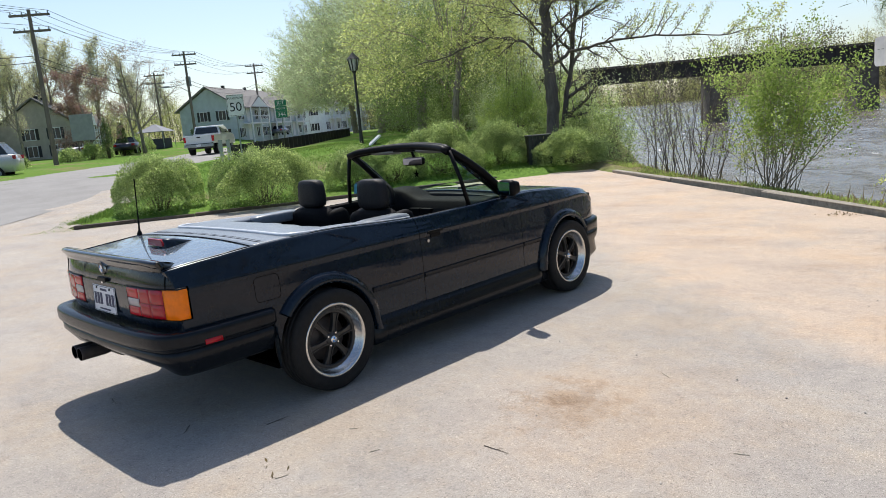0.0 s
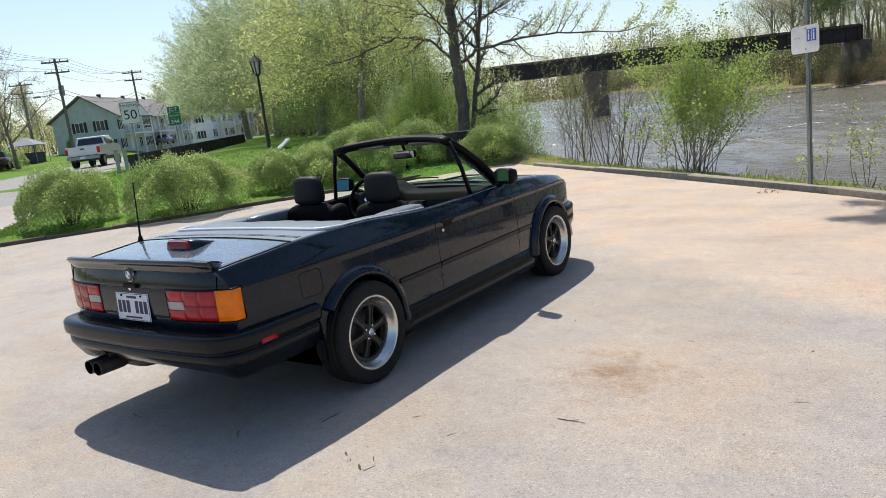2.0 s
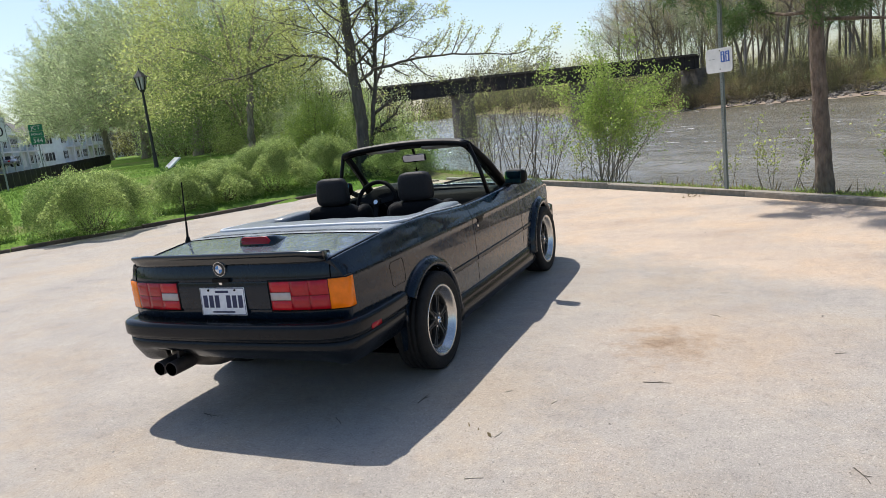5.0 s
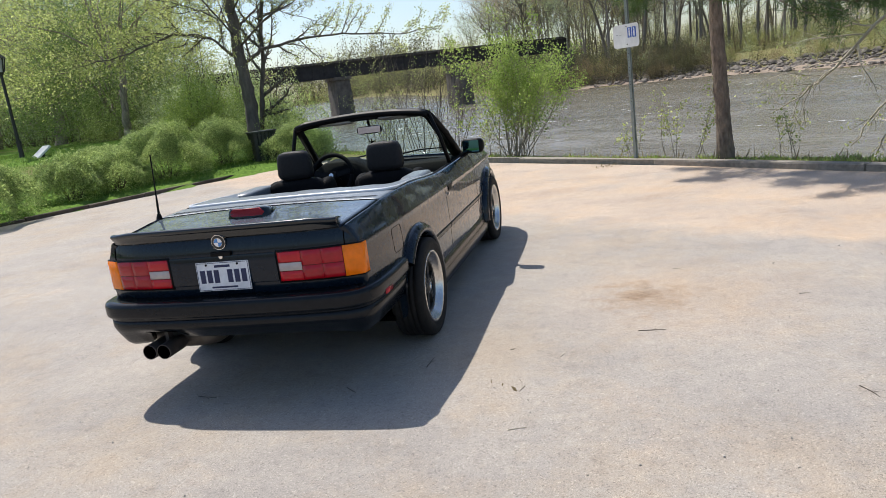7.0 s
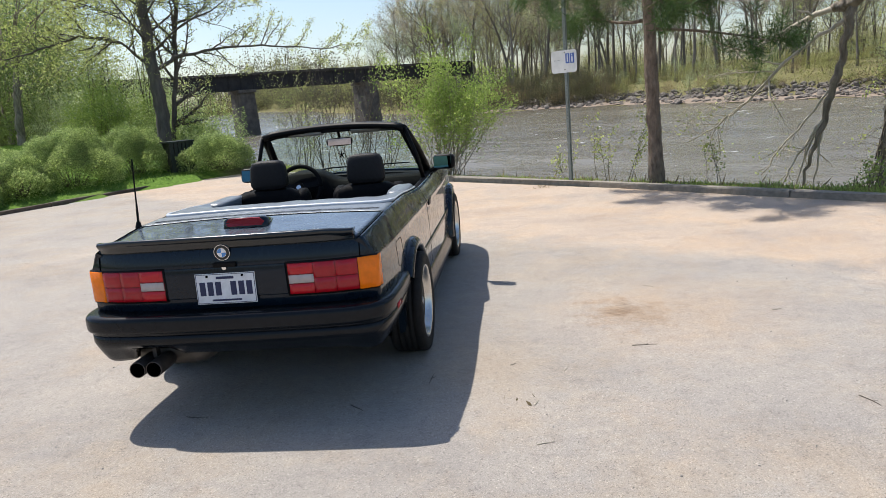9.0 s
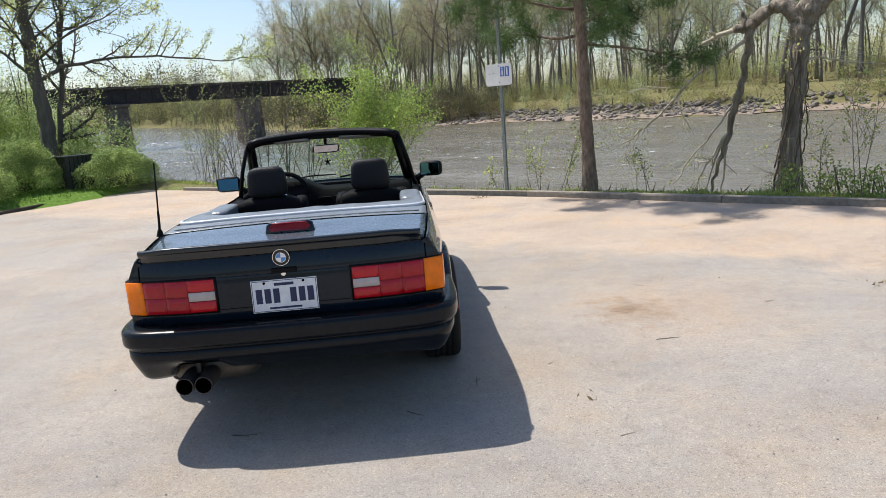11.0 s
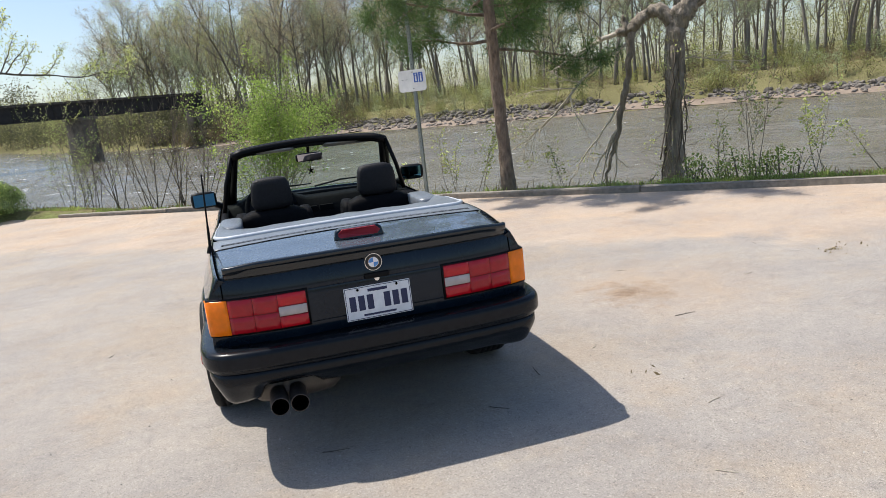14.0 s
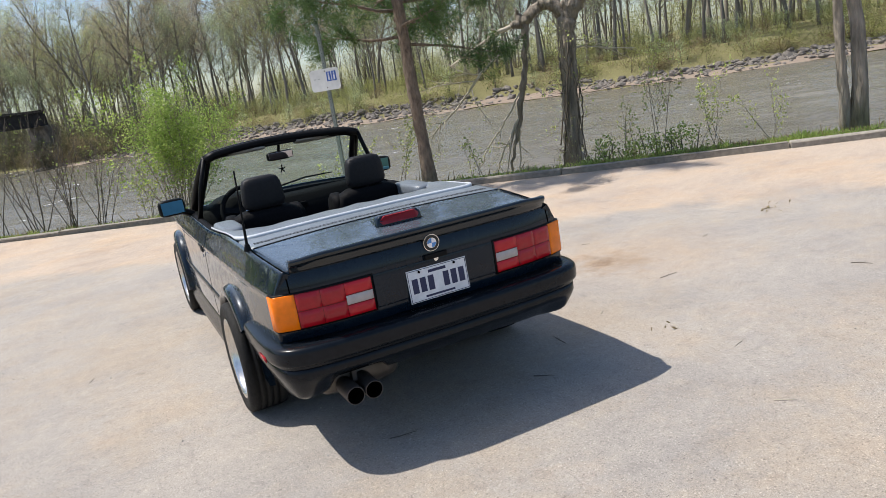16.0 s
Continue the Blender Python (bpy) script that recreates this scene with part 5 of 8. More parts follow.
    for p, q in zip(top, foot):
        for j in range(9):
            t = j / 8
            w = p.lerp(q, t) + Vector((0, 0.02 * math.sin(math.pi * t), 0.012 * math.sin(math.pi * t)))
            verts.append(w)
    for i in range(16):
        for j in range(8):
            a = i * 9 + j
            faces.append((a, a + 9, a + 10, a + 1))
    pane_ob = put_raw("windscreen_glass", (verts, faces), GLASS, screen, "faintly green clear windscreen glass")
    for sign in (1, -1):
        a, b = Vector((sign * 0.570, 1.425, 1.313)), Vector((sign * 0.665, 1.95, 0.905))
        bow = (a + b) / 2 + Vector((sign * 0.006, 0.02, 0.02))
        tubes("windscreen_pillar", [([a, a.lerp(bow, 0.5) + Vector((0, 0, 0.006)), bow, bow.lerp(b, 0.5) + Vector((0, 0, 0.006)), b], [0.027, 0.028, 0.028, 0.03, 0.036]),
                                    ([a + Vector((-sign * 0.02, 0.01, -0.01)), b + Vector((-sign * 0.03, 0.0, 0.0))], [0.022, 0.03])], BLACK_TRIM, screen, 8)
        p, q = Vector((sign * 0.577, 1.412, 1.313)), Vector((sign * 0.690, 1.455, 0.90))
        tubes("quarter_light_post", [([p, p.lerp(q, 0.5) + Vector((sign * 0.012, 0, 0)), q], [0.016, 0.016, 0.017])], BLACK_TRIM, screen, 8)
        verts = [p, q, b]
        put_raw("quarter_light_glass", ([p + Vector((0, 0.01, -0.02)), q + Vector((0, 0.01, 0)), b + Vector((0, -0.03, 0)), a.lerp(b, 0.5)], [(0, 1, 2, 3)]), GLASS, screen)
        bm = cushion(-0.19, 0.19, -0.055, 0.055, -0.011, 0.011, 0.01)
        bmesh.ops.rotate(bm, verts=bm.verts, cent=(0, 0, 0), matrix=Matrix.Rotation(radians(-14 if sign > 0 else -9), 3, "X"))
        bmesh.ops.translate(bm, verts=bm.verts, vec=(sign * 0.30, 1.545, 1.312))
        part("sun_visor", bm, VISOR, screen, "grey fabric sun visor folded up", flat=False)
    part("mirror_mount", boxed(-0.12, 0.12, 1.49, 1.56, 1.315, 1.35, 0.012), BLACK_TRIM, screen)
    inner = new("rear_view_mirror")
    inner.parent = car
    inner.matrix_basis = pose(0.0, 1.60, 1.232, 1.0, 0, 8)
    part("mirror_case", cushion(-0.106, 0.106, -0.014, 0.022, -0.034, 0.034, 0.01), BLACK_TRIM, inner, flat=False)
    part("mirror_face", boxed(-0.095, 0.095, -0.0165, -0.013, -0.026, 0.026, 0.001), INNER_MIRROR, inner)
    part("mirror_stalk", rodded((0, 0.02, 0.02), (0.0, -0.02, 0.1), 0.012, None, 8), BLACK_TRIM, inner)
    # small star-shaped freshener hanging from the mirror
    bm = bmesh.new()
    rod(bm, (0, 1.615, 1.20), (0, 1.62, 1.15), 0.0015, None, 4)
    for k in range(5):
        a = math.pi / 2 + 2 * math.pi / 5 * k
        rod(bm, (0, 1.62, 1.125), (0.027 * math.cos(a), 1.62, 1.125 + 0.031 * math.sin(a)), 0.006, 0.004, 6)
    bmesh.ops.create_icosphere(bm, subdivisions=1, radius=0.010, matrix=Matrix.Translation((0, 1.62, 1.125)))
    part("hanging_freshener", bm, DARK_GAP, car, "small black star-shaped air freshener")
    for x0, x1 in ((-0.45, 0.02), (0.05, 0.5)):
        tubes("wiper", [([Vector((x0, 2.06, 0.955)), Vector(((x0 + x1) / 2, 2.05, 0.985)), Vector((x1, 2.015, 0.985))], [0.008, 0.008, 0.005])], BLACK_TRIM, car, 5)

    # cabin
    part("cabin_floor", boxed(-0.68, 0.68, 0.1, 1.95, 0.24, 0.28), VINYL, car)
    for sign in (1, -1):
        put_raw("door_card", panel(lambda s, t, sign=sign: (sign * (0.69 - 0.03 * math.sin(math.pi * t)), 0.40 + 1.5 * s, 0.30 + 0.585 * t), 14, 8, 0.0), VINYL, car)
        put_raw("door_capping", panel(lambda s, t, sign=sign: (sign * (0.665 + 0.05 * t), 0.55 + 1.38 * s, belt_z(0.55 + 1.38 * s) - 0.012 + 0.012 * math.sin(math.pi * t)), 20, 5, 0.03), VINYL, car)
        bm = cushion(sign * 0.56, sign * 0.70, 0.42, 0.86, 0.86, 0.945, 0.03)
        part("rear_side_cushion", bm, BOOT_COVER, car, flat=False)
    for x in (-0.35, 0.365):
        seat = new("seat")
        seat.parent = car
        seat.matrix_basis = pose(x, 0, 0)
        seat["label"] = "charcoal leather front seat with a tall headrest"
        part("seat_base", cushion(-0.25, 0.25, 0.85, 1.38, 0.34, 0.56, 0.05), LEATHER, seat, flat=False)
        # backrest and bolsters take the darker vinyl to stand in for their shade
        part("backrest", leaned(cushion(-0.245, 0.245, 0.80, 0.95, 0.45, 0.975, 0.05), 9, (0, 0.88, 0.5)), VINYL, seat, flat=False)
        for s in (-1, 1):
            part("bolster", leaned(cushion(s * 0.16, s * 0.262, 0.83, 1.03, 0.48, 0.945, 0.05), 9, (0, 0.88, 0.5)), VINYL, seat, flat=False)
        bm = cushion(-0.142, 0.142, 0.76, 0.865, 0.965, 1.178, 0.05)
        for v in bm.verts:
            v.co.x *= 1 - 0.14 * (v.co.z - 0.965) / 0.21
        part("headrest", bm, LEATHER, seat, "upright charcoal headrest", flat=False)
        for s in (-0.05, 0.05):
            part("headrest_rod", rodded((s, 0.815, 0.9), (s, 0.812, 1.0), 0.007, None, 8), CHROME, seat)
    part("rear_bench", cushion(-0.6, 0.6, 0.2, 0.7, 0.42, 0.66, 0.05), LEATHER, car, flat=False)
    part("rear_backrest", leaned(cushion(-0.6, 0.6, 0.2, 0.34, 0.5, 0.88, 0.05), 14, (0, 0.25, 0.5)), LEATHER, car, flat=False)
    part("console", boxed(-0.1, 0.1, 0.9, 1.75, 0.26, 0.52, 0.02), VINYL, car)
    dash = [(2.02, 0.90), (1.84, 0.915), (1.70, 0.912), (1.655, 0.895), (1.64, 0.84), (1.60, 0.80), (1.62, 0.62), (1.7, 0.5)]
    v, f = [], []
    for i in range(25):
        x = -0.68 + 1.36 * i / 24
        hump = math.exp(-((x + 0.35) / 0.21) ** 4) * 0.085
        for k, (y, z) in enumerate(dash):
            v.append(Vector((x, y - 0.4 * hump * (1 if 1 < k < 5 else 0) + 0.05 * (abs(x) / 0.68) ** 2, z + hump * (1 if 0 < k < 4 else 0))))
    for i in range(24):
        for k in range(len(dash) - 1):
            a = i * len(dash) + k
            f.append((a, a + 1, a + 1 + len(dash), a + len(dash)))
    board = put_raw("dashboard", (v, f), VINYL, car, "black moulded dashboard")
    for x in (-0.05, 0.08):
        part("air_vent", boxed(x - 0.055, x + 0.055, 1.60, 1.645, 0.80, 0.845, 0.006), BLACK_TRIM, board)
    wheel = new("steering_wheel")
    wheel.parent = car
    wheel.matrix_basis = pose(-0.345, 1.47, 0.89, -22, 0, 0)
    wheel["label"] = "three-spoke black steering wheel"
    ring = [Vector((0.182 * math.cos(a), 0, 0.182 * math.sin(a))) for a in [2 * math.pi * i / 40 for i in range(41)]]
    tubes("wheel_rim", [(ring, [0.018] * 41)], VINYL, wheel, 10)
    for a in (radians(-90), radians(12), radians(168)):
        bm = bmesh.new()
        ends = [(0.03, 0.024), (0.09, 0.019), (0.176, 0.023)]
        rows = [[bm.verts.new((r * math.cos(a) - s * w * math.sin(a), y, r * math.sin(a) + s * w * math.cos(a))) for s in (-1, 1) for y in (-0.004, 0.004)] for r, w in ends]
        for p, q in zip(rows, rows[1:]):
            for i, j in ((0, 1), (1, 3), (3, 2), (2, 0)):
                bm.faces.new((p[i], p[j], q[j], q[i]))
        part("spoke", bm, BLACK_TRIM, wheel)
    part("boss", rodded((0, 0.05, 0), (0, -0.014, 0), 0.05, 0.042, 20), VINYL, wheel)
    part("boss_badge", rodded((0, -0.013, 0), (0, -0.019, 0), 0.02, None, 16), CHROME, wheel)
    part("column", rodded((0, 0.04, -0.01), (0, 0.3, -0.05), 0.04, None, 10), VINYL, wheel)
    return car


convertible()

# ---- shrubs, grass and trees near the lot ----
def shrub(m, width, height, count, seed, leaf=0.045, label="rounded green spirea shrub in the planted bed", material=SHRUB_LEAF, ragged=0.3):
    """A dense rounded shrub: a fan of thin stems under a skin of small leaves with ragged outline."""
    rng = random.Random(seed)
    root = thing("shrub", label, "shrub", m)
    lines, spots = [], []
    for i in range(44):
        a, t = rng.uniform(0, 2 * math.pi), rng.random() ** 0.6
        tip = Vector((math.cos(a) * t * width / 2, math.sin(a) * t * width / 2, height * (1 - 0.45 * t * t) * rng.uniform(0.8, 1.12)))
        base = Vector((tip.x * 0.2, tip.y * 0.2, 0))
        pts = [base, base.lerp(tip, 0.5) + Vector((0, 0, height * 0.12)), tip]
        lines.append((pts, [0.007, 0.004, 0.002]))
    for i in range(count):
        a, t = rng.uniform(0, 2 * math.pi), rng.random() ** 0.5
        lump = 1 + ragged * noise.noise(Vector((math.cos(a) * 2 + seed, math.sin(a) * 2, t * 2))) + 0.8 * max(0, ragged - 0.3) * noise.noise(Vector((math.cos(a) * 6 * t, math.sin(a) * 6 * t, seed * 1.7)))
        top = height * (1 - 0.62 * t ** 2.6) * lump
        z = top * (1 - rng.random() ** 2.2 * (0.55 if t < 0.8 else 0.95))
        if rng.random() < 0.10:
            z = top * rng.uniform(1.0, 1.09)
        spots.append(Vector((math.cos(a) * t * width / 2 * lump, math.sin(a) * t * width / 2 * lump, max(0.03, z))))
    tubes("branchwork", lines, TWIG, root, 4)
    leaves("foliage", spots, leaf, material, root, seed=seed, aspect=0.5)
    return root


BED_SHRUBS = [(16.6, -4.35, 1.85, 1.15), (16.2, -1.95, 2.3, 1.12), (17.5, 0.1, 1.5, 0.85), (17.9, 1.1, 1.6, 0.80), (18.5, 2.4, 2.2, 1.18), (19.2, 4.1, 1.8, 1.05), (18.0, 5.75, 1.7, 0.82), (22.5, 1.8, 2.0, 0.5)]
for i, (u, v, w, h) in enumerate(BED_SHRUBS):
    shrub(Matrix.Translation(at(u, v, land(u, v))), w, h, int(30000 * w * h / 1.6), 20 + i, 0.040)


def blades(name, spots, height, material, label, category, seed=3, width=0.012):
    """Grass as upright narrow blades."""
    rng = np.random.default_rng(seed)
    c = np.asarray([tuple(p) for p in spots], float)
    n = len(c)
    a = rng.uniform(0, 2 * np.pi, n)
    side = np.stack([np.cos(a), np.sin(a), np.zeros(n)], 1) * width * rng.uniform(0.6, 1.4, n)[:, None]
    lean = rng.normal(0, 0.35, (n, 3))
    h = height * rng.uniform(0.4, 1.3, n)
    up = np.stack([lean[:, 0] * h, lean[:, 1] * h, h], 1)
    v = np.stack([c - side, c + side, c + up * 0.55 + side * 0.6 + lean * 0.02, c + up], axis=1).reshape(-1, 3)
    mesh = bpy.data.meshes.new(name)
    mesh.from_pydata(v.tolist(), [], [(4 * i, 4 * i + 1, 4 * i + 2, 4 * i + 3) for i in range(n)])
    mesh.update()
    ob = link_mesh(name, mesh, material, None, "", True)
    return tagged(ob, label, category, kind="stuff")


def spread(rng, n, u0, u1, v0, v1, ok=None):
    out = []
    while len(out) < n:
        u, v = rng.uniform(u0, u1), rng.uniform(v0, v1)
        if ok is None or ok(u, v):
            out.append(at(u, v, land(u, v) - 0.01))
    return out


g = random.Random(8)
blades("kerb_grass", spread(g, 30000, -6, 17.5, 5.9, 7.5, lambda u, v: noise.noise(Vector((u * 1.1, v * 1.6, 8))) + 0.5 * noise.noise(Vector((u * 4, v * 4, 2))) > -0.22 and v > 6.02 + 0.4 * smooth(2, 7, u) + 0.1 * noise.noise(Vector((u, 0, 0)))), 0.052, BANK_GRASS, "rough green grass growing behind the kerb", "grass", 3, 0.0045)
blades("kerb_tufts", spread(g, 3000, -6, 17.5, 6.1, 7.4, lambda u, v: noise.noise(Vector((u * 2.1, v * 2.1, 18))) > 0.25 and v > 6.1 + 0.4 * smooth(2, 7, u)), 0.10, BANK_GRASS, "taller tufts of fresh grass behind the kerb", "grass", 23, 0.006)
blades("kerb_straw", spread(g, 3600, -6, 17.5, 5.95, 7.6, lambda u, v: v > 6.05 + 0.4 * smooth(2, 7, u)), 0.08, DRY, "dry yellow-brown grass stalks behind the kerb", "grass", 13, 0.005)
blades("bed_grass", spread(g, 42000, 15.3, 34, -6, 10, lambda u, v: u > bed_edge(v) + 0.15), 0.06, GRASS, "bright green spring lawn and bed grass", "grass", 4, 0.014)
blades("verge_grass", spread(g, 5200, 13.6, 18.6, -7.6, -5.2, lambda u, v: abs(v + 6.0 + 0.10 * (u - 16)) < 0.55 + 0.35 * noise.noise(Vector((u * 1.5, v * 1.5, 0))) - 0.5 * smooth(14.8, 13.8, u) and u > 14.9), 0.08, GRASS, "strip of grass at the corner of the planted bed", "grass", 14, 0.008)
blades("bank_weeds", spread(g, 1300, -6, 22, 6.6, 9.5), 0.2, DRY, "dry straw-coloured weeds on the river bank", "weeds", 5, 0.008)


def sapling(u, v, height, lean, leaf_count, seed, material=YELLOW_LEAF, stems=3, label="thin sapling with a few yellow-green leaves on the bank"):
    rng = random.Random(seed)
    base = at(u, v, land(u, v) - 0.05)
    root = thing("sapling", label, "sapling", Matrix.Translation(base), group="bank saplings")
    lines, tips = [], []
    for i in range(stems):
        d = Vector((rng.gauss(0, lean), rng.gauss(0, lean), 1))
        line = limb(rng, (rng.gauss(0, 0.08), rng.gauss(0, 0.08), 0), d, height * rng.uniform(0.6, 1.1), (0.008 if stems > 5 else 0.005) + 0.003 * height / 2, 0.0022, 0.06, 0.03, 8)
        lines.append(line)
        branch_out(rng, line, 2 if height > 1.5 else 1, lines, tips, 6, 0.6, 0.32, 0.08, 0.3, 0.1, 0.003)
    tubes("branchwork", lines, TWIG if stems > 5 else STEM, root, 4)
    if leaf_count:
        rng.shuffle(tips)
        leaf_count = int(leaf_count * (2.2 if stems > 5 else 6.0 if height < 2 else 3.0))
        spots = [tips[i % len(tips)] + Vector((rng.gauss(0, 0.05),) * 3) for i in range(leaf_count)]
        leaves("foliage", spots, 0.038 if height > 2 else 0.045, FRESH_LEAF if stems > 5 else material, root, seed=seed, aspect=0.6)
    return root


def bank_bush():
    """The tall fresh green shrub of many arching stems behind the kerb."""
    rng = random.Random(77)
    u, v = 10.98, 7.05
    root = thing("bank_bush", "tall bright green leafing shrub with many thin stems behind the kerb", "shrub", Matrix.Translation(at(u, v, land(u, v) - 0.1)))
    lines, tips = [], []
    for i in range(34):
        a, t = rng.uniform(0, 2 * math.pi), rng.random()
        d = Vector((math.cos(a) * t * 0.9, math.sin(a) * t * 0.9, 1))
        line = limb(rng, (rng.gauss(0, 0.14), rng.gauss(0, 0.14), 0), d, rng.uniform(1.5, 2.5) if i % 11 else 2.8, 0.0095, 0.003, 0.06, 0.02, 8)
        lines.append(line)
        branch_out(rng, line, 1, lines, tips, 7, 0.7, 0.28, 0.05, 0.3, 0.12, 0.003)
        tips.extend(line[0][5:])
    tubes("branchwork", lines, STEM, root, 4)
    high = [t for t in tips if rng.random() < smooth(0.3, 1.9, t.z) + 0.06]
    leaves("foliage", scatter(rng, high, 21, 0.085), 0.045, FRESH_LEAF, root, seed=5, aspect=0.6)


bank_bush()
for k, (u, v, h, ln, n, st) in enumerate([(13.4, 7.0, 2.6, 0.2, 40, 8), (14.3, 7.1, 2.8, 0.18, 60, 8), (15.4, 7.2, 2.4, 0.22, 50, 8), (12.6, 6.9, 1.7, 0.3, 60, 7), (16.4, 7.4, 2.4, 0.18, 110, 6),
                                        (7.2, 6.9, 1.05, 0.16, 40, 3), (6.7, 6.8, 1.0, 0.2, 35, 2), (8.0, 6.9, 0.7, 0.2, 25, 3), (5.4, 6.9, 0.8, 0.3, 20, 3), (2.6, 6.8, 1.6, 0.2, 45, 3), (1.8, 6.9, 1.3, 0.25, 60, 3), (3.0, 7.2, 1.2, 0.3, 20, 3),
                                        (1.0, 6.8, 1.0, 0.25, 30, 3), (11.6, 6.8, 1.0, 0.3, 40, 3), (17.5, 7.8, 3.0, 0.15, 260, 4), (18.4, 8.4, 3.4, 0.15, 420, 5)]):
    sapling(u, v, h, ln, n, 200 + k, stems=st)


def pine():
    rng = random.Random(12)
    base = Vector((-0.565, 9.03, -0.02))
    root = thing("pine_tree", "pine with a scaly brown trunk and tufted green needles", "tree", Matrix.Translation(base))
    trunk = ([Vector((0.0, 0.0, 0)), Vector((-0.02, -0.02, 0.6)), Vector((-0.06, -0.05, 1.6)), Vector((-0.09, -0.08, 2.8)), Vector((-0.12, -0.08, 4.2)), Vector((-0.14, -0.06, 6.0)), Vector((-0.12, -0.06, 8.0))], [0.125, 0.098, 0.09, 0.084, 0.075, 0.06, 0.02])
    # whorls: a swelling every third of a metre
    pts, radii = [], []
    for i in range(97):
        z = i / 12
        k = max(j for j in range(6) if trunk[0][j].z <= z or j == 0)
        f = min(1, (z - trunk[0][k].z) / (trunk[0][k + 1].z - trunk[0][k].z))
        p = trunk[0][k].lerp(trunk[0][k + 1], f)
        pts.append(p + Vector((rng.gauss(0, 0.003), rng.gauss(0, 0.003), 0)))
        radii.append((trunk[1][k] * (1 - f) + trunk[1][k + 1] * f) * (1.06 if i % 5 == 2 else 0.99 + rng.uniform(-0.02, 0.02)))
    tubes("trunk", [(pts, radii)], PINE_BARK, root, 20, ridge=0.12)
    lines, tips = [], []
    for k in range(34):
        z = 2.25 + 5.2 * (k / 34) ** 1.1
        a = k * 2.4 + rng.uniform(-0.4, 0.4)
        size = (2.3 - 0.2 * (z - 2.2)) * rng.uniform(0.7, 1.15)
        line = limb(rng, (-0.12, 0.08, z), (math.cos(a), math.sin(a), -0.05), size, 0.028, 0.007, 0.08, 0.02, 7)
        lines.append(line)
        branch_out(rng, line, 1, lines, tips, 8, 0.75, 0.36, 0.08, 0.35, 0.12, 0.004)
        tips.extend(line[0][5:])
    tubes("branchwork", lines, PINE_BARK, root, 5)
    rng.shuffle(tips)
    leaves("needle_mass", scatter(rng, tips[: int(len(tips) * 0.8)], 110, 0.055), 0.15, NEEDLE, root, seed=6, aspect=0.05)


pine()


def gnarled(rng, line, amount, cuts=5):
    """Roughens a limb: small bends, knots and uneven girth."""
    pts, rad = line
    op, orad = [], []
    for i in range(len(pts) - 1):
        for j in range(cuts):
            t = j / cuts
            keep = 0 if i == 0 and j == 0 else 1
            op.append(pts[i].lerp(pts[i + 1], t) + keep * amount * Vector((rng.gauss(0, 0.5), rng.gauss(0, 0.5), rng.gauss(0, 0.3))))
            orad.append((rad[i] + (rad[i + 1] - rad[i]) * t) * rng.uniform(0.9, 1.14))
    return op + [pts[-1]], orad + [rad[-1]]


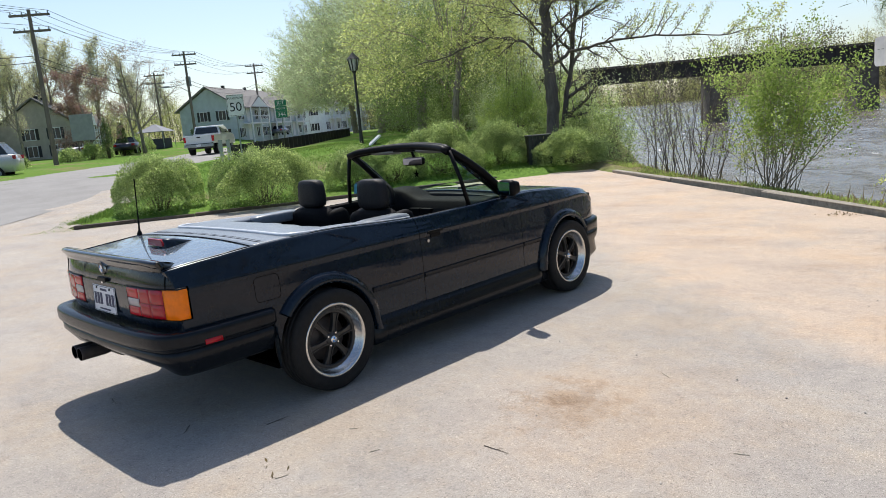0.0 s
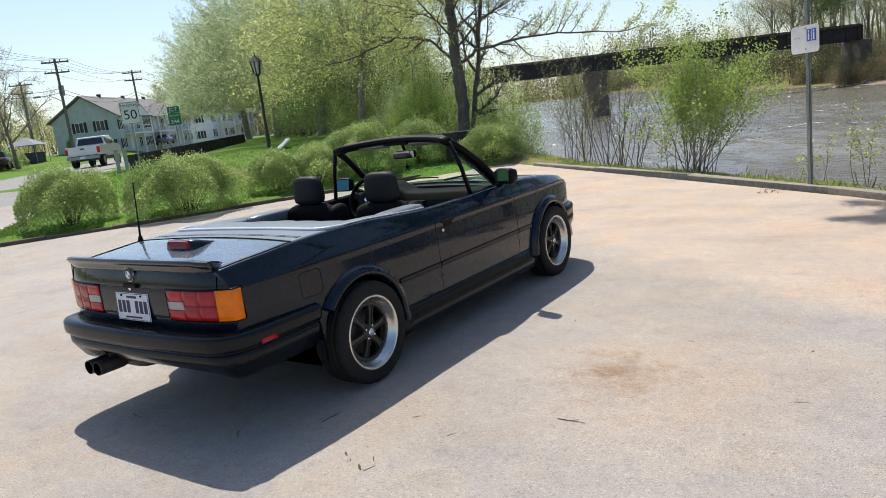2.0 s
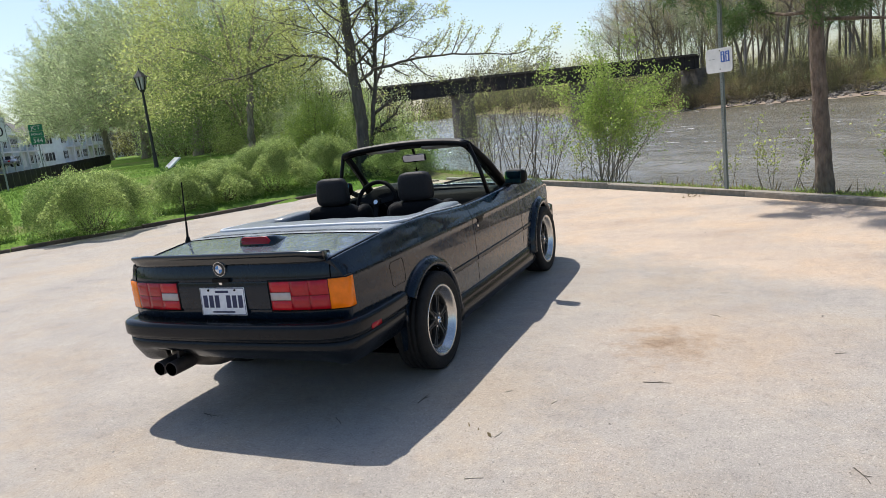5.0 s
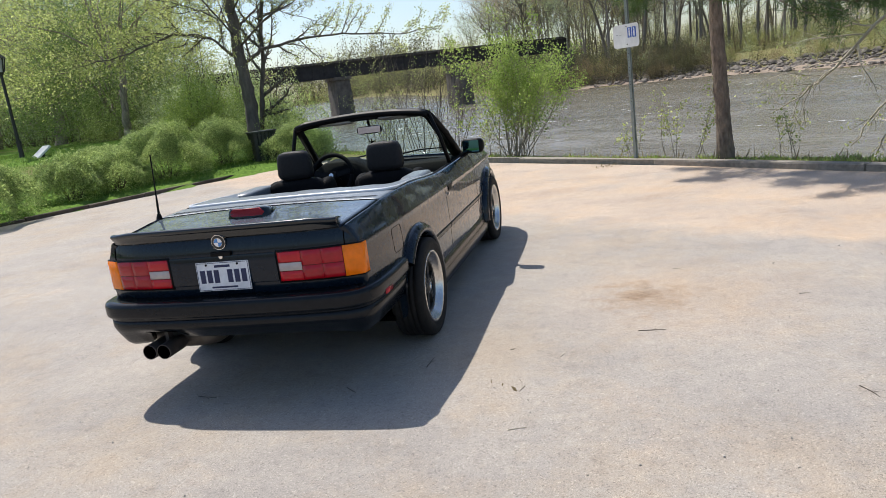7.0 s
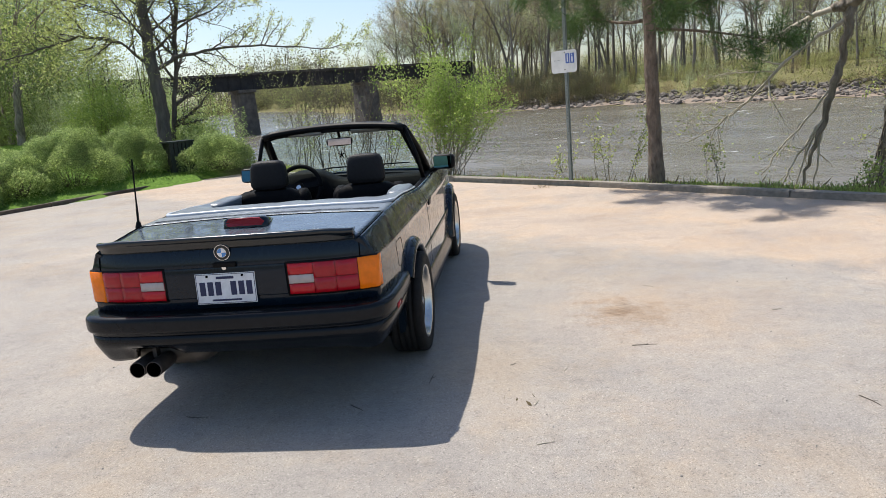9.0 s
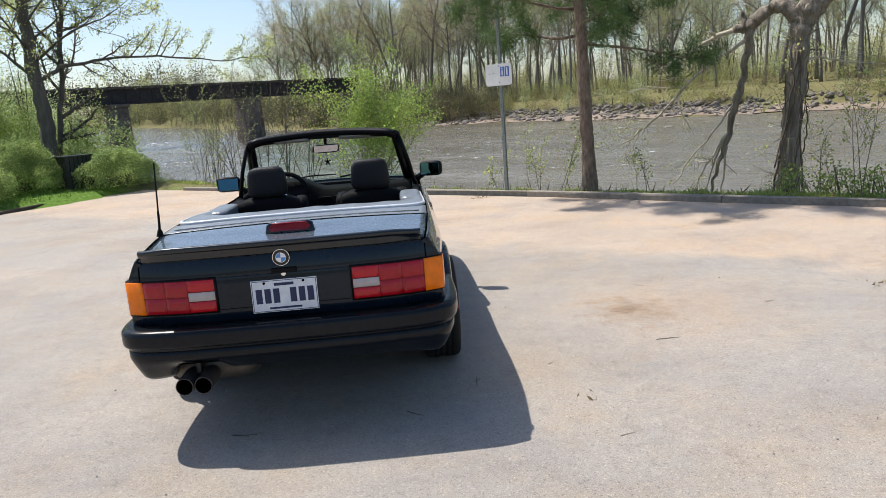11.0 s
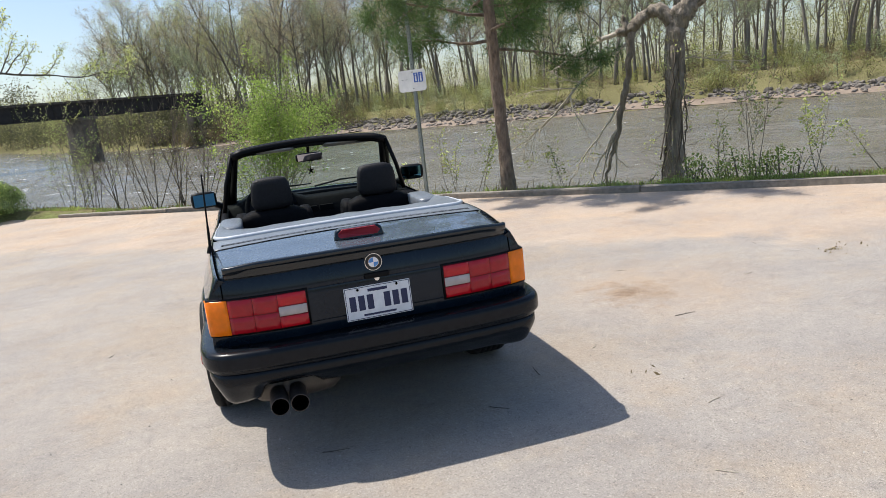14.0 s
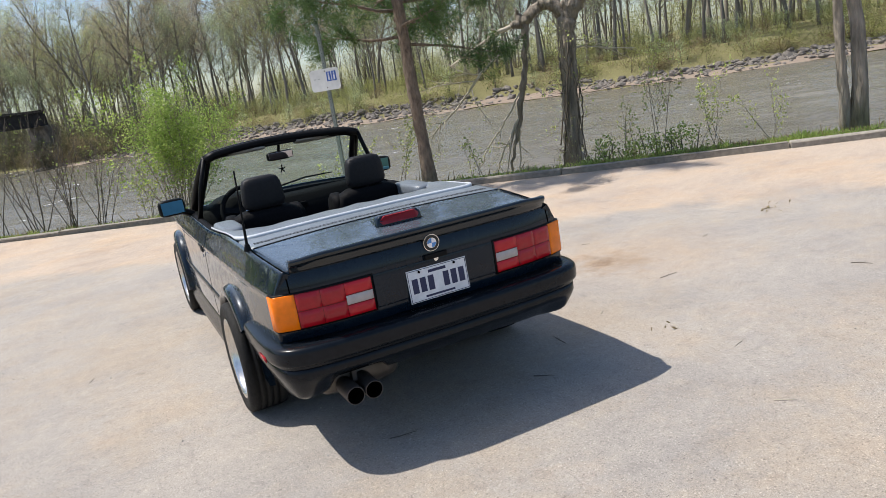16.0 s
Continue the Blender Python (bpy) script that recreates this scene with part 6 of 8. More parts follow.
def broken_tree():
    """An old vine-wrapped trunk that leans over, with a torn limb hanging to the bank."""
    rng = random.Random(31)
    root = thing("broken_tree", "old rough vine-wrapped trunk with a torn limb hanging down", "tree", Matrix.Translation((3.45, 10.67, -0.3)))

    def spot(along, up, deep=0.0):
        return Vector((0.85 * along + 0.53 * deep, -0.53 * along + 0.85 * deep, up))

    def run(*rows):
        return [spot(*r[:-1]) for r in rows], [r[-1] for r in rows]
    trunk = run((0.05, -2.6, 0.30), (0.0, -0.4, 0.20), (0.0, 0.1, 0.165), (0.03, 0.8, 0.145), (0.07, 1.56, 0.142), (0.12, 2.2, 0.15), (0.15, 2.65, 0.18), (0.28, 2.9, 0.20), (0.50, 3.12, 0.165), (0.72, 3.38, 0.155), (0.90, 3.66, 0.16), (1.06, 4.0, 0.155), (1.18, 4.35, 0.145), (1.36, 5.2, 0.12), (1.6, 6.6, 0.08), (1.75, 8.2, 0.04))
    fine = gnarled(rng, trunk, 0.014, 7)
    tubes("trunk", [fine], BARK, root, 26, ridge=0.30)
    arch = run((0.1, 2.78, 0.13), (-0.08, 3.0, 0.125), (-0.25, 3.03, 0.11), (-0.45, 2.92, 0.105), (-0.62, 2.78, 0.10), (-0.78, 2.72, 0.085), (-0.92, 2.70, 0.06))
    stub = run((-0.74, 2.72, 0.07), (-0.78, 2.86, 0.055), (-0.80, 3.02, 0.02))
    snapped = run((-0.85, 2.72, 0.05), (-1.15, 2.64, 0.045), (-1.42, 2.54, 0.04), (-1.85, 2.32, 0.034), (-2.24, 2.12, 0.026))
    hang = run((-0.64, 2.76, 0.075), (-0.70, 2.3, 0.066), (-0.78, 1.85, 0.06), (-0.88, 1.4, 0.056), (-0.98, 1.0, 0.05), (-1.12, 0.5, 0.038), (-1.27, 0.0, 0.025), (-1.34, -0.5, 0.012))
    fork_a = run((-0.98, 1.0, 0.026), (-1.2, 0.62, 0.022), (-1.48, 0.15, 0.016), (-1.62, -0.2, 0.008))
    fork_b = run((-0.88, 1.45, 0.022), (-1.3, 0.9, 0.019), (-1.7, 0.4, 0.015), (-2.0, -0.05, 0.008))
    fork_c = run((-0.93, 1.2, 0.024), (-1.12, 0.7, 0.02), (-1.32, 0.2, 0.015), (-1.42, -0.4, 0.007))
    fork_d = run((-1.05, 0.75, 0.022), (-1.06, 0.35, 0.018), (-1.12, -0.1, 0.014), (-1.1, -0.5, 0.006))
    low = run((-0.72, 2.5, 0.04), (-1.1, 2.28, 0.034), (-1.66, 1.9, 0.028), (-2.12, 1.4, 0.022), (-2.5, 1.05, 0.018), (-2.8, 0.85, 0.014), (-3.35, 0.56, 0.006))
    twig = run((0.1, 2.05, 0.022), (0.45, 2.1, 0.018), (0.78, 2.0, 0.014), (1.4, 1.9, 0.006))
    bough = run((1.14, 4.2, 0.09), (1.5, 4.25, 0.08), (1.91, 4.12, 0.07), (2.2, 3.78, 0.055), (2.5, 3.5, 0.04), (3.1, 3.04, 0.015))
    heavy = [gnarled(rng, l, 0.035, 4) for l in (arch, stub, hang, bough)]
    thin = [gnarled(rng, l, 0.03, 3) for l in (snapped, fork_a, fork_b, low, twig, fork_c, fork_d)]
    tubes("torn_limb", heavy, TORN_BARK, root, 14, ridge=0.25)
    tips = []
    for l, kids in ((thin[0], 4), (thin[1], 4), (thin[2], 5), (thin[3], 12), (thin[4], 6), (thin[5], 4), (thin[6], 3), (heavy[3], 6)):
        lines = [l] if l in thin else []
        branch_out(rng, l, 2, lines, tips, kids, 0.65, 0.36, -0.05, 0.3, 0.18, 0.004)
        tubes("dead_branch", lines, DEADWOOD, root, 6)
    # vines climbing and hanging round the trunk
    vines = []
    for k in range(16):
        turn, phase, z = rng.uniform(-1.6, 1.6), rng.uniform(0, 6.3), rng.uniform(-0.6, 0.2)
        top = rng.uniform(1.2, 2.9)
        pts = []
        for j in range(15):
            f = j / 14
            zz = z + (top - z) * f
            a = phase + turn * f + rng.gauss(0, 0.08)
            r = 0.19 + rng.uniform(-0.005, 0.035) + (0.10 * (1 - f) ** 3)
            c = spot(0.02 + 0.045 * max(0, zz), zz)
            pts.append(c + Vector((math.cos(a) * r, math.sin(a) * r, 0)))
        vines.append((pts, [rng.uniform(0.008, 0.018)] * 15))
    ends = []
    for k in range(120):
        a, z = rng.uniform(0, 6.3), rng.uniform(-0.2, 2.6)
        start = spot(0.02 + 0.045 * max(0, z), z) + Vector((math.cos(a) * 0.18, math.sin(a) * 0.18, 0))
        l = limb(rng, start, (math.cos(a), math.sin(a), rng.uniform(-0.7, 0.7)), rng.uniform(0.2, 0.8), 0.005, 0.0018, 0.35, -0.06, 7)
        vines.append(l)
        ends.extend(l[0][3:])
    tubes("vines", vines, TWIG, root, 5)
    rng.shuffle(ends)
    rng.shuffle(tips)
    leaves("foliage", scatter(rng, ends[:150] + tips[:130], 3, 0.05), 0.055, YELLOW_LEAF, root, seed=7)


broken_tree()


def plain_tree(m, height, r0, seed, leaf_mat, leaf_size, per, depth=3, kids=6, spread_=0.8, shrink=0.5, clear=0.3, label="", lean=(0, 0), name="tree", lift=0.06, away=0.1, bark=BARK, group="", droop=0.0, min_r=0.008):
    """A tree: tapered trunk, limbs and twigs, and a loose crown of single leaves."""
    rng = random.Random(seed)
    root = thing(name, label, "tree", m, group=group)
    trunk = limb(rng, (0, 0, -0.2), (lean[0], lean[1], 1), height, r0, r0 * 0.12, 0.05, 0.03, 10)
    trunk[1][0] *= 1.3
    lines, tips = [], []
    branch_out(rng, trunk, depth, lines, tips, kids + 3, spread_, shrink, lift, clear, 0.13, min_r)
    tubes("trunk", [trunk], bark, root, 10)
    tubes("branchwork", lines, bark, root, 5)
    if per:
        leaves("crown", scatter(rng, tips, per, away), leaf_size, leaf_mat, root, seed=seed, aspect=0.55, droop=droop)
    return root


def big_tree():
    """The wide bare tree with two long level limbs at the corner of the lot."""
    rng = random.Random(57)
    base = Vector((-13.95, 20.3, 0.2))
    root = thing("maple_tree", "large grey-trunked tree with long level limbs and sparse new leaves", "tree", Matrix.Translation(base))
    trunk = ([Vector((0, 0, -0.5)), Vector((0.0, 0, 1.2)), Vector((-0.06, 0.0, 2.6)), Vector((-0.12, 0.05, 4.0)), Vector((-0.12, 0.1, 5.6)), Vector((-0.25, 0.0, 7.4)), Vector((-0.3, 0.0, 9.5))], [0.27, 0.20, 0.18, 0.165, 0.13, 0.10, 0.04])
    second = ([Vector((-0.1, 0.3, -0.4)), Vector((0.2, 0.7, 2.0)), Vector((0.5, 0.9, 4.2)), Vector((0.8, 0.9, 6.6)), Vector((1.1, 1.0, 8.8))], [0.12, 0.1, 0.085, 0.06, 0.02])
    # The camera sees this tree from the south-east: these limbs spread along the river.
    right = ([Vector((-0.08, 0, 2.75)), Vector((0.6, 0.3, 3.2)), Vector((1.9, 1.0, 3.45)), Vector((3.3, 1.6, 3.4)), Vector((4.9, 2.2, 3.2)), Vector((6.2, 2.7, 3.3))], [0.07, 0.054, 0.042, 0.03, 0.02, 0.008])
    left = ([Vector((-0.1, 0, 2.9)), Vector((-0.75, -0.4, 3.75)), Vector((-1.8, -0.9, 4.0)), Vector((-3.0, -1.5, 3.55)), Vector((-4.6, -2.2, 3.3))], [0.066, 0.05, 0.04, 0.027, 0.008])
    trunk, second, right, left = (gnarled(rng, line, 0.06) for line in (trunk, second, right, left))
    lines, tips = [second, right, left], []
    for k in range(28):
        a, z = k * 2.4, 3.3 + 0.21 * k
        line = limb(rng, (-0.15, 0.05, z), (math.cos(a), math.sin(a), 0.55), 4.0 - 0.1 * k, 0.042 - 0.0011 * k, 0.007, 0.1, 0.03, 7)
        lines.append(line)
        branch_out(rng, line, 3, lines, tips, 7, 0.75, 0.46, 0.06, 0.2, 0.15, 0.006)
    for line in (right, left, second):
        branch_out(rng, line, 2, lines, tips, 22, 0.8, 0.20, 0.06, 0.12, 0.16, 0.0045)
    tubes("trunk", [trunk], MAPLE_BARK, root, 18, ridge=0.22)
    tubes("branchwork", lines, MAPLE_BARK, root, 4)
    rng.shuffle(tips)
    leaves("crown", scatter(rng, tips[: 16000], 3, 0.07), 0.065, YELLOW_LEAF, root, seed=9)


big_tree()


def place(u, v, dz=0.0, turn=0.0, size=1.0):
    p = at(u, v, land(u, v) + dz)
    return Matrix.LocRotScale(p, Euler((0, 0, radians(turn))), (size, size, size))


def dome_tree(m, radius, height, clear, sprays, per, leaf, mat, label, seed, reach=1.3, trunk_r=0.25, rise=0.5, sag=0.12, name="willow_tree", away=0.09, limbs=12):
    """A broad tree whose crown is a ragged dome of leafy sprays, open underneath."""
    rng = random.Random(seed)
    root = thing(name, label, "tree", m)
    fork = clear + 0.15 * height
    tubes("trunk", [gnarled(rng, limb(rng, (0, 0, -0.3), (0.05, 0.05, 1), fork + 0.3, trunk_r, trunk_r * 0.7, 0.04, 0.02, 6), 0.05)], BARK, root, 10)
    lines, spots = [], []
    for i in range(sprays):
        a, e = rng.uniform(0, 2 * math.pi), math.asin(rng.uniform(-0.05, 1.0))
        r = rng.uniform(0.35, 1.0) ** 0.45 * (1 + 0.28 * noise.noise(Vector((math.cos(a) * 1.6 + seed, math.sin(a) * 1.6, e * 2.2))))
        p = Vector((radius * math.cos(e) * math.cos(a) * r, radius * math.cos(e) * math.sin(a) * r, clear + (height - clear) * max(-0.1, math.sin(e)) * r))
        d = Vector((math.cos(a) * (0.7 + rng.gauss(0, 0.4)), math.sin(a) * (0.7 + rng.gauss(0, 0.4)), rise + rng.gauss(0, 0.45))).normalized()
        n, size = 6, reach * rng.uniform(0.6, 1.4)
        pts = [p]
        for k in range(n):
            d = (d + Vector((rng.gauss(0, 0.1), rng.gauss(0, 0.1), -sag + rng.gauss(0, 0.06)))).normalized()
            pts.append(pts[-1] + d * size / n)
        lines.append((pts, [0.010 - 0.0012 * k for k in range(n + 1)]))
        if i % limbs == 0:
            start = Vector((p.x * 0.12, p.y * 0.12, fork * rng.uniform(0.75, 1.0)))
            mid = start.lerp(p, 0.5) + Vector((rng.gauss(0, 0.3), rng.gauss(0, 0.3), 0.12 * height * rng.random()))
            lines.append(([start, start.lerp(mid, 0.5) + Vector((0, 0, 0.2)), mid, mid.lerp(p, 0.5) + Vector((0, 0, 0.15)), p], [0.04, 0.032, 0.025, 0.018, 0.010]))
        for k in range(per):
            t = rng.random() * n
            j = min(n - 1, int(t))
            spots.append(pts[j].lerp(pts[j + 1], t - j) + Vector((rng.gauss(0, away), rng.gauss(0, away), rng.gauss(0, away))))
    tubes("branchwork", lines, BARK, root, 4)
    leaves("crown", spots, leaf, mat, root, seed=seed, aspect=0.42)
    return root


# the green mass along the near bank beyond the lot
willow = dome_tree(place(47, 4.6), 7.4, 9.8, 2.9, 2100, 84, 0.115, WILLOW_LEAF, "broad pale green willow spreading over the near bank", 302, 1.8, 0.36, rise=0.9, sag=0.05, away=0.08)
copy_thing(willow, place(60, 2.5, 0, 20, 1.0))
copy_thing(willow, place(73, 0.5, 0, 220, 0.9))
dome_tree(place(31, 4.6), 4.2, 9.4, 2.2, 700, 62, 0.10, YELLOW_LEAF, "loose tree with bright yellow-green spring leaves", 301, 1.2, 0.16, name="tree", away=0.2, limbs=45)
dome_tree(place(37, 5.6), 4.0, 6.6, 0.6, 800, 70, 0.10, SHADED_GREEN, "dense young tree leafing down to the ground, darkened for canopy shade", 303, 1.2, 0.14, name="tree", away=0.2, limbs=60)
for k, (u, v, w, h) in enumerate([(24.5, 8.0, 3.4, 1.9), (27.5, 6.6, 3.4, 1.7), (31, 7.4, 4.2, 2.0), (36, 6.5, 5.0, 2.2), (42, 7.5, 5.5, 2.6), (21.3, 8.6, 1.5, 0.7)]):
    shrub(place(u, v, -0.3), w, h, int(15000 * w / 3), 320 + k, 0.065, "loose fresh green undergrowth on the near bank", (SHRUB_LEAF, FRESH_LEAF, WILLOW_LEAF)[k % 3], 0.9)

right_tree = plain_tree(Matrix.Translation((4.75, 5.45, 0.0)), 8.0, 0.115, 330, YELLOW_LEAF, 0.08, 1, 3, 6, 0.8, 0.5, 0.35, "grey-barked tree at the kerb with hanging twigs", away=0.08)
rng = random.Random(44)
stem = limb(rng, (-0.13, 0.10, -0.1), (-0.012, 0.01, 1), 6.5, 0.075, 0.04, 0.012, 0.0, 9)
tubes("second_stem", [gnarled(rng, stem, 0.012)], BARK, right_tree, 10)
twigs, ends = [], []
for k in range(60):
    start = Vector((rng.uniform(-1.6, 0.2), rng.uniform(-0.3, 1.0), rng.uniform(2.6, 4.2)))
    line = limb(rng, start, (rng.gauss(-0.3, 0.5), rng.gauss(0.1, 0.4), -0.8), rng.uniform(0.5, 1.5), 0.007, 0.002, 0.25, -0.02, 7)
    twigs.append(line)
    branch_out(rng, line, 1, twigs, ends, 4, 0.7, 0.4, -0.08, 0.3, 0.2, 0.002)
for k in range(5):
    a = Vector((-0.1, 0.1, 3.6 + 0.25 * k))
    twigs.append(limb(rng, a, (-1, 0.25 * rng.random(), 0.15), 1.9, 0.03, 0.006, 0.1, -0.03, 8))
tubes("twig_tangle", twigs, TWIG, right_tree, 4)

# ---- far bank, bridge, street ----
def boulder(seed, material):
    rng = random.Random(seed)
    bm = bmesh.new()
    bmesh.ops.create_icosphere(bm, subdivisions=2, radius=0.5)
    for vert in bm.verts:
        k = 1 + 0.42 * noise.noise(vert.co * 1.9 + Vector((seed * 7.1, 0, 0)))
        vert.co = Vector((vert.co.x * 1.25 * k, vert.co.y * k, vert.co.z * 0.72 * k))
    me = bpy.data.meshes.new("rock")
    bm.to_mesh(me)
    bm.free()
    me.materials.append(material)
    return me


def riprap():
    rng = random.Random(50)
    root = thing("riprap", "bank of loose grey boulders along the far shore", "rocks", kind="structure")
    kinds = [boulder(s, ROCK) for s in range(5)]
    verts, faces = [], []
    for i in range(3000):
        u = rng.uniform(-45, 97)
        if 8 < u < 21 and rng.random() < 0.8:
            continue
        t = rng.random()
        v = far_shore(u) + (0.9 + (2.9 - 1.4 * smooth(14, 0, u)) * t if i % 7 else -1.6 + 2.4 * t) + 1.2 * noise.noise(Vector((u * 0.15, 0, 7)))
        s = rng.uniform(0.24, 0.62 - 0.14 * smooth(14, 0, u)) * (1.8 if rng.random() < 0.1 else 1)
        m = Matrix.LocRotScale(at(u, v, max(land(u, v), WATER_Z) + 0.16 * s), Euler((rng.uniform(-0.5, 0.5), rng.uniform(-0.5, 0.5), rng.uniform(0, 6.3))), (s, s, s))
        if i < 300:
            ob = new("rock", kinds[i % 5])
            ob.parent = root
            ob.matrix_basis = m
        else:
            me, start = kinds[i % 5], len(verts)
            verts += [m @ q.co for q in me.vertices]
            faces += [tuple(start + j for j in f.vertices) for f in me.polygons]
    tagged(raw("rock_rubble", verts, faces, ROCK, root, flat=True), kind="stuff")


riprap()
sheet("shore", spaced((-70, 100, 2)), [-1.8, -0.9, -0.1, 0.7, 1.5], lambda u, w: 0, SAND, "pale sand and gravel strip at the far waterline", "shore")
shore = bpy.data.objects["shore"]
for i, vert in enumerate(shore.data.vertices):
    u = -70 + 2 * (i // 5)
    w = [-1.8, -0.9, -0.1, 0.7, 1.5][i % 5] + 1.8 * noise.noise(Vector((u * 0.2, i % 5, 3)))
    p = at(u, far_shore(u) + w)
    p.z = max(land(u, far_shore(u) + w), WATER_Z - 0.1 + 0.05 * (i % 5)) + 0.06 + 0.1 * noise.noise(Vector((u * 0.4, w, 0)))
    vert.co = p


def far_forest():
    rng = random.Random(90)
    kinds = []
    for k, (h, r, mat, per, cl) in enumerate([(17, 0.2, FOREST_LEAF, 3, 0.35), (20, 0.24, BUD, 6, 0.4), (15, 0.17, WILLOW_LEAF, 4, 0.3), (21, 0.26, YELLOW_LEAF, 2, 0.42), (18, 0.2, BUD, 5, 0.35), (16, 0.16, FOREST_LEAF, 2, 0.3)]):
        kinds.append(plain_tree(place(-40 + 9 * k, far_shore(-40 + 9 * k) + 22), h, r, 400 + k, mat, 0.13, per + 3, 2, 12, 0.72, 0.40, cl, "tall slender tree of the far bank just coming into leaf", name="forest_tree", away=0.4, group="far bank trees", lift=0.09, min_r=0.012, bark=FOREST_BARK))
    for i in range(288):
        u = rng.uniform(-80, 170)
        v = far_shore(u) + 8.5 + 75 * rng.random() ** 1.4
        copy_thing(kinds[rng.randrange(6)], place(u, v, 0, rng.uniform(0, 360), rng.uniform(0.8, 1.2) * (1 + 0.3 * smooth(25, 70, u))))


def thicket(name, label, material, rng, clumps, per, leaf, where, wide, tall, seed):
    """Brush as one mesh: many loose clumps of leaves with ragged tops, on thin stems."""
    spots, lines = [], []
    for i in range(clumps):
        u, v = where(rng)
        h = tall * rng.uniform(0.45, 1.15)
        w = wide * rng.uniform(0.5, 1.2)
        base = at(u, v, land(u, v) - 0.1)
        for k in range(3):
            tip = base + Vector((rng.gauss(0, w * 0.5), rng.gauss(0, w * 0.5), h * rng.uniform(0.7, 1.15)))
            lines.append(([base, base.lerp(tip, 0.6) + Vector((0, 0, h * 0.08)), tip], [0.012 * h ** 0.7, 0.008 * h ** 0.7, 0.004 * h ** 0.7]))
        for k in range(per):
            t = rng.random() ** 0.7
            s = w * (1 - 0.55 * t)
            spots.append(base + Vector((rng.gauss(0, s * 0.6), rng.gauss(0, s * 0.6), h * (0.05 + 0.95 * t) + rng.gauss(0, 0.08 * h))))
    ob = leaves(name, spots, leaf, material, None, seed=seed, aspect=0.6)
    tagged(ob, label, "brush", kind="stuff")
    tagged(tubes(name + "_stems", lines, TWIG, None, 4), "thin grey stems of the brush", "brush", kind="stuff")


def woods():
    rng = random.Random(91)
    # brush under and between the far trees
    for k, (mat, n, lab) in enumerate(((BRUSH, 560, "muted olive brush under the far trees"), (DRY, 260, "dry straw-brown brush under the far trees"), (WILLOW_LEAF, 150, "grey-green willow scrub on the far bank"))):
        def where(r):
            u = r.uniform(-75, 125)
            return u, far_shore(u) + 2.9 + 46 * r.random() ** 2.3
        thicket("far_brush", lab, mat, rng, n, 330, 0.135, where, 2.0, (2.5, 1.6, 3.6)[k], 40 + k)
    # scrub round the bridge's landing
    def landing(r):
        u = r.uniform(65, 128)
        return u, far_shore(u) + r.uniform(0.4, 9) - (1.5 if 88 < u < 106 else 0)
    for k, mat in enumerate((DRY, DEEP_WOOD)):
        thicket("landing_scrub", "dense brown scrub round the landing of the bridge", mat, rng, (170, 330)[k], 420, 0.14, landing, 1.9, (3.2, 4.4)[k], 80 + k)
    # the wood goes on behind
    for k, (mat, lab) in enumerate(((BUD_GREEN, "pale grey-green depth of the far wood"), (FOREST_LEAF, "olive depth of the far wood"))):
        def where(r):
            u = r.uniform(-110, 190)
            return u, far_shore(u) + 45 + 55 * r.random()
        thicket("wood_depth", lab, mat, rng, 230, 420, 0.30, where, 4.5, (13.0, 8.0)[k], 50 + k)
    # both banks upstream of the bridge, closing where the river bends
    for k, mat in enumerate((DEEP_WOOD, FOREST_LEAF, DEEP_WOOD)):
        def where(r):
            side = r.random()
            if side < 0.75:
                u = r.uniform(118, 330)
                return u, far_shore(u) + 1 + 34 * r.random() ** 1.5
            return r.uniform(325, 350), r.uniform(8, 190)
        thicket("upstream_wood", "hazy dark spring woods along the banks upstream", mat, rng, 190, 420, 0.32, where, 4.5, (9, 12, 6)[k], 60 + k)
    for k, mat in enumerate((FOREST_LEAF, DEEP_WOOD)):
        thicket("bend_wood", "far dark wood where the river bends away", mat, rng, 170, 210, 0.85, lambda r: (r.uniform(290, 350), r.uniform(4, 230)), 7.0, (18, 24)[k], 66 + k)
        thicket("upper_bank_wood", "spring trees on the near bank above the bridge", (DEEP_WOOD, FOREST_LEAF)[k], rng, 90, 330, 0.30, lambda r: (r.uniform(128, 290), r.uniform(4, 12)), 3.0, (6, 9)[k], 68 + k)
    # undergrowth beneath the willows
    for k, mat in enumerate((SHRUB_LEAF, WILLOW_LEAF, FRESH_LEAF)):
        thicket("willow_undergrowth", "green undergrowth beneath the willows on the near bank", mat, rng, 70, 420, 0.11, lambda r: (r.uniform(50, 84), r.uniform(3.5, 13)), 1.7, 3.4, 90 + k)
        thicket("bank_undergrowth", "loose bright green saplings and scrub on the near bank", mat, rng, 46, 620, 0.07, lambda r: (r.uniform(27, 50), r.uniform(6.2, 12.5)), 1.1, (2.6, 3.4, 2.2)[k], 97 + k)
    thicket("kerb_weed_clumps", "leafy green weeds growing behind the kerb by the old trunk", BANK_GRASS, rng, 16, 120, 0.045, lambda r: (r.uniform(1.9, 4.4), r.uniform(6.7, 7.5)), 0.28, 0.55, 105)
    thicket("bank_weed_clumps", "low leafy weeds on the bank beside the bin", SHRUB_LEAF, rng, 46, 260, 0.05, lambda r: (r.uniform(17.8, 25.5), r.uniform(6.6, 9.5)), 0.5, 0.75, 104)
    thicket("garden_hedge", "tall pale green hedge and trees behind the gardens", FOREST_LEAF, rng, 60, 420, 0.25, lambda r: (r.uniform(112, 150), r.uniform(-58, -27)), 2.6, 7.5, 95)
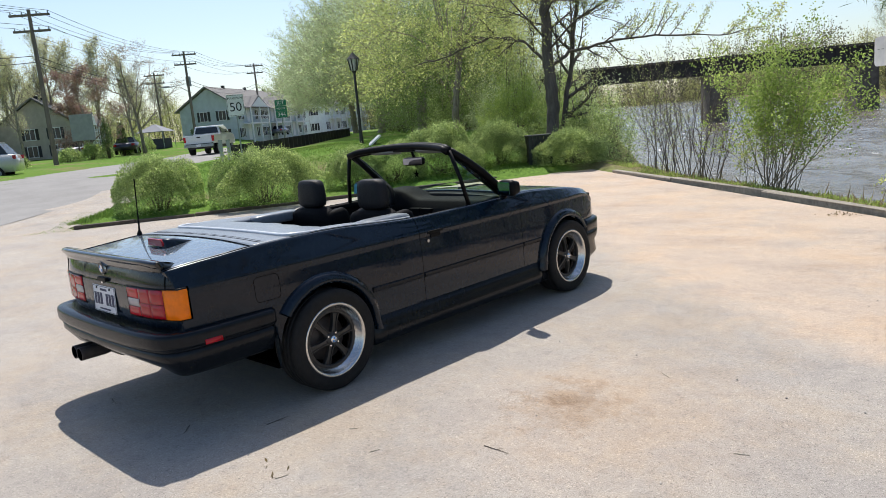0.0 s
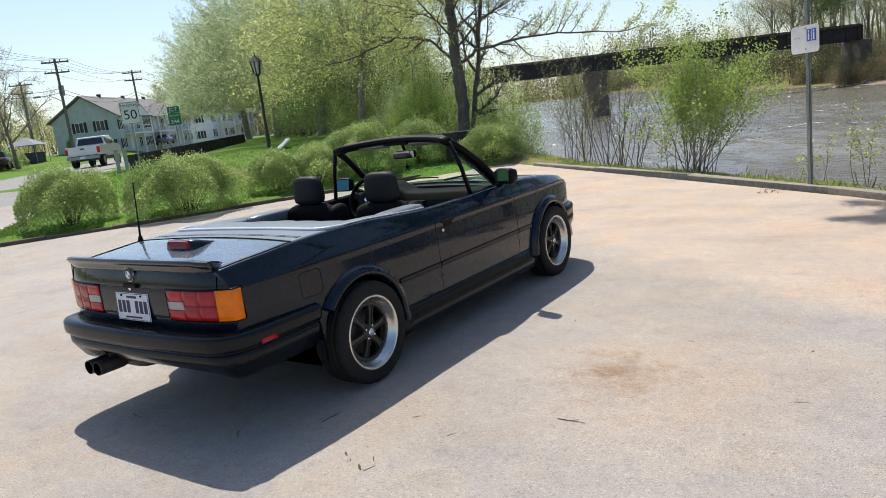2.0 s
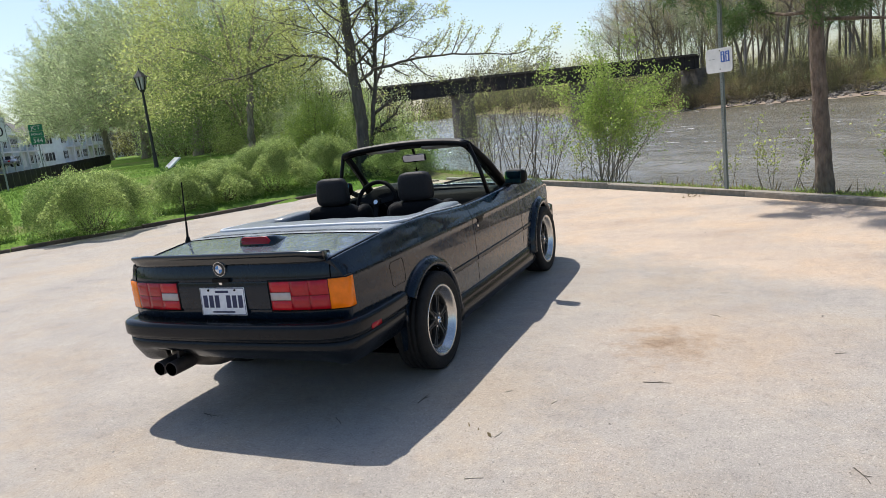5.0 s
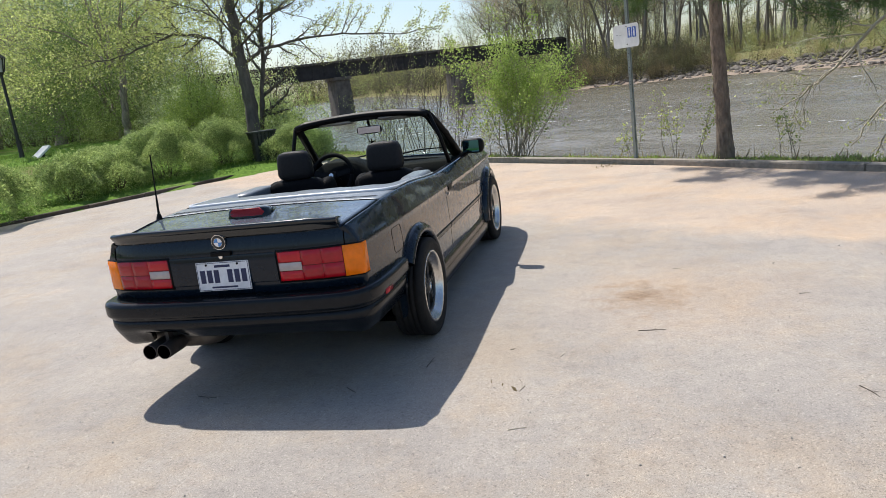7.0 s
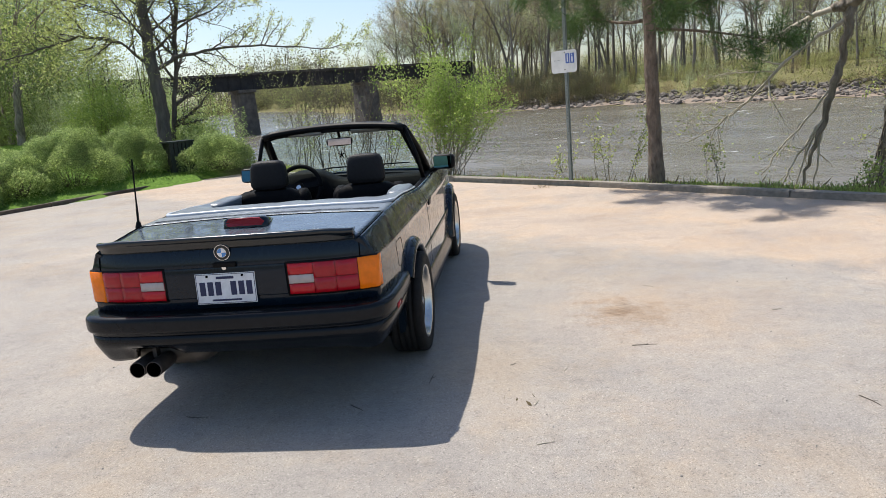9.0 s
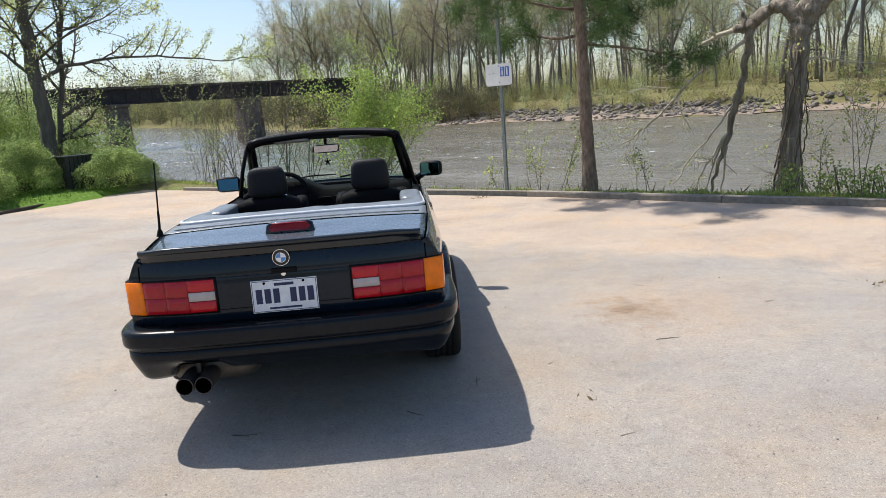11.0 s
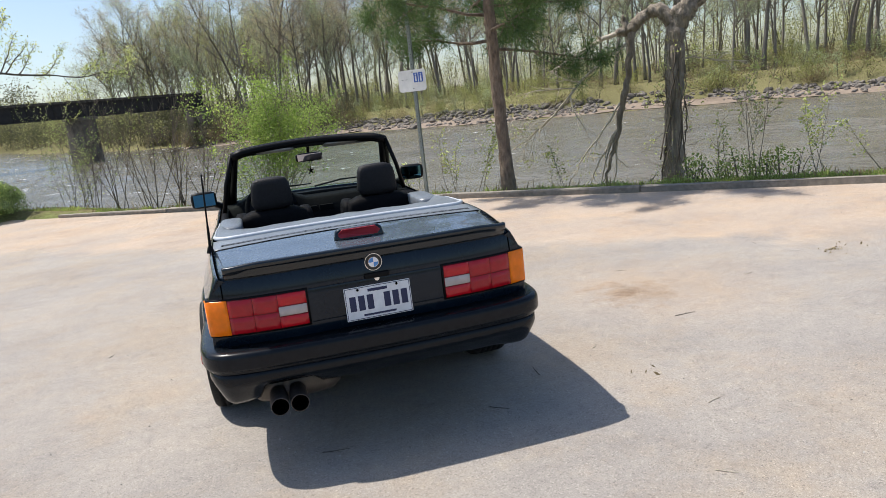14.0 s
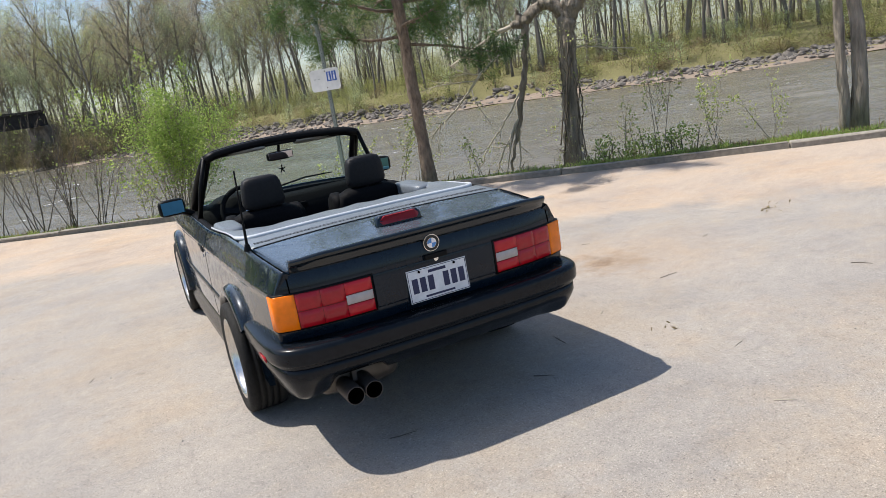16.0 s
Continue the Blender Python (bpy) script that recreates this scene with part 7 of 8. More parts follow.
    # along the street, behind the houses
    for k, mat in enumerate((FOREST_LEAF, WILLOW_LEAF)):
        def where(r):
            return r.uniform(70, 330), r.uniform(-150, -75) + 0.0
        thicket("street_wood", "distant spring trees behind the houses", mat, rng, 130, 520, 0.55, where, 4.5, (9, 12)[k], 70 + k)


far_forest()
woods()


def bridge():
    """A railway girder bridge on stone piers."""
    root = thing("railway_bridge", "dark steel girder railway bridge on stone piers across the river", "bridge", pose(-47.8, 111, 0, 0, 0, 39))
    top, low, near, end = 7.2, 4.95, -50.0, 45.0
    for y in (-1.6, 1.6):
        bm = bmesh.new()
        box(bm, near, end, y - 0.12, y + 0.12, low, top)
        for k in range(48):
            box(bm, near + 2 * k, near + 0.14 + 2 * k, y - 0.28, y + 0.28, low, top)
        box(bm, near, end, y - 0.35, y + 0.35, top - 0.08, top)
        box(bm, near, end, y - 0.35, y + 0.35, low, low + 0.08)
        part("girder", bm, STEEL_DARK, root)
    bm = bmesh.new()
    for k in range(158):
        x = near + k * 0.6
        box(bm, x, x + 0.28, -2.2 - 0.25 * (k % 3 == 0), 2.2, top, top + 0.24)
    tagged(part("sleeper_deck", bm, DARK_WOOD, root), kind="stuff")
    for y in (-0.75, 0.75):
        part("rail", boxed(near, end, y - 0.05, y + 0.05, top + 0.24, top + 0.4), STEEL_DARK, root)
    for x in (-44, -22, 0.6, 22.7):
        bm = bmesh.new()
        box(bm, x - 1.2, x + 1.2, -2.6, 2.6, -3.2, low - 0.5, 0.15)
        for vert in bm.verts:
            if vert.co.z < 0:
                vert.co.x = x + (vert.co.x - x) * 1.2
        box(bm, x - 1.45, x + 1.45, -2.9, 2.9, low - 0.5, low, 0.08)
        part("pier", bm, PIER_STONE, root)
    for x in (near - 1, end - 1):
        part("abutment", boxed(x, x + 2, -2.6, 2.6, -2, low, 0.2), PIER_STONE, root)


bridge()


def street_lamp():
    p = Vector((-21.3, 17.95, 0.93))
    root = thing("street_lamp", "black cast-iron park lamp with a lantern head on the lawn", "lamp", Matrix.Translation(p))
    bm = bmesh.new()
    rod(bm, (0, 0, -0.2), (0, 0, 0.5), 0.09, 0.07, 10)
    rod(bm, (0, 0, 0.5), (0, 0, 2.75), 0.055, 0.045, 10)
    rod(bm, (0, 0, 0.5), (0, 0, 0.56), 0.085, 0.085, 10)
    rod(bm, (0, 0, 2.7), (0, 0, 2.8), 0.07, 0.1, 10)
    part("post", bm, LAMP_BLACK, root)
    bm = bmesh.new()
    bmesh.ops.create_cone(bm, cap_ends=True, segments=6, radius1=0.11, radius2=0.205, depth=0.46, matrix=Matrix.Translation((0, 0, 3.02)))
    part("lantern_glass", bm, FROST, root, "frosted pale lantern glass")
    bm = bmesh.new()
    for k in range(6):
        a = math.pi / 3 * k
        rod(bm, (math.cos(a) * 0.115, math.sin(a) * 0.115, 2.79), (math.cos(a) * 0.21, math.sin(a) * 0.21, 3.25), 0.024, None, 5)
    part("lantern_bars", bm, LAMP_BLACK, root)
    bm = bmesh.new()
    bmesh.ops.create_cone(bm, cap_ends=True, segments=6, radius1=0.27, radius2=0.04, depth=0.24, matrix=Matrix.Translation((0, 0, 3.33)))
    rod(bm, (0, 0, 3.42), (0, 0, 3.6), 0.03, 0.008, 6)
    part("roof", bm, LAMP_BLACK, root)


street_lamp()

# ---- street side ----
def lettering(text, size, material, parent, m, name="lettering"):
    """Raised flat letters in the built-in font."""
    cu = bpy.data.curves.new(name, "FONT")
    cu.body, cu.size, cu.align_x, cu.align_y, cu.extrude = text, size, "CENTER", "CENTER", 0.002
    tmp = bpy.data.objects.new(name, cu)
    mesh = bpy.data.meshes.new_from_object(tmp)
    bpy.data.objects.remove(tmp)
    ob = link_mesh(name, mesh, material, parent, "", True, m)
    return ob


def rounded_plate(w, h, r=0.04, depth=0.006):
    """A sheet sign with rounded corners, standing in x and z, facing -y."""
    bm = bmesh.new()
    pts = []
    for cx, cz, a0 in ((w / 2 - r, h / 2 - r, 0), (-w / 2 + r, h / 2 - r, 90), (-w / 2 + r, -h / 2 + r, 180), (w / 2 - r, -h / 2 + r, 270)):
        for k in range(5):
            a = radians(a0 + 22.5 * k)
            pts.append((cx + r * math.cos(a), cz + r * math.sin(a)))
    front = [bm.verts.new((x, -depth / 2, z)) for x, z in pts]
    back = [bm.verts.new((x, depth / 2, z)) for x, z in pts]
    bm.faces.new(front)
    bm.faces.new(back[::-1])
    n = len(pts)
    for i in range(n):
        bm.faces.new((front[i], front[(i + 1) % n], back[(i + 1) % n], back[i]))
    return bm


def speed_sign():
    root = thing("speed_sign", "white speed limit sign reading 50 on a steel post", "road sign", pose(-26.1, 15.55, 0.55, 0, 0, 56))
    part("post", boxed(-0.03, 0.03, 0.01, 0.05, -0.2, 2.75, 0.004), GALV, root)
    plate = part("sign_plate", rounded_plate(0.68, 0.86), SIGN_WHITE, root, m=pose(0, 0, 2.36))
    bm = bmesh.new()
    for x0, x1, z0, z1 in ((-0.315, 0.315, 0.395, 0.407), (-0.315, 0.315, -0.407, -0.395), (-0.32, -0.308, -0.40, 0.40), (0.308, 0.32, -0.40, 0.40)):
        box(bm, x0, x1, -0.0055, -0.003, z0, z1)
    part("sign_border", bm, SIGN_BLACK, plate)
    lettering("MAXIMUM", 0.125, SIGN_BLACK, plate, pose(0, -0.006, 0.28, 90))
    lettering("50", 0.50, SIGN_BLACK, plate, pose(0, -0.006, -0.08, 90))
    for dx in (-0.75, -0.45):
        post = thing("marker_post", "pale grey square marker post beside the road", "post", pose(-26.1, 15.55, 0.55, 0, 0, 56) @ pose(dx, -0.5, 0), group="marker posts")
        bm = boxed(-0.07, 0.07, -0.07, 0.07, -0.2, 0.98 if dx < -0.5 else 1.02, 0.012)
        part("post_body", bm, surface("grey_post", (0.30, 0.31, 0.31), (0.45, 0.46, 0.45), 12, 0.7), post)
        part("post_cap", boxed(-0.08, 0.08, -0.08, 0.08, 0.98, 1.03, 0.01), GALV, post)


def route_sign():
    root = thing("route_sign", "green junction and route number signs on a steel post", "road sign", pose(-34.0, 23.0, 0.9, 0, 0, 56))
    part("post", boxed(-0.03, 0.03, 0.01, 0.05, -0.3, 2.6, 0.004), GALV, root)
    for z, h, text, size in ((2.44, 0.32, "JCT", 0.26), (2.12, 0.28, "ROUTE", 0.15), (1.80, 0.34, "344", 0.30)):
        p = part("sign_plate", rounded_plate(0.62, h, 0.03), SIGN_GREEN, root, m=pose(0, 0, z))
        lettering(text, size, SIGN_WHITE, p, pose(0, -0.006, 0, 90))


def parking_sign():
    root = thing("parking_sign", "small white sign with a blue pictogram on a tall steel post", "sign", pose(-1.80, 9.54, 0.05, 0, 0, -44))
    bm = bmesh.new()
    box(bm, -0.028, 0.028, 0.008, 0.014, -0.3, 3.3)
    box(bm, -0.028, -0.022, 0.008, 0.04, -0.3, 3.3)
    box(bm, 0.022, 0.028, 0.008, 0.04, -0.3, 3.3)
    post = part("post", bm, surface("green_grey_post", (0.16, 0.19, 0.18), (0.28, 0.31, 0.295), 14, 0.5, 0.4), root)
    bm = bmesh.new()
    for k in range(52):
        box(bm, -0.005, 0.005, 0.0066, 0.0085, 0.72 + 0.05 * k, 0.732 + 0.05 * k)
    tagged(part("punched_holes", bm, SIGN_BLACK, post), kind="stuff")
    plate = part("sign_plate", rounded_plate(0.50, 0.33, 0.05), SIGN_WHITE, root, m=pose(-0.02, 0, 1.83))
    # two small standing figures as plain blue bars with white heads between them
    for x in (0.075, 0.165):
        part("pictogram_panel", boxed(x - 0.037, x + 0.037, -0.0055, -0.003, -0.03, 0.115), SIGN_BLUE, plate)
        part("pictogram_bar", boxed(x - 0.012, x + 0.012, -0.0075, -0.005, -0.015, 0.07), SIGN_WHITE, plate)
        part("pictogram_dot", rodded((x, -0.0075, 0.09), (x, -0.004, 0.09), 0.012, None, 10), SIGN_WHITE, plate)
    for x in (-0.17, -0.10):
        part("faded_bar", boxed(x - 0.02, x + 0.02, -0.0052, -0.003, 0.02, 0.028), GALV, plate)
    for z in (-0.12, 0.13):
        part("plate_bolt", rodded((0.02, -0.008, z), (0.02, 0.01, z), 0.009, None, 8), SIGN_BLACK, plate)


def guard_rail():
    root = thing("guard_rail", "low dark timber guard rail between road and lawn", "guard rail")
    a, b = at(31.5, -4.9), at(57, -0.2)
    n = 30
    for k in range(n):
        p = a.lerp(b, k / (n - 1))
        u, v = -0.775 * p.x + 0.632 * p.y, 0.632 * p.x + 0.775 * p.y
        part("post", boxed(-0.11, 0.11, -0.11, 0.11, -0.3, 0.62, 0.015), DARK_WOOD, root, m=pose(p.x, p.y, land(u, v), 0, 0, 140))
    pts = [a.lerp(b, k / 10) for k in range(11)]
    for p, q in zip(pts, pts[1:]):
        za, zb = (land(-0.775 * r.x + 0.632 * r.y, 0.632 * r.x + 0.775 * r.y) for r in (p, q))
        mid = (p + q) / 2
        d = q - p
        part("beam", boxed(-d.length / 2, d.length / 2, 0.1, 0.2, 0.28, 0.6, 0.01), DARK_WOOD, root, m=pose(mid.x, mid.y, (za + zb) / 2, 0, 0, math.degrees(math.atan2(d.y, d.x))))


def info_panel():
    root = thing("info_panel", "slanted pale information board on a low stand by the lawn", "information board", pose(-20.35, 17.75, 0.62, 0, 0, -35))
    bm = boxed(-0.5, 0.5, -0.3, 0.3, -0.03, 0.03, 0.01)
    part("board", bm, SIGN_WHITE, root, m=pose(0, 0, 0.42, 38, 0, 0))
    for x in (-0.35, 0.35):
        part("leg", boxed(x - 0.04, x + 0.04, -0.04, 0.04, -0.2, 0.4), DARK_WOOD, root)


def litter_bin():
    root = thing("litter_bin", "dark slatted timber litter bin between two shrubs", "bin", pose(-11.30, 15.75, 0.12, 0, 0, 45))
    part("bin_liner", boxed(-0.26, 0.26, -0.26, 0.26, 0.0, 0.72), SIGN_BLACK, root)
    for k in range(6):
        x = -0.25 + 0.1 * k
        for side in range(4):
            part("slat", boxed(x - 0.04, x + 0.04, -0.31, -0.27, 0.0, 0.82, 0.006), BIN_GREEN, root, m=pose(0, 0, 0, 0, 0, 90 * side))
    part("rim", boxed(-0.33, 0.33, -0.33, 0.33, 0.80, 0.84, 0.01), BIN_GREEN, root)


def litter():
    """Fallen twigs and dry leaves lying on the lot."""
    rng = random.Random(61)
    spots = [(-1.82, 2.345, 0.16, -2), (-3.05, 1.955, 0.14, 88), (-4.23, 1.54, 0.14, -8), (-3.39, 1.595, 0.12, -41), (-2.785, 0.61, 0.10, -40), (-0.94, 1.515, 0.13, -61), (-2.47, 1.60, 0.07, 66), (-2.44, 1.18, 0.09, 20), (-2.31, 2.02, 0.06, 75), (-2.595, 2.12, 0.05, 30), (-0.9, 2.9, 0.07, 10), (-1.6, 3.6, 0.08, 140), (-5.6, 3.8, 0.09, 60), (-6.2, 1.4, 0.1, 15), (-2.2, 5.8, 0.1, 100), (0.6, 1.9, 0.09, 130)]
    for x, y, size, yaw in spots:
        root = thing("fallen_twig", "thin dry tan twig lying on the pavement", "twig", pose(x, y, 0.0025, 0, 0, yaw), group="fallen twigs")
        line = limb(rng, (-size / 2, 0, 0), (1, 0.05, 0), size * 0.95, 0.0026, 0.0013, 0.09, 0.0, 6)
        fork = limb(rng, line[0][3], (0.75, 0.7 * rng.choice((-1, 1)), 0), size * 0.22, 0.0018, 0.001, 0.12, 0, 4)
        for pts, _ in (line, fork):
            for p in pts:
                p.z = abs(p.z) * 0.1
        tubes("twig_stem", [line, fork] if size > 0.12 else [line], TWIG if size > 0.1 else DEADWOOD, root, 5)
    pebbles = []
    for i in range(190):
        x, y = rng.uniform(-7, 2.5), rng.uniform(-0.6, 7)
        if 0.632 * x + 0.775 * y < 5.6:
            r = rng.uniform(0.0025, 0.006)
            pebbles.append(Matrix.LocRotScale(Vector((x, y, r * 0.5)), Euler((rng.random(), rng.random(), rng.uniform(0, 6.3))), (r * rng.uniform(0.9, 1.5), r, r * 0.8)))
    verts, faces = [], []
    seed = bmesh.new()
    bmesh.ops.create_icosphere(seed, subdivisions=1, radius=1.0)
    seed.verts.ensure_lookup_table()
    for m in pebbles:
        start = len(verts)
        verts += [m @ (q.co * rng.uniform(0.82, 1.12)) for q in seed.verts]
        faces += [tuple(start + q.index for q in f.verts) for f in seed.faces]
    seed.free()
    tagged(raw("pebbles", verts, faces, surface("pebble_stone", (0.26, 0.235, 0.21), (0.55, 0.51, 0.46), 3, 0.9), flat=True), "small loose stones lying on the pavement", "pebbles", kind="stuff")
    crumbs = []
    for i in range(2600):
        x, y = rng.uniform(-9, 3.5), rng.uniform(-1.2, 9)
        crumbs.append(Vector((x, y, 0.003)))
    keep = [p for p in crumbs if 0.632 * p.x + 0.775 * p.y < 5.7]
    tagged(leaves("grit", keep, 0.010, surface("grit_stone", (0.24, 0.22, 0.20), (0.62, 0.58, 0.53), 3, 0.9), seed=13, aspect=0.8), "scattered grit and dry leaf crumbs on the pavement", "grit", kind="stuff")
    dry = []
    for cx, cy, n in ((0.04, 3.07, 30), (-2.23, 9.40, 44), (-2.47, 1.62, 4)):
        dry += [Vector((cx + rng.gauss(0, 0.1), cy + rng.gauss(0, 0.06), rng.uniform(0.004, 0.02))) for _ in range(n)]
    tagged(leaves("dry_leaf_litter", dry, 0.035, DRY, seed=14, aspect=0.4), "small heaps of dry leaves and grass on the pavement", "leaf litter", kind="stuff")


def utility_pole(u, v, height, light=False, box_on=False):
    p = at(u, v, land(u, v))
    root = thing("utility_pole", "weathered wooden utility pole with crossarms and insulators", "utility pole", pose(p.x, p.y, p.z, 0, 0, RIVER_YAW), group="utility poles")
    part("pole", rodded((0, 0, -0.5), (0, 0, height), 0.17, 0.11, 10), POLE_WOOD, root)
    for z, w in ((height - 0.35, 1.25), (height - 1.35, 1.15)):
        part("crossarm", boxed(-0.06, 0.06, -w, w, z - 0.07, z + 0.07), POLE_WOOD, root)
        for y in (-w + 0.1, -0.45, 0.45, w - 0.1):
            part("insulator", rodded((0, y, z + 0.07), (0, y, z + 0.24), 0.05, 0.035, 8), GALV, root)
    if box_on:
        part("transformer", rodded((0.35, 0, height - 3.6), (0.35, 0, height - 2.6), 0.26, 0.26, 12), GALV, root)
    if light:
        tubes("lamp_arm", [([Vector((0, 0, height - 4.2)), Vector((0.3, 1.0, height - 3.6)), Vector((0.3, 2.1, height - 3.5))], [0.04, 0.035, 0.03])], GALV, root, 6)
        part("lamp_head", boxed(0.15, 0.45, 2.0, 2.7, height - 3.6, height - 3.42, 0.05), GALV, root)
    return root


POLES = [(18, -24.5, 10.3), (50.5, -19.7, 10.0), (80.3, -16.7, 10.2), (108, -13.0, 11.2), (150, -5.0, 11.0)]


def wires():
    for k, (u, v, h) in enumerate(POLES):
        utility_pole(u, v, h, k == 2, k == 2)
    utility_pole(96, -24, 9.2)
    for k, (a, b) in enumerate(zip(POLES, POLES[1:])):
        line = []
        for off, dz in ((-1.15, -0.1), (-0.45, -0.1), (0.45, -0.1), (1.15, -0.1), (-1.05, -1.1), (1.05, -1.1), (0, -2.9), (0, -3.3)):
            p = at(a[0], a[1] + off, land(a[0], a[1]) + a[2] + dz)
            q = at(b[0], b[1] + off, land(b[0], b[1]) + b[2] + dz)
            pts = []
            for j in range(13):
                t = j / 12
                w = p.lerp(q, t)
                w.z -= (0.7 if dz > -2 else 1.0) * 4 * t * (1 - t)
                pts.append(w)
            line.append((pts, [0.016 if dz > -2 else 0.024] * 13))
        ob = tubes("overhead_wire", line, LAMP_BLACK, None, 4)
        tagged(ob, "sagging overhead power and telephone wires", "wires", kind="stuff")


def window(parent, m, w=0.95, h=1.25, shutters=True):
    root = new("window")
    root.parent = parent
    root.matrix_basis = m
    part("pane", boxed(-w / 2, w / 2, -0.03, 0.0, -h / 2, h / 2), WINDOW_DARK, root)
    bm = bmesh.new()
    for x0, x1, z0, z1 in ((-w / 2 - 0.07, w / 2 + 0.07, h / 2, h / 2 + 0.09), (-w / 2 - 0.07, w / 2 + 0.07, -h / 2 - 0.09, -h / 2), (-w / 2 - 0.07, -w / 2, -h / 2, h / 2), (w / 2, w / 2 + 0.07, -h / 2, h / 2), (-0.03, 0.03, -h / 2, h / 2)):
        box(bm, x0, x1, -0.08, 0.0, z0, z1)
    part("window_frame", bm, TRIM, root)
    if shutters:
        for s in (-1, 1):
            part("shutter", boxed(s * (w / 2 + 0.1), s * (w / 2 + 0.42), -0.06, 0.0, -h / 2 - 0.05, h / 2 + 0.05, 0.01), SHUTTER, root)


def row_house(m, gable, length, wall, rise, siding, units, label):
    """A long two-storey house: gable end towards -y, ridge along +y, porches on the +x side."""
    root = thing("house", label, "house", m)
    bm = bmesh.new()
    g = gable / 2
    rows = [[bm.verts.new(p) for p in ((-g, y, -1), (g, y, -1), (g, y, wall), (0, y, wall + rise), (-g, y, wall))] for y in (0, length)]
    for k in range(5):
        bm.faces.new((rows[0][k], rows[0][(k + 1) % 5], rows[1][(k + 1) % 5], rows[1][k]))
    bm.faces.new(rows[0])
    bm.faces.new(rows[1][::-1])
    part("wall", bm, siding, root)
    bm = bmesh.new()
    slope = rise / g
    for s in (-1, 1):
        q = [bm.verts.new(p) for p in ((0, -0.5, wall + rise + 0.12), (s * (g + 0.5), -0.5, wall - 0.5 * slope + 0.12), (s * (g + 0.5), length + 0.5, wall - 0.5 * slope + 0.12), (0, length + 0.5, wall + rise + 0.12))]
        f = bm.faces.new(q)
        made = bmesh.ops.extrude_face_region(bm, geom=[f])
        bmesh.ops.translate(bm, verts=[e for e in made["geom"] if isinstance(e, bmesh.types.BMVert)], vec=(0, 0, 0.18))
    part("roof", bm, SHINGLE, root)
    for x, z in ((-0.8, wall * 0.78), (1.9, wall * 0.78), (-0.8, wall * 0.22), (1.9, wall * 0.22)):
        window(root, pose(x, -0.01, z), 1.0, 1.2)
    for k in range(3):
        y = length * (0.2 + 0.28 * k)
        part("roof_vent", boxed(-0.2, 0.2, y - 0.2, y + 0.2, wall + rise, wall + rise + 0.6), SIGN_BLACK, root)
    # porches with gabled fronts
    for k in range(units):
        y = length * (k + 0.5) / units
        w = length / units * 0.36
        bm = bmesh.new()
        tri = [[bm.verts.new(p) for p in ((x, y - w, wall - 0.2), (x, y + w, wall - 0.2), (x, y, wall + 1.5))] for x in (g - 1.5, g + 1.3)]
        for j in range(3):
            bm.faces.new((tri[0][j], tri[0][(j + 1) % 3], tri[1][(j + 1) % 3], tri[1][j]))
        bm.faces.new(tri[1])
        part("porch_roof", bm, SHINGLE, root)
        bm = bmesh.new()
        f = [bm.verts.new(p) for p in ((g + 1.32, y - w + 0.3, wall - 0.12), (g + 1.32, y + w - 0.3, wall - 0.12), (g + 1.32, y, wall + 1.25))]
        bm.faces.new(f)
        b2 = [bm.verts.new((v.co.x - 0.1, v.co.y, v.co.z)) for v in f]
        bm.faces.new(b2[::-1])
        for j in range(3):
            bm.faces.new((f[j], b2[j], b2[(j + 1) % 3], f[(j + 1) % 3]))
        part("porch_gable", bm, TRIM, root)
        part("balcony", boxed(g, g + 1.3, y - w, y + w, wall * 0.47, wall * 0.51), TRIM, root)
        for z0 in (wall * 0.51,):
            part("balustrade", boxed(g + 1.22, g + 1.28, y - w, y + w, z0 + 0.85, z0 + 0.92), TRIM, root)
        for yy in (y - w + 0.1, y, y + w - 0.1):
            part("column", boxed(g + 1.15, g + 1.3, yy - 0.08, yy + 0.08, -0.5, wall - 0.2), TRIM, root)
        for z in (wall * 0.24, wall * 0.76):
            window(root, pose(g + 0.01, y + w * 0.45, z, 0, 0, 90), 1.0, 1.2, False)
            part("door", boxed(g, g + 0.06, y - w * 0.6, y - w * 0.6 + 0.95, z - 1.0, z + 1.05), TRIM, root)
            for dy in (-w - 0.7, w + 0.7):
                window(root, pose(g + 0.01, y + dy, z, 0, 0, 90), 0.8, 1.15)
    return root


def houses():
    f1 = math.degrees(math.atan2(0.81, -0.583)) - 90
    row_house(pose(-90.2, 49.2, 1.35, 0, 0, f1), 8.4, 27, 4.6, 2.7, SIDING, 3, "pale grey-blue row house with shuttered windows and white porches")
    row_house(pose(-107.0, 76.5, 1.5, 0, 0, f1 - 4), 8.6, 26, 4.8, 2.9, SIDING_WHITE, 3, "white row house with grey roof and porches along the street")
    row_house(pose(-125.5, 103.0, 1.6, 0, 0, f1 - 6), 8.6, 26, 4.8, 2.9, SIDING_WHITE, 3, "white row house with grey roof further down the street")
    row_house(pose(-93.0, 28.5, 1.4, 0, 0, 62), 9.0, 13, 3.6, 3.2, SIDING_BEIGE, 2, "beige house with a grey roof behind garden trees")
    row_house(pose(-90.0, 17.5, 1.3, 0, 0, 62), 6.0, 12, 3.4, 2.2, SIDING_WHITE, 2, "small pale house with a grey gable roof")


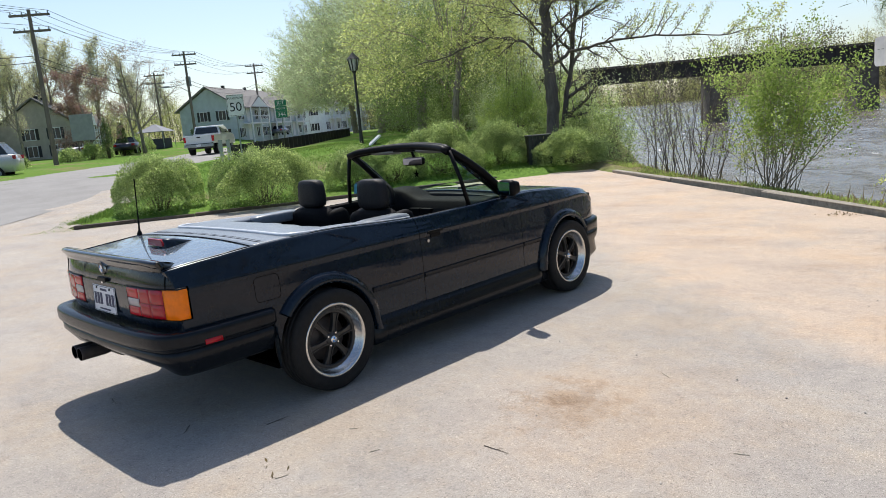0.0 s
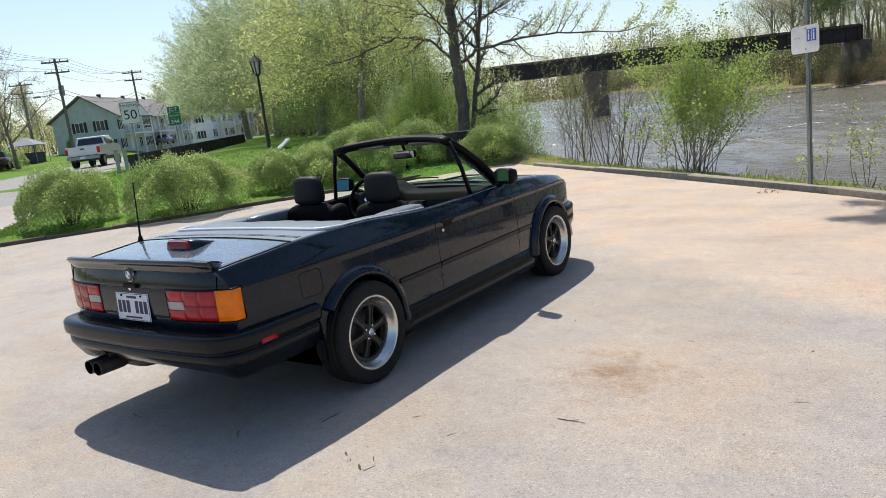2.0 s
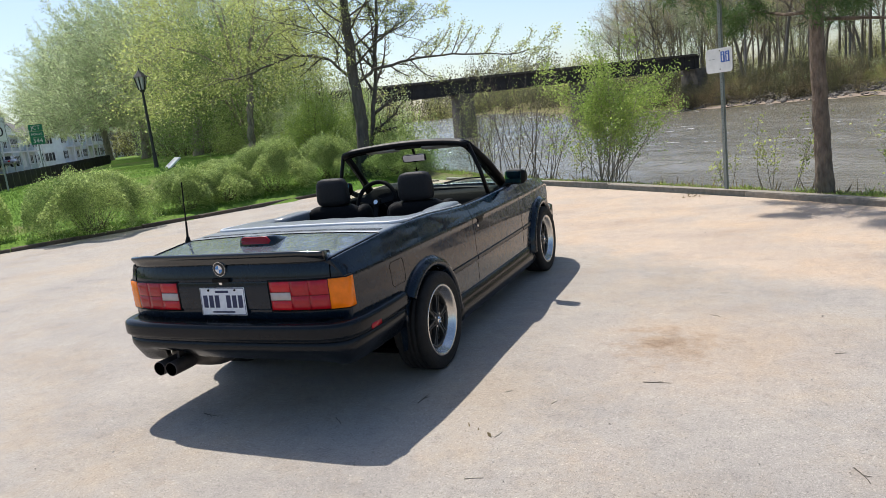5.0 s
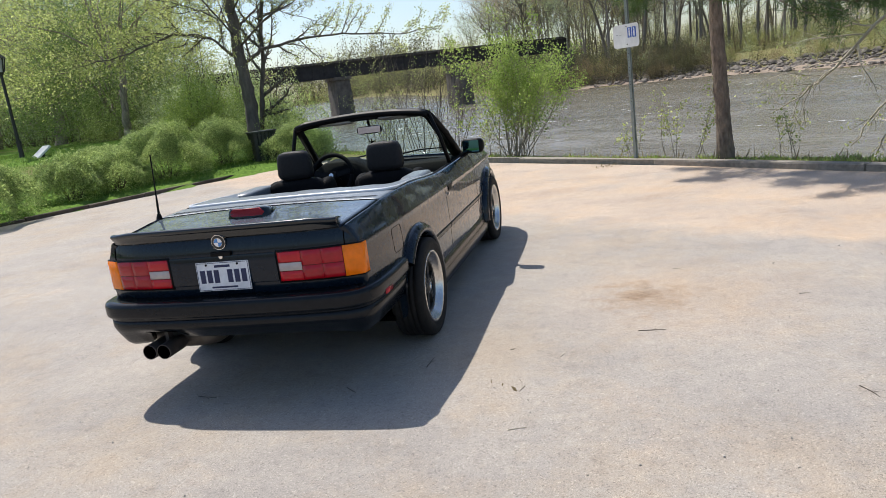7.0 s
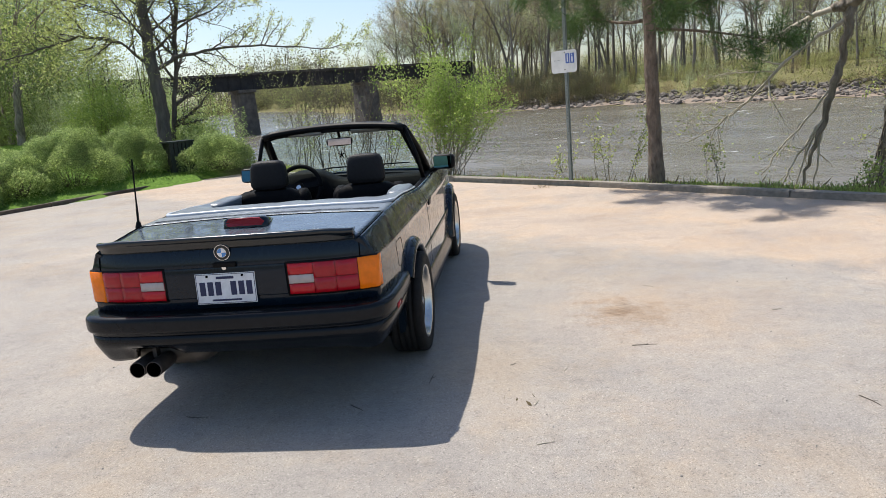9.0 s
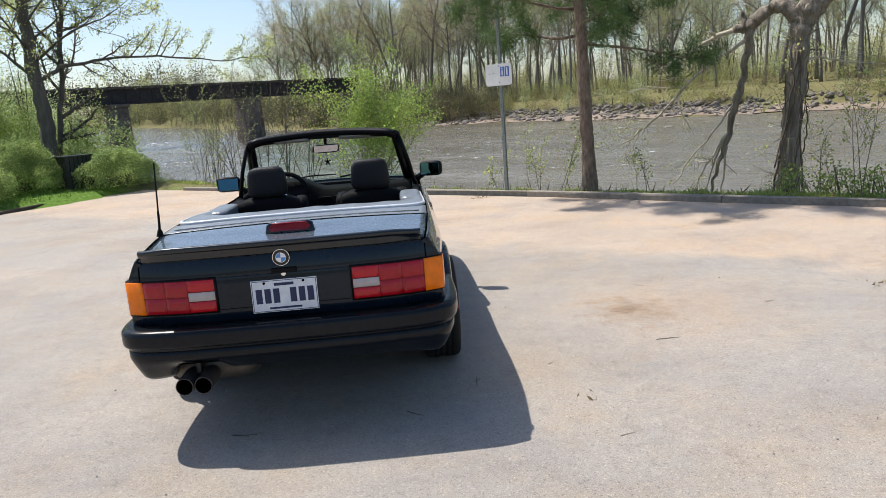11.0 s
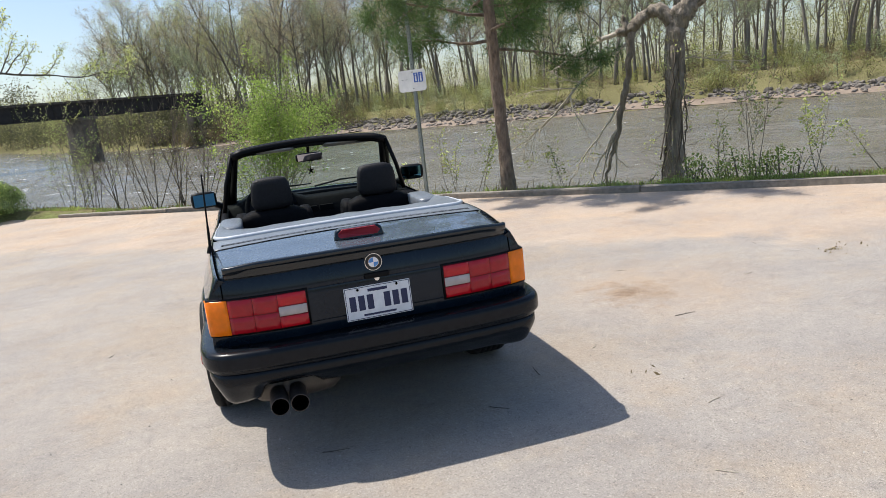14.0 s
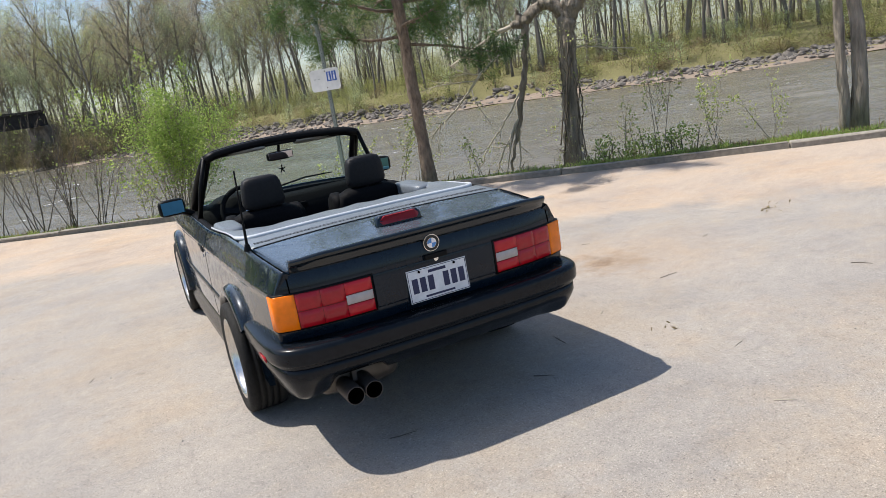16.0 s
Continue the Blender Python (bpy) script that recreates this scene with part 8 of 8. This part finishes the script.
def saloon(m, colour, label, suv=False):
    """A parked car seen far off: body, glasshouse, lamps and wheels."""
    root = thing("parked_car", label, "car", m, group="parked cars")
    paint = plain("parked_paint", colour, 0.3, 0.2, 0.8)
    h = 0.25 if suv else 0.0
    prof = [(-2.15, 0.35), (-2.2, 0.75 + h), (-2.0, 0.95 + h), (-1.2, 0.98 + h), (1.0, 0.95 + h), (1.95, 0.85 + h), (2.2, 0.65), (2.15, 0.3)]
    bm = bmesh.new()
    a, b = ([bm.verts.new((s, y, z)) for y, z in prof] for s in (-0.86, 0.86))
    n = len(prof)
    for i in range(n):
        bm.faces.new((a[i], a[(i + 1) % n], b[(i + 1) % n], b[i]))
    bm.faces.new(a)
    bm.faces.new(b[::-1])
    bmesh.ops.bevel(bm, geom=bm.edges[:], offset=0.06, segments=2, affect="EDGES")
    part("body", bm, paint, root, flat=False)
    back = -1.95 if suv else -1.3
    cab = [(back, 0.95 + h), (back + 0.35, 1.38 + h * 1.4), (0.25, 1.4 + h * 1.4), (0.95, 0.95 + h)]
    bm = bmesh.new()
    a, b = ([bm.verts.new((s * (0.8 if z < 1.3 else 0.62), y, z)) for y, z in cab] for s in (-1, 1))
    for i in range(4):
        bm.faces.new((a[i], a[(i + 1) % 4], b[(i + 1) % 4], b[i]))
    bm.faces.new(a)
    bm.faces.new(b[::-1])
    part("glasshouse", bm, WINDOW_DARK, root)
    part("roof", boxed(-0.6, 0.6, back + 0.4, 0.2, 1.39 + h * 1.4, 1.44 + h * 1.4, 0.02), paint, root)
    for s in (-1, 1):
        part("tail_lamp", boxed(s * 0.6, s * 0.84, -2.22, -2.12, 0.7 + h, 0.88 + h), RED_DEEP, root)
        for y in (-1.35, 1.35):
            part("tyre", rodded((s * 0.66, y, 0.32), (s * 0.88, y, 0.32), 0.32, None, 18), RUBBER, root)
            part("rim", rodded((s * 0.87, y, 0.32), (s * 0.89, y, 0.32), 0.2, None, 14), GALV, root)
    return root


def pickup():
    """The white pickup truck on the road."""
    p = at(51.5, -9.7, land(51.5, -9.7) + 0.05)
    root = thing("pickup_truck", "white crew-cab pickup truck on the road seen from behind", "truck", pose(p.x, p.y, p.z, 0, 0, 46))
    white = plain("truck_white", (0.72, 0.73, 0.73), 0.3, 0.0, 0.6)
    part("bed_side", boxed(-0.98, -0.86, -2.75, -0.75, 0.72, 1.32, 0.03), white, root)
    part("bed_side", boxed(0.86, 0.98, -2.75, -0.75, 0.72, 1.32, 0.03), white, root)
    gate = part("tailgate", boxed(-0.84, 0.84, -2.80, -2.70, 0.75, 1.30, 0.02), white, root)
    part("gate_handle", boxed(-0.12, 0.12, -2.83, -2.80, 1.12, 1.20, 0.01), SIGN_BLACK, gate)
    part("bed_floor", boxed(-0.86, 0.86, -2.7, -0.75, 0.7, 0.76), LAMP_BLACK, root)
    bm = bmesh.new()
    prof = [(-0.75, 0.6), (-0.75, 1.32), (-0.62, 1.9), (1.0, 1.93), (1.55, 1.36), (2.7, 1.25), (2.85, 1.0), (2.85, 0.6)]
    a, b = ([bm.verts.new((s * (0.97 if z < 1.5 else 0.78), y, z)) for y, z in prof] for s in (-1, 1))
    n = len(prof)
    for i in range(n):
        bm.faces.new((a[i], a[(i + 1) % n], b[(i + 1) % n], b[i]))
    bm.faces.new(a)
    bm.faces.new(b[::-1])
    bmesh.ops.bevel(bm, geom=bm.edges[:], offset=0.04, segments=1, affect="EDGES")
    part("cab", bm, white, root)
    bm = bmesh.new()
    q = [bm.verts.new(v) for v in ((-0.80, -0.775, 1.40), (0.80, -0.775, 1.40), (0.70, -0.665, 1.80), (-0.70, -0.665, 1.80))]
    bm.faces.new(q)
    r = [bm.verts.new(v.co + Vector((0, 0.05, 0))) for v in q]
    bm.faces.new(r[::-1])
    part("rear_window", bm, WINDOW_DARK, root)
    for s in (-1, 1):
        bm = bmesh.new()
        q = [bm.verts.new(v) for v in ((s * 0.965, -0.55, 1.40), (s * 0.965, 1.3, 1.40), (s * 0.80, 0.9, 1.82), (s * 0.80, -0.5, 1.82))]
        bm.faces.new(q)
        r = [bm.verts.new(v.co - Vector((s * 0.03, 0, 0))) for v in q]
        bm.faces.new(r[::-1])
        part("side_window", bm, WINDOW_DARK, root)
        part("tail_lamp", boxed(s * 0.84, s * 0.985, -2.79, -2.66, 0.86, 1.22, 0.01), RED_LENS, root)
        for y in (-1.75, 1.9):
            part("tyre", rodded((s * 0.68, y, 0.4), (s * 0.95, y, 0.4), 0.4, None, 24), RUBBER, root)
            part("rim", rodded((s * 0.93, y, 0.4), (s * 0.96, y, 0.4), 0.25, None, 16), GALV, root)
        part("mirror", boxed(s * 1.0, s * 1.2, 1.1, 1.2, 1.35, 1.6, 0.02), SIGN_BLACK, root)
    part("rear_bumper", boxed(-0.95, 0.95, -2.98, -2.78, 0.52, 0.72, 0.03), GALV, root)
    part("number_plate", boxed(-0.15, 0.15, -2.99, -2.98, 0.56, 0.70), PLATE_WHITE, root)
    part("chassis", boxed(-0.8, 0.8, -2.7, 2.8, 0.4, 0.72), LAMP_BLACK, root)


def billboard():
    p = at(58, -20.3, land(58, -20.3))
    root = thing("billboard", "grey back of a roadside sign board on two posts", "sign board", pose(p.x, p.y, p.z, 0, 0, 65))
    part("board", boxed(-0.8, 0.8, -0.05, 0.05, 1.5, 3.5, 0.02), surface("board_grey", (0.24, 0.25, 0.25), (0.34, 0.35, 0.34), 4, 0.7), root)
    for x in (-0.45, 0.45):
        part("post", boxed(x - 0.05, x + 0.05, 0.06, 0.16, -0.3, 3.4), POLE_WOOD, root)


def canopy_tent():
    root = thing("garden_tent", "dark garden canopy tent on thin legs", "tent", pose(-86, 39.5, 1.3, 0, 0, 40))
    bm = bmesh.new()
    bmesh.ops.create_cone(bm, cap_ends=True, segments=4, radius1=2.4, radius2=0.2, depth=0.9, matrix=Matrix.Translation((0, 0, 2.5)) @ Matrix.Rotation(radians(45), 4, "Z"))
    part("canopy", bm, plain("tent_cloth", (0.22, 0.23, 0.26), 0.8), root)
    for x in (-1.6, 1.6):
        for y in (-1.6, 1.6):
            part("leg", rodded((x, y, -0.2), (x, y, 2.1), 0.04, None, 6), GALV, root)
    part("stored_goods", boxed(-1.3, 1.3, -1.3, 1.3, 0, 1.2, 0.1), plain("dark_goods", (0.05, 0.05, 0.06), 0.8), root)


speed_sign()
route_sign()
parking_sign()
guard_rail()
info_panel()
litter_bin()
litter()
wires()
houses()
pickup()
billboard()
canopy_tent()
saloon(pose(-40.5, 9.2, 0.62, 0, 0, 150), (0.55, 0.56, 0.57), "silver suv parked at the roadside", True)
saloon(pose(-63.5, 26.5, 1.15, 0, 0, 60), (0.02, 0.022, 0.03), "dark saloon parked on a driveway")
saloon(pose(-66, 22.5, 1.15, 0, 0, 80), (0.25, 0.26, 0.28), "grey car parked beside a garden")
saloon(pose(-101, 66, 1.7, 0, 0, 40), (0.3, 0.3, 0.3), "grey car parked in front of the row houses")
saloon(pose(-93, 62, 1.65, 0, 0, 40), (0.12, 0.13, 0.16), "dark car parked in front of the row houses")

# garden and street trees
bare = plain_tree(place(67.5, -18.6), 8.6, 0.17, 501, BUD, 0.1, 1, 3, 7, 0.75, 0.5, 0.2, "bare spreading tree with fine twigs beside the street", away=0.12)
poplar = plain_tree(place(84, -36), 10.5, 0.2, 502, BUD_GREEN, 0.12, 2, 3, 9, 0.62, 0.42, 0.2, "tall garden tree just breaking into pale bud", away=0.3, lift=0.12, min_r=0.012)
for u, v, s in ((80, -42, 0.95), (88, -44, 1.1), (97, -37, 1.25), (93, -33.5, 1.15), (100, -33, 1.2), (94, -41, 1.2), (104, -30, 1.0), (98, -50, 1.0), (112, -46, 0.9), (124, -48, 1.0), (140, -40, 1.1), (160, -40, 1.2), (100, -62, 1.2), (150, 4, 1.0), (165, 8, 1.1), (182, -2, 1.2), (175, -16, 1.1)):
    copy_thing(poplar, place(u, v, 0, u * 37, s))
plain_tree(place(63, -21.6), 6.4, 0.13, 503, RED_BUD, 0.12, 5, 3, 7, 0.8, 0.5, 0.15, "small ornamental tree in dull red blossom", away=0.14)
for k, (u, v, w, h) in enumerate([(55, -20.5, 1.6, 1.0), (58, -20.0, 1.4, 1.3), (62, -20.5, 1.8, 1.1), (66, -19.5, 1.4, 1.0), (50, -22, 1.5, 0.9), (70, -20, 2.0, 1.6), (76, -21, 2.2, 1.5), (98, -18.5, 1.6, 1.2), (46, -25, 3.5, 3.2), (40, -27, 3.5, 2.6)]):
    shrub(place(u, v, -0.1), w, h, int(2600 * w), 520 + k, 0.1, "clipped garden shrub along the street lawn", YELLOW_LEAF if k > 7 else SHRUB_LEAF)
for k, (u, v, h) in enumerate([(59, -19.0, 3.0), (64.5, -19.5, 2.6), (93, -19.5, 2.2)]):
    shrub(place(u, v, -0.1), 0.9, h, 2600, 540 + k, 0.09, "narrow dark cedar by the street", NEEDLE)
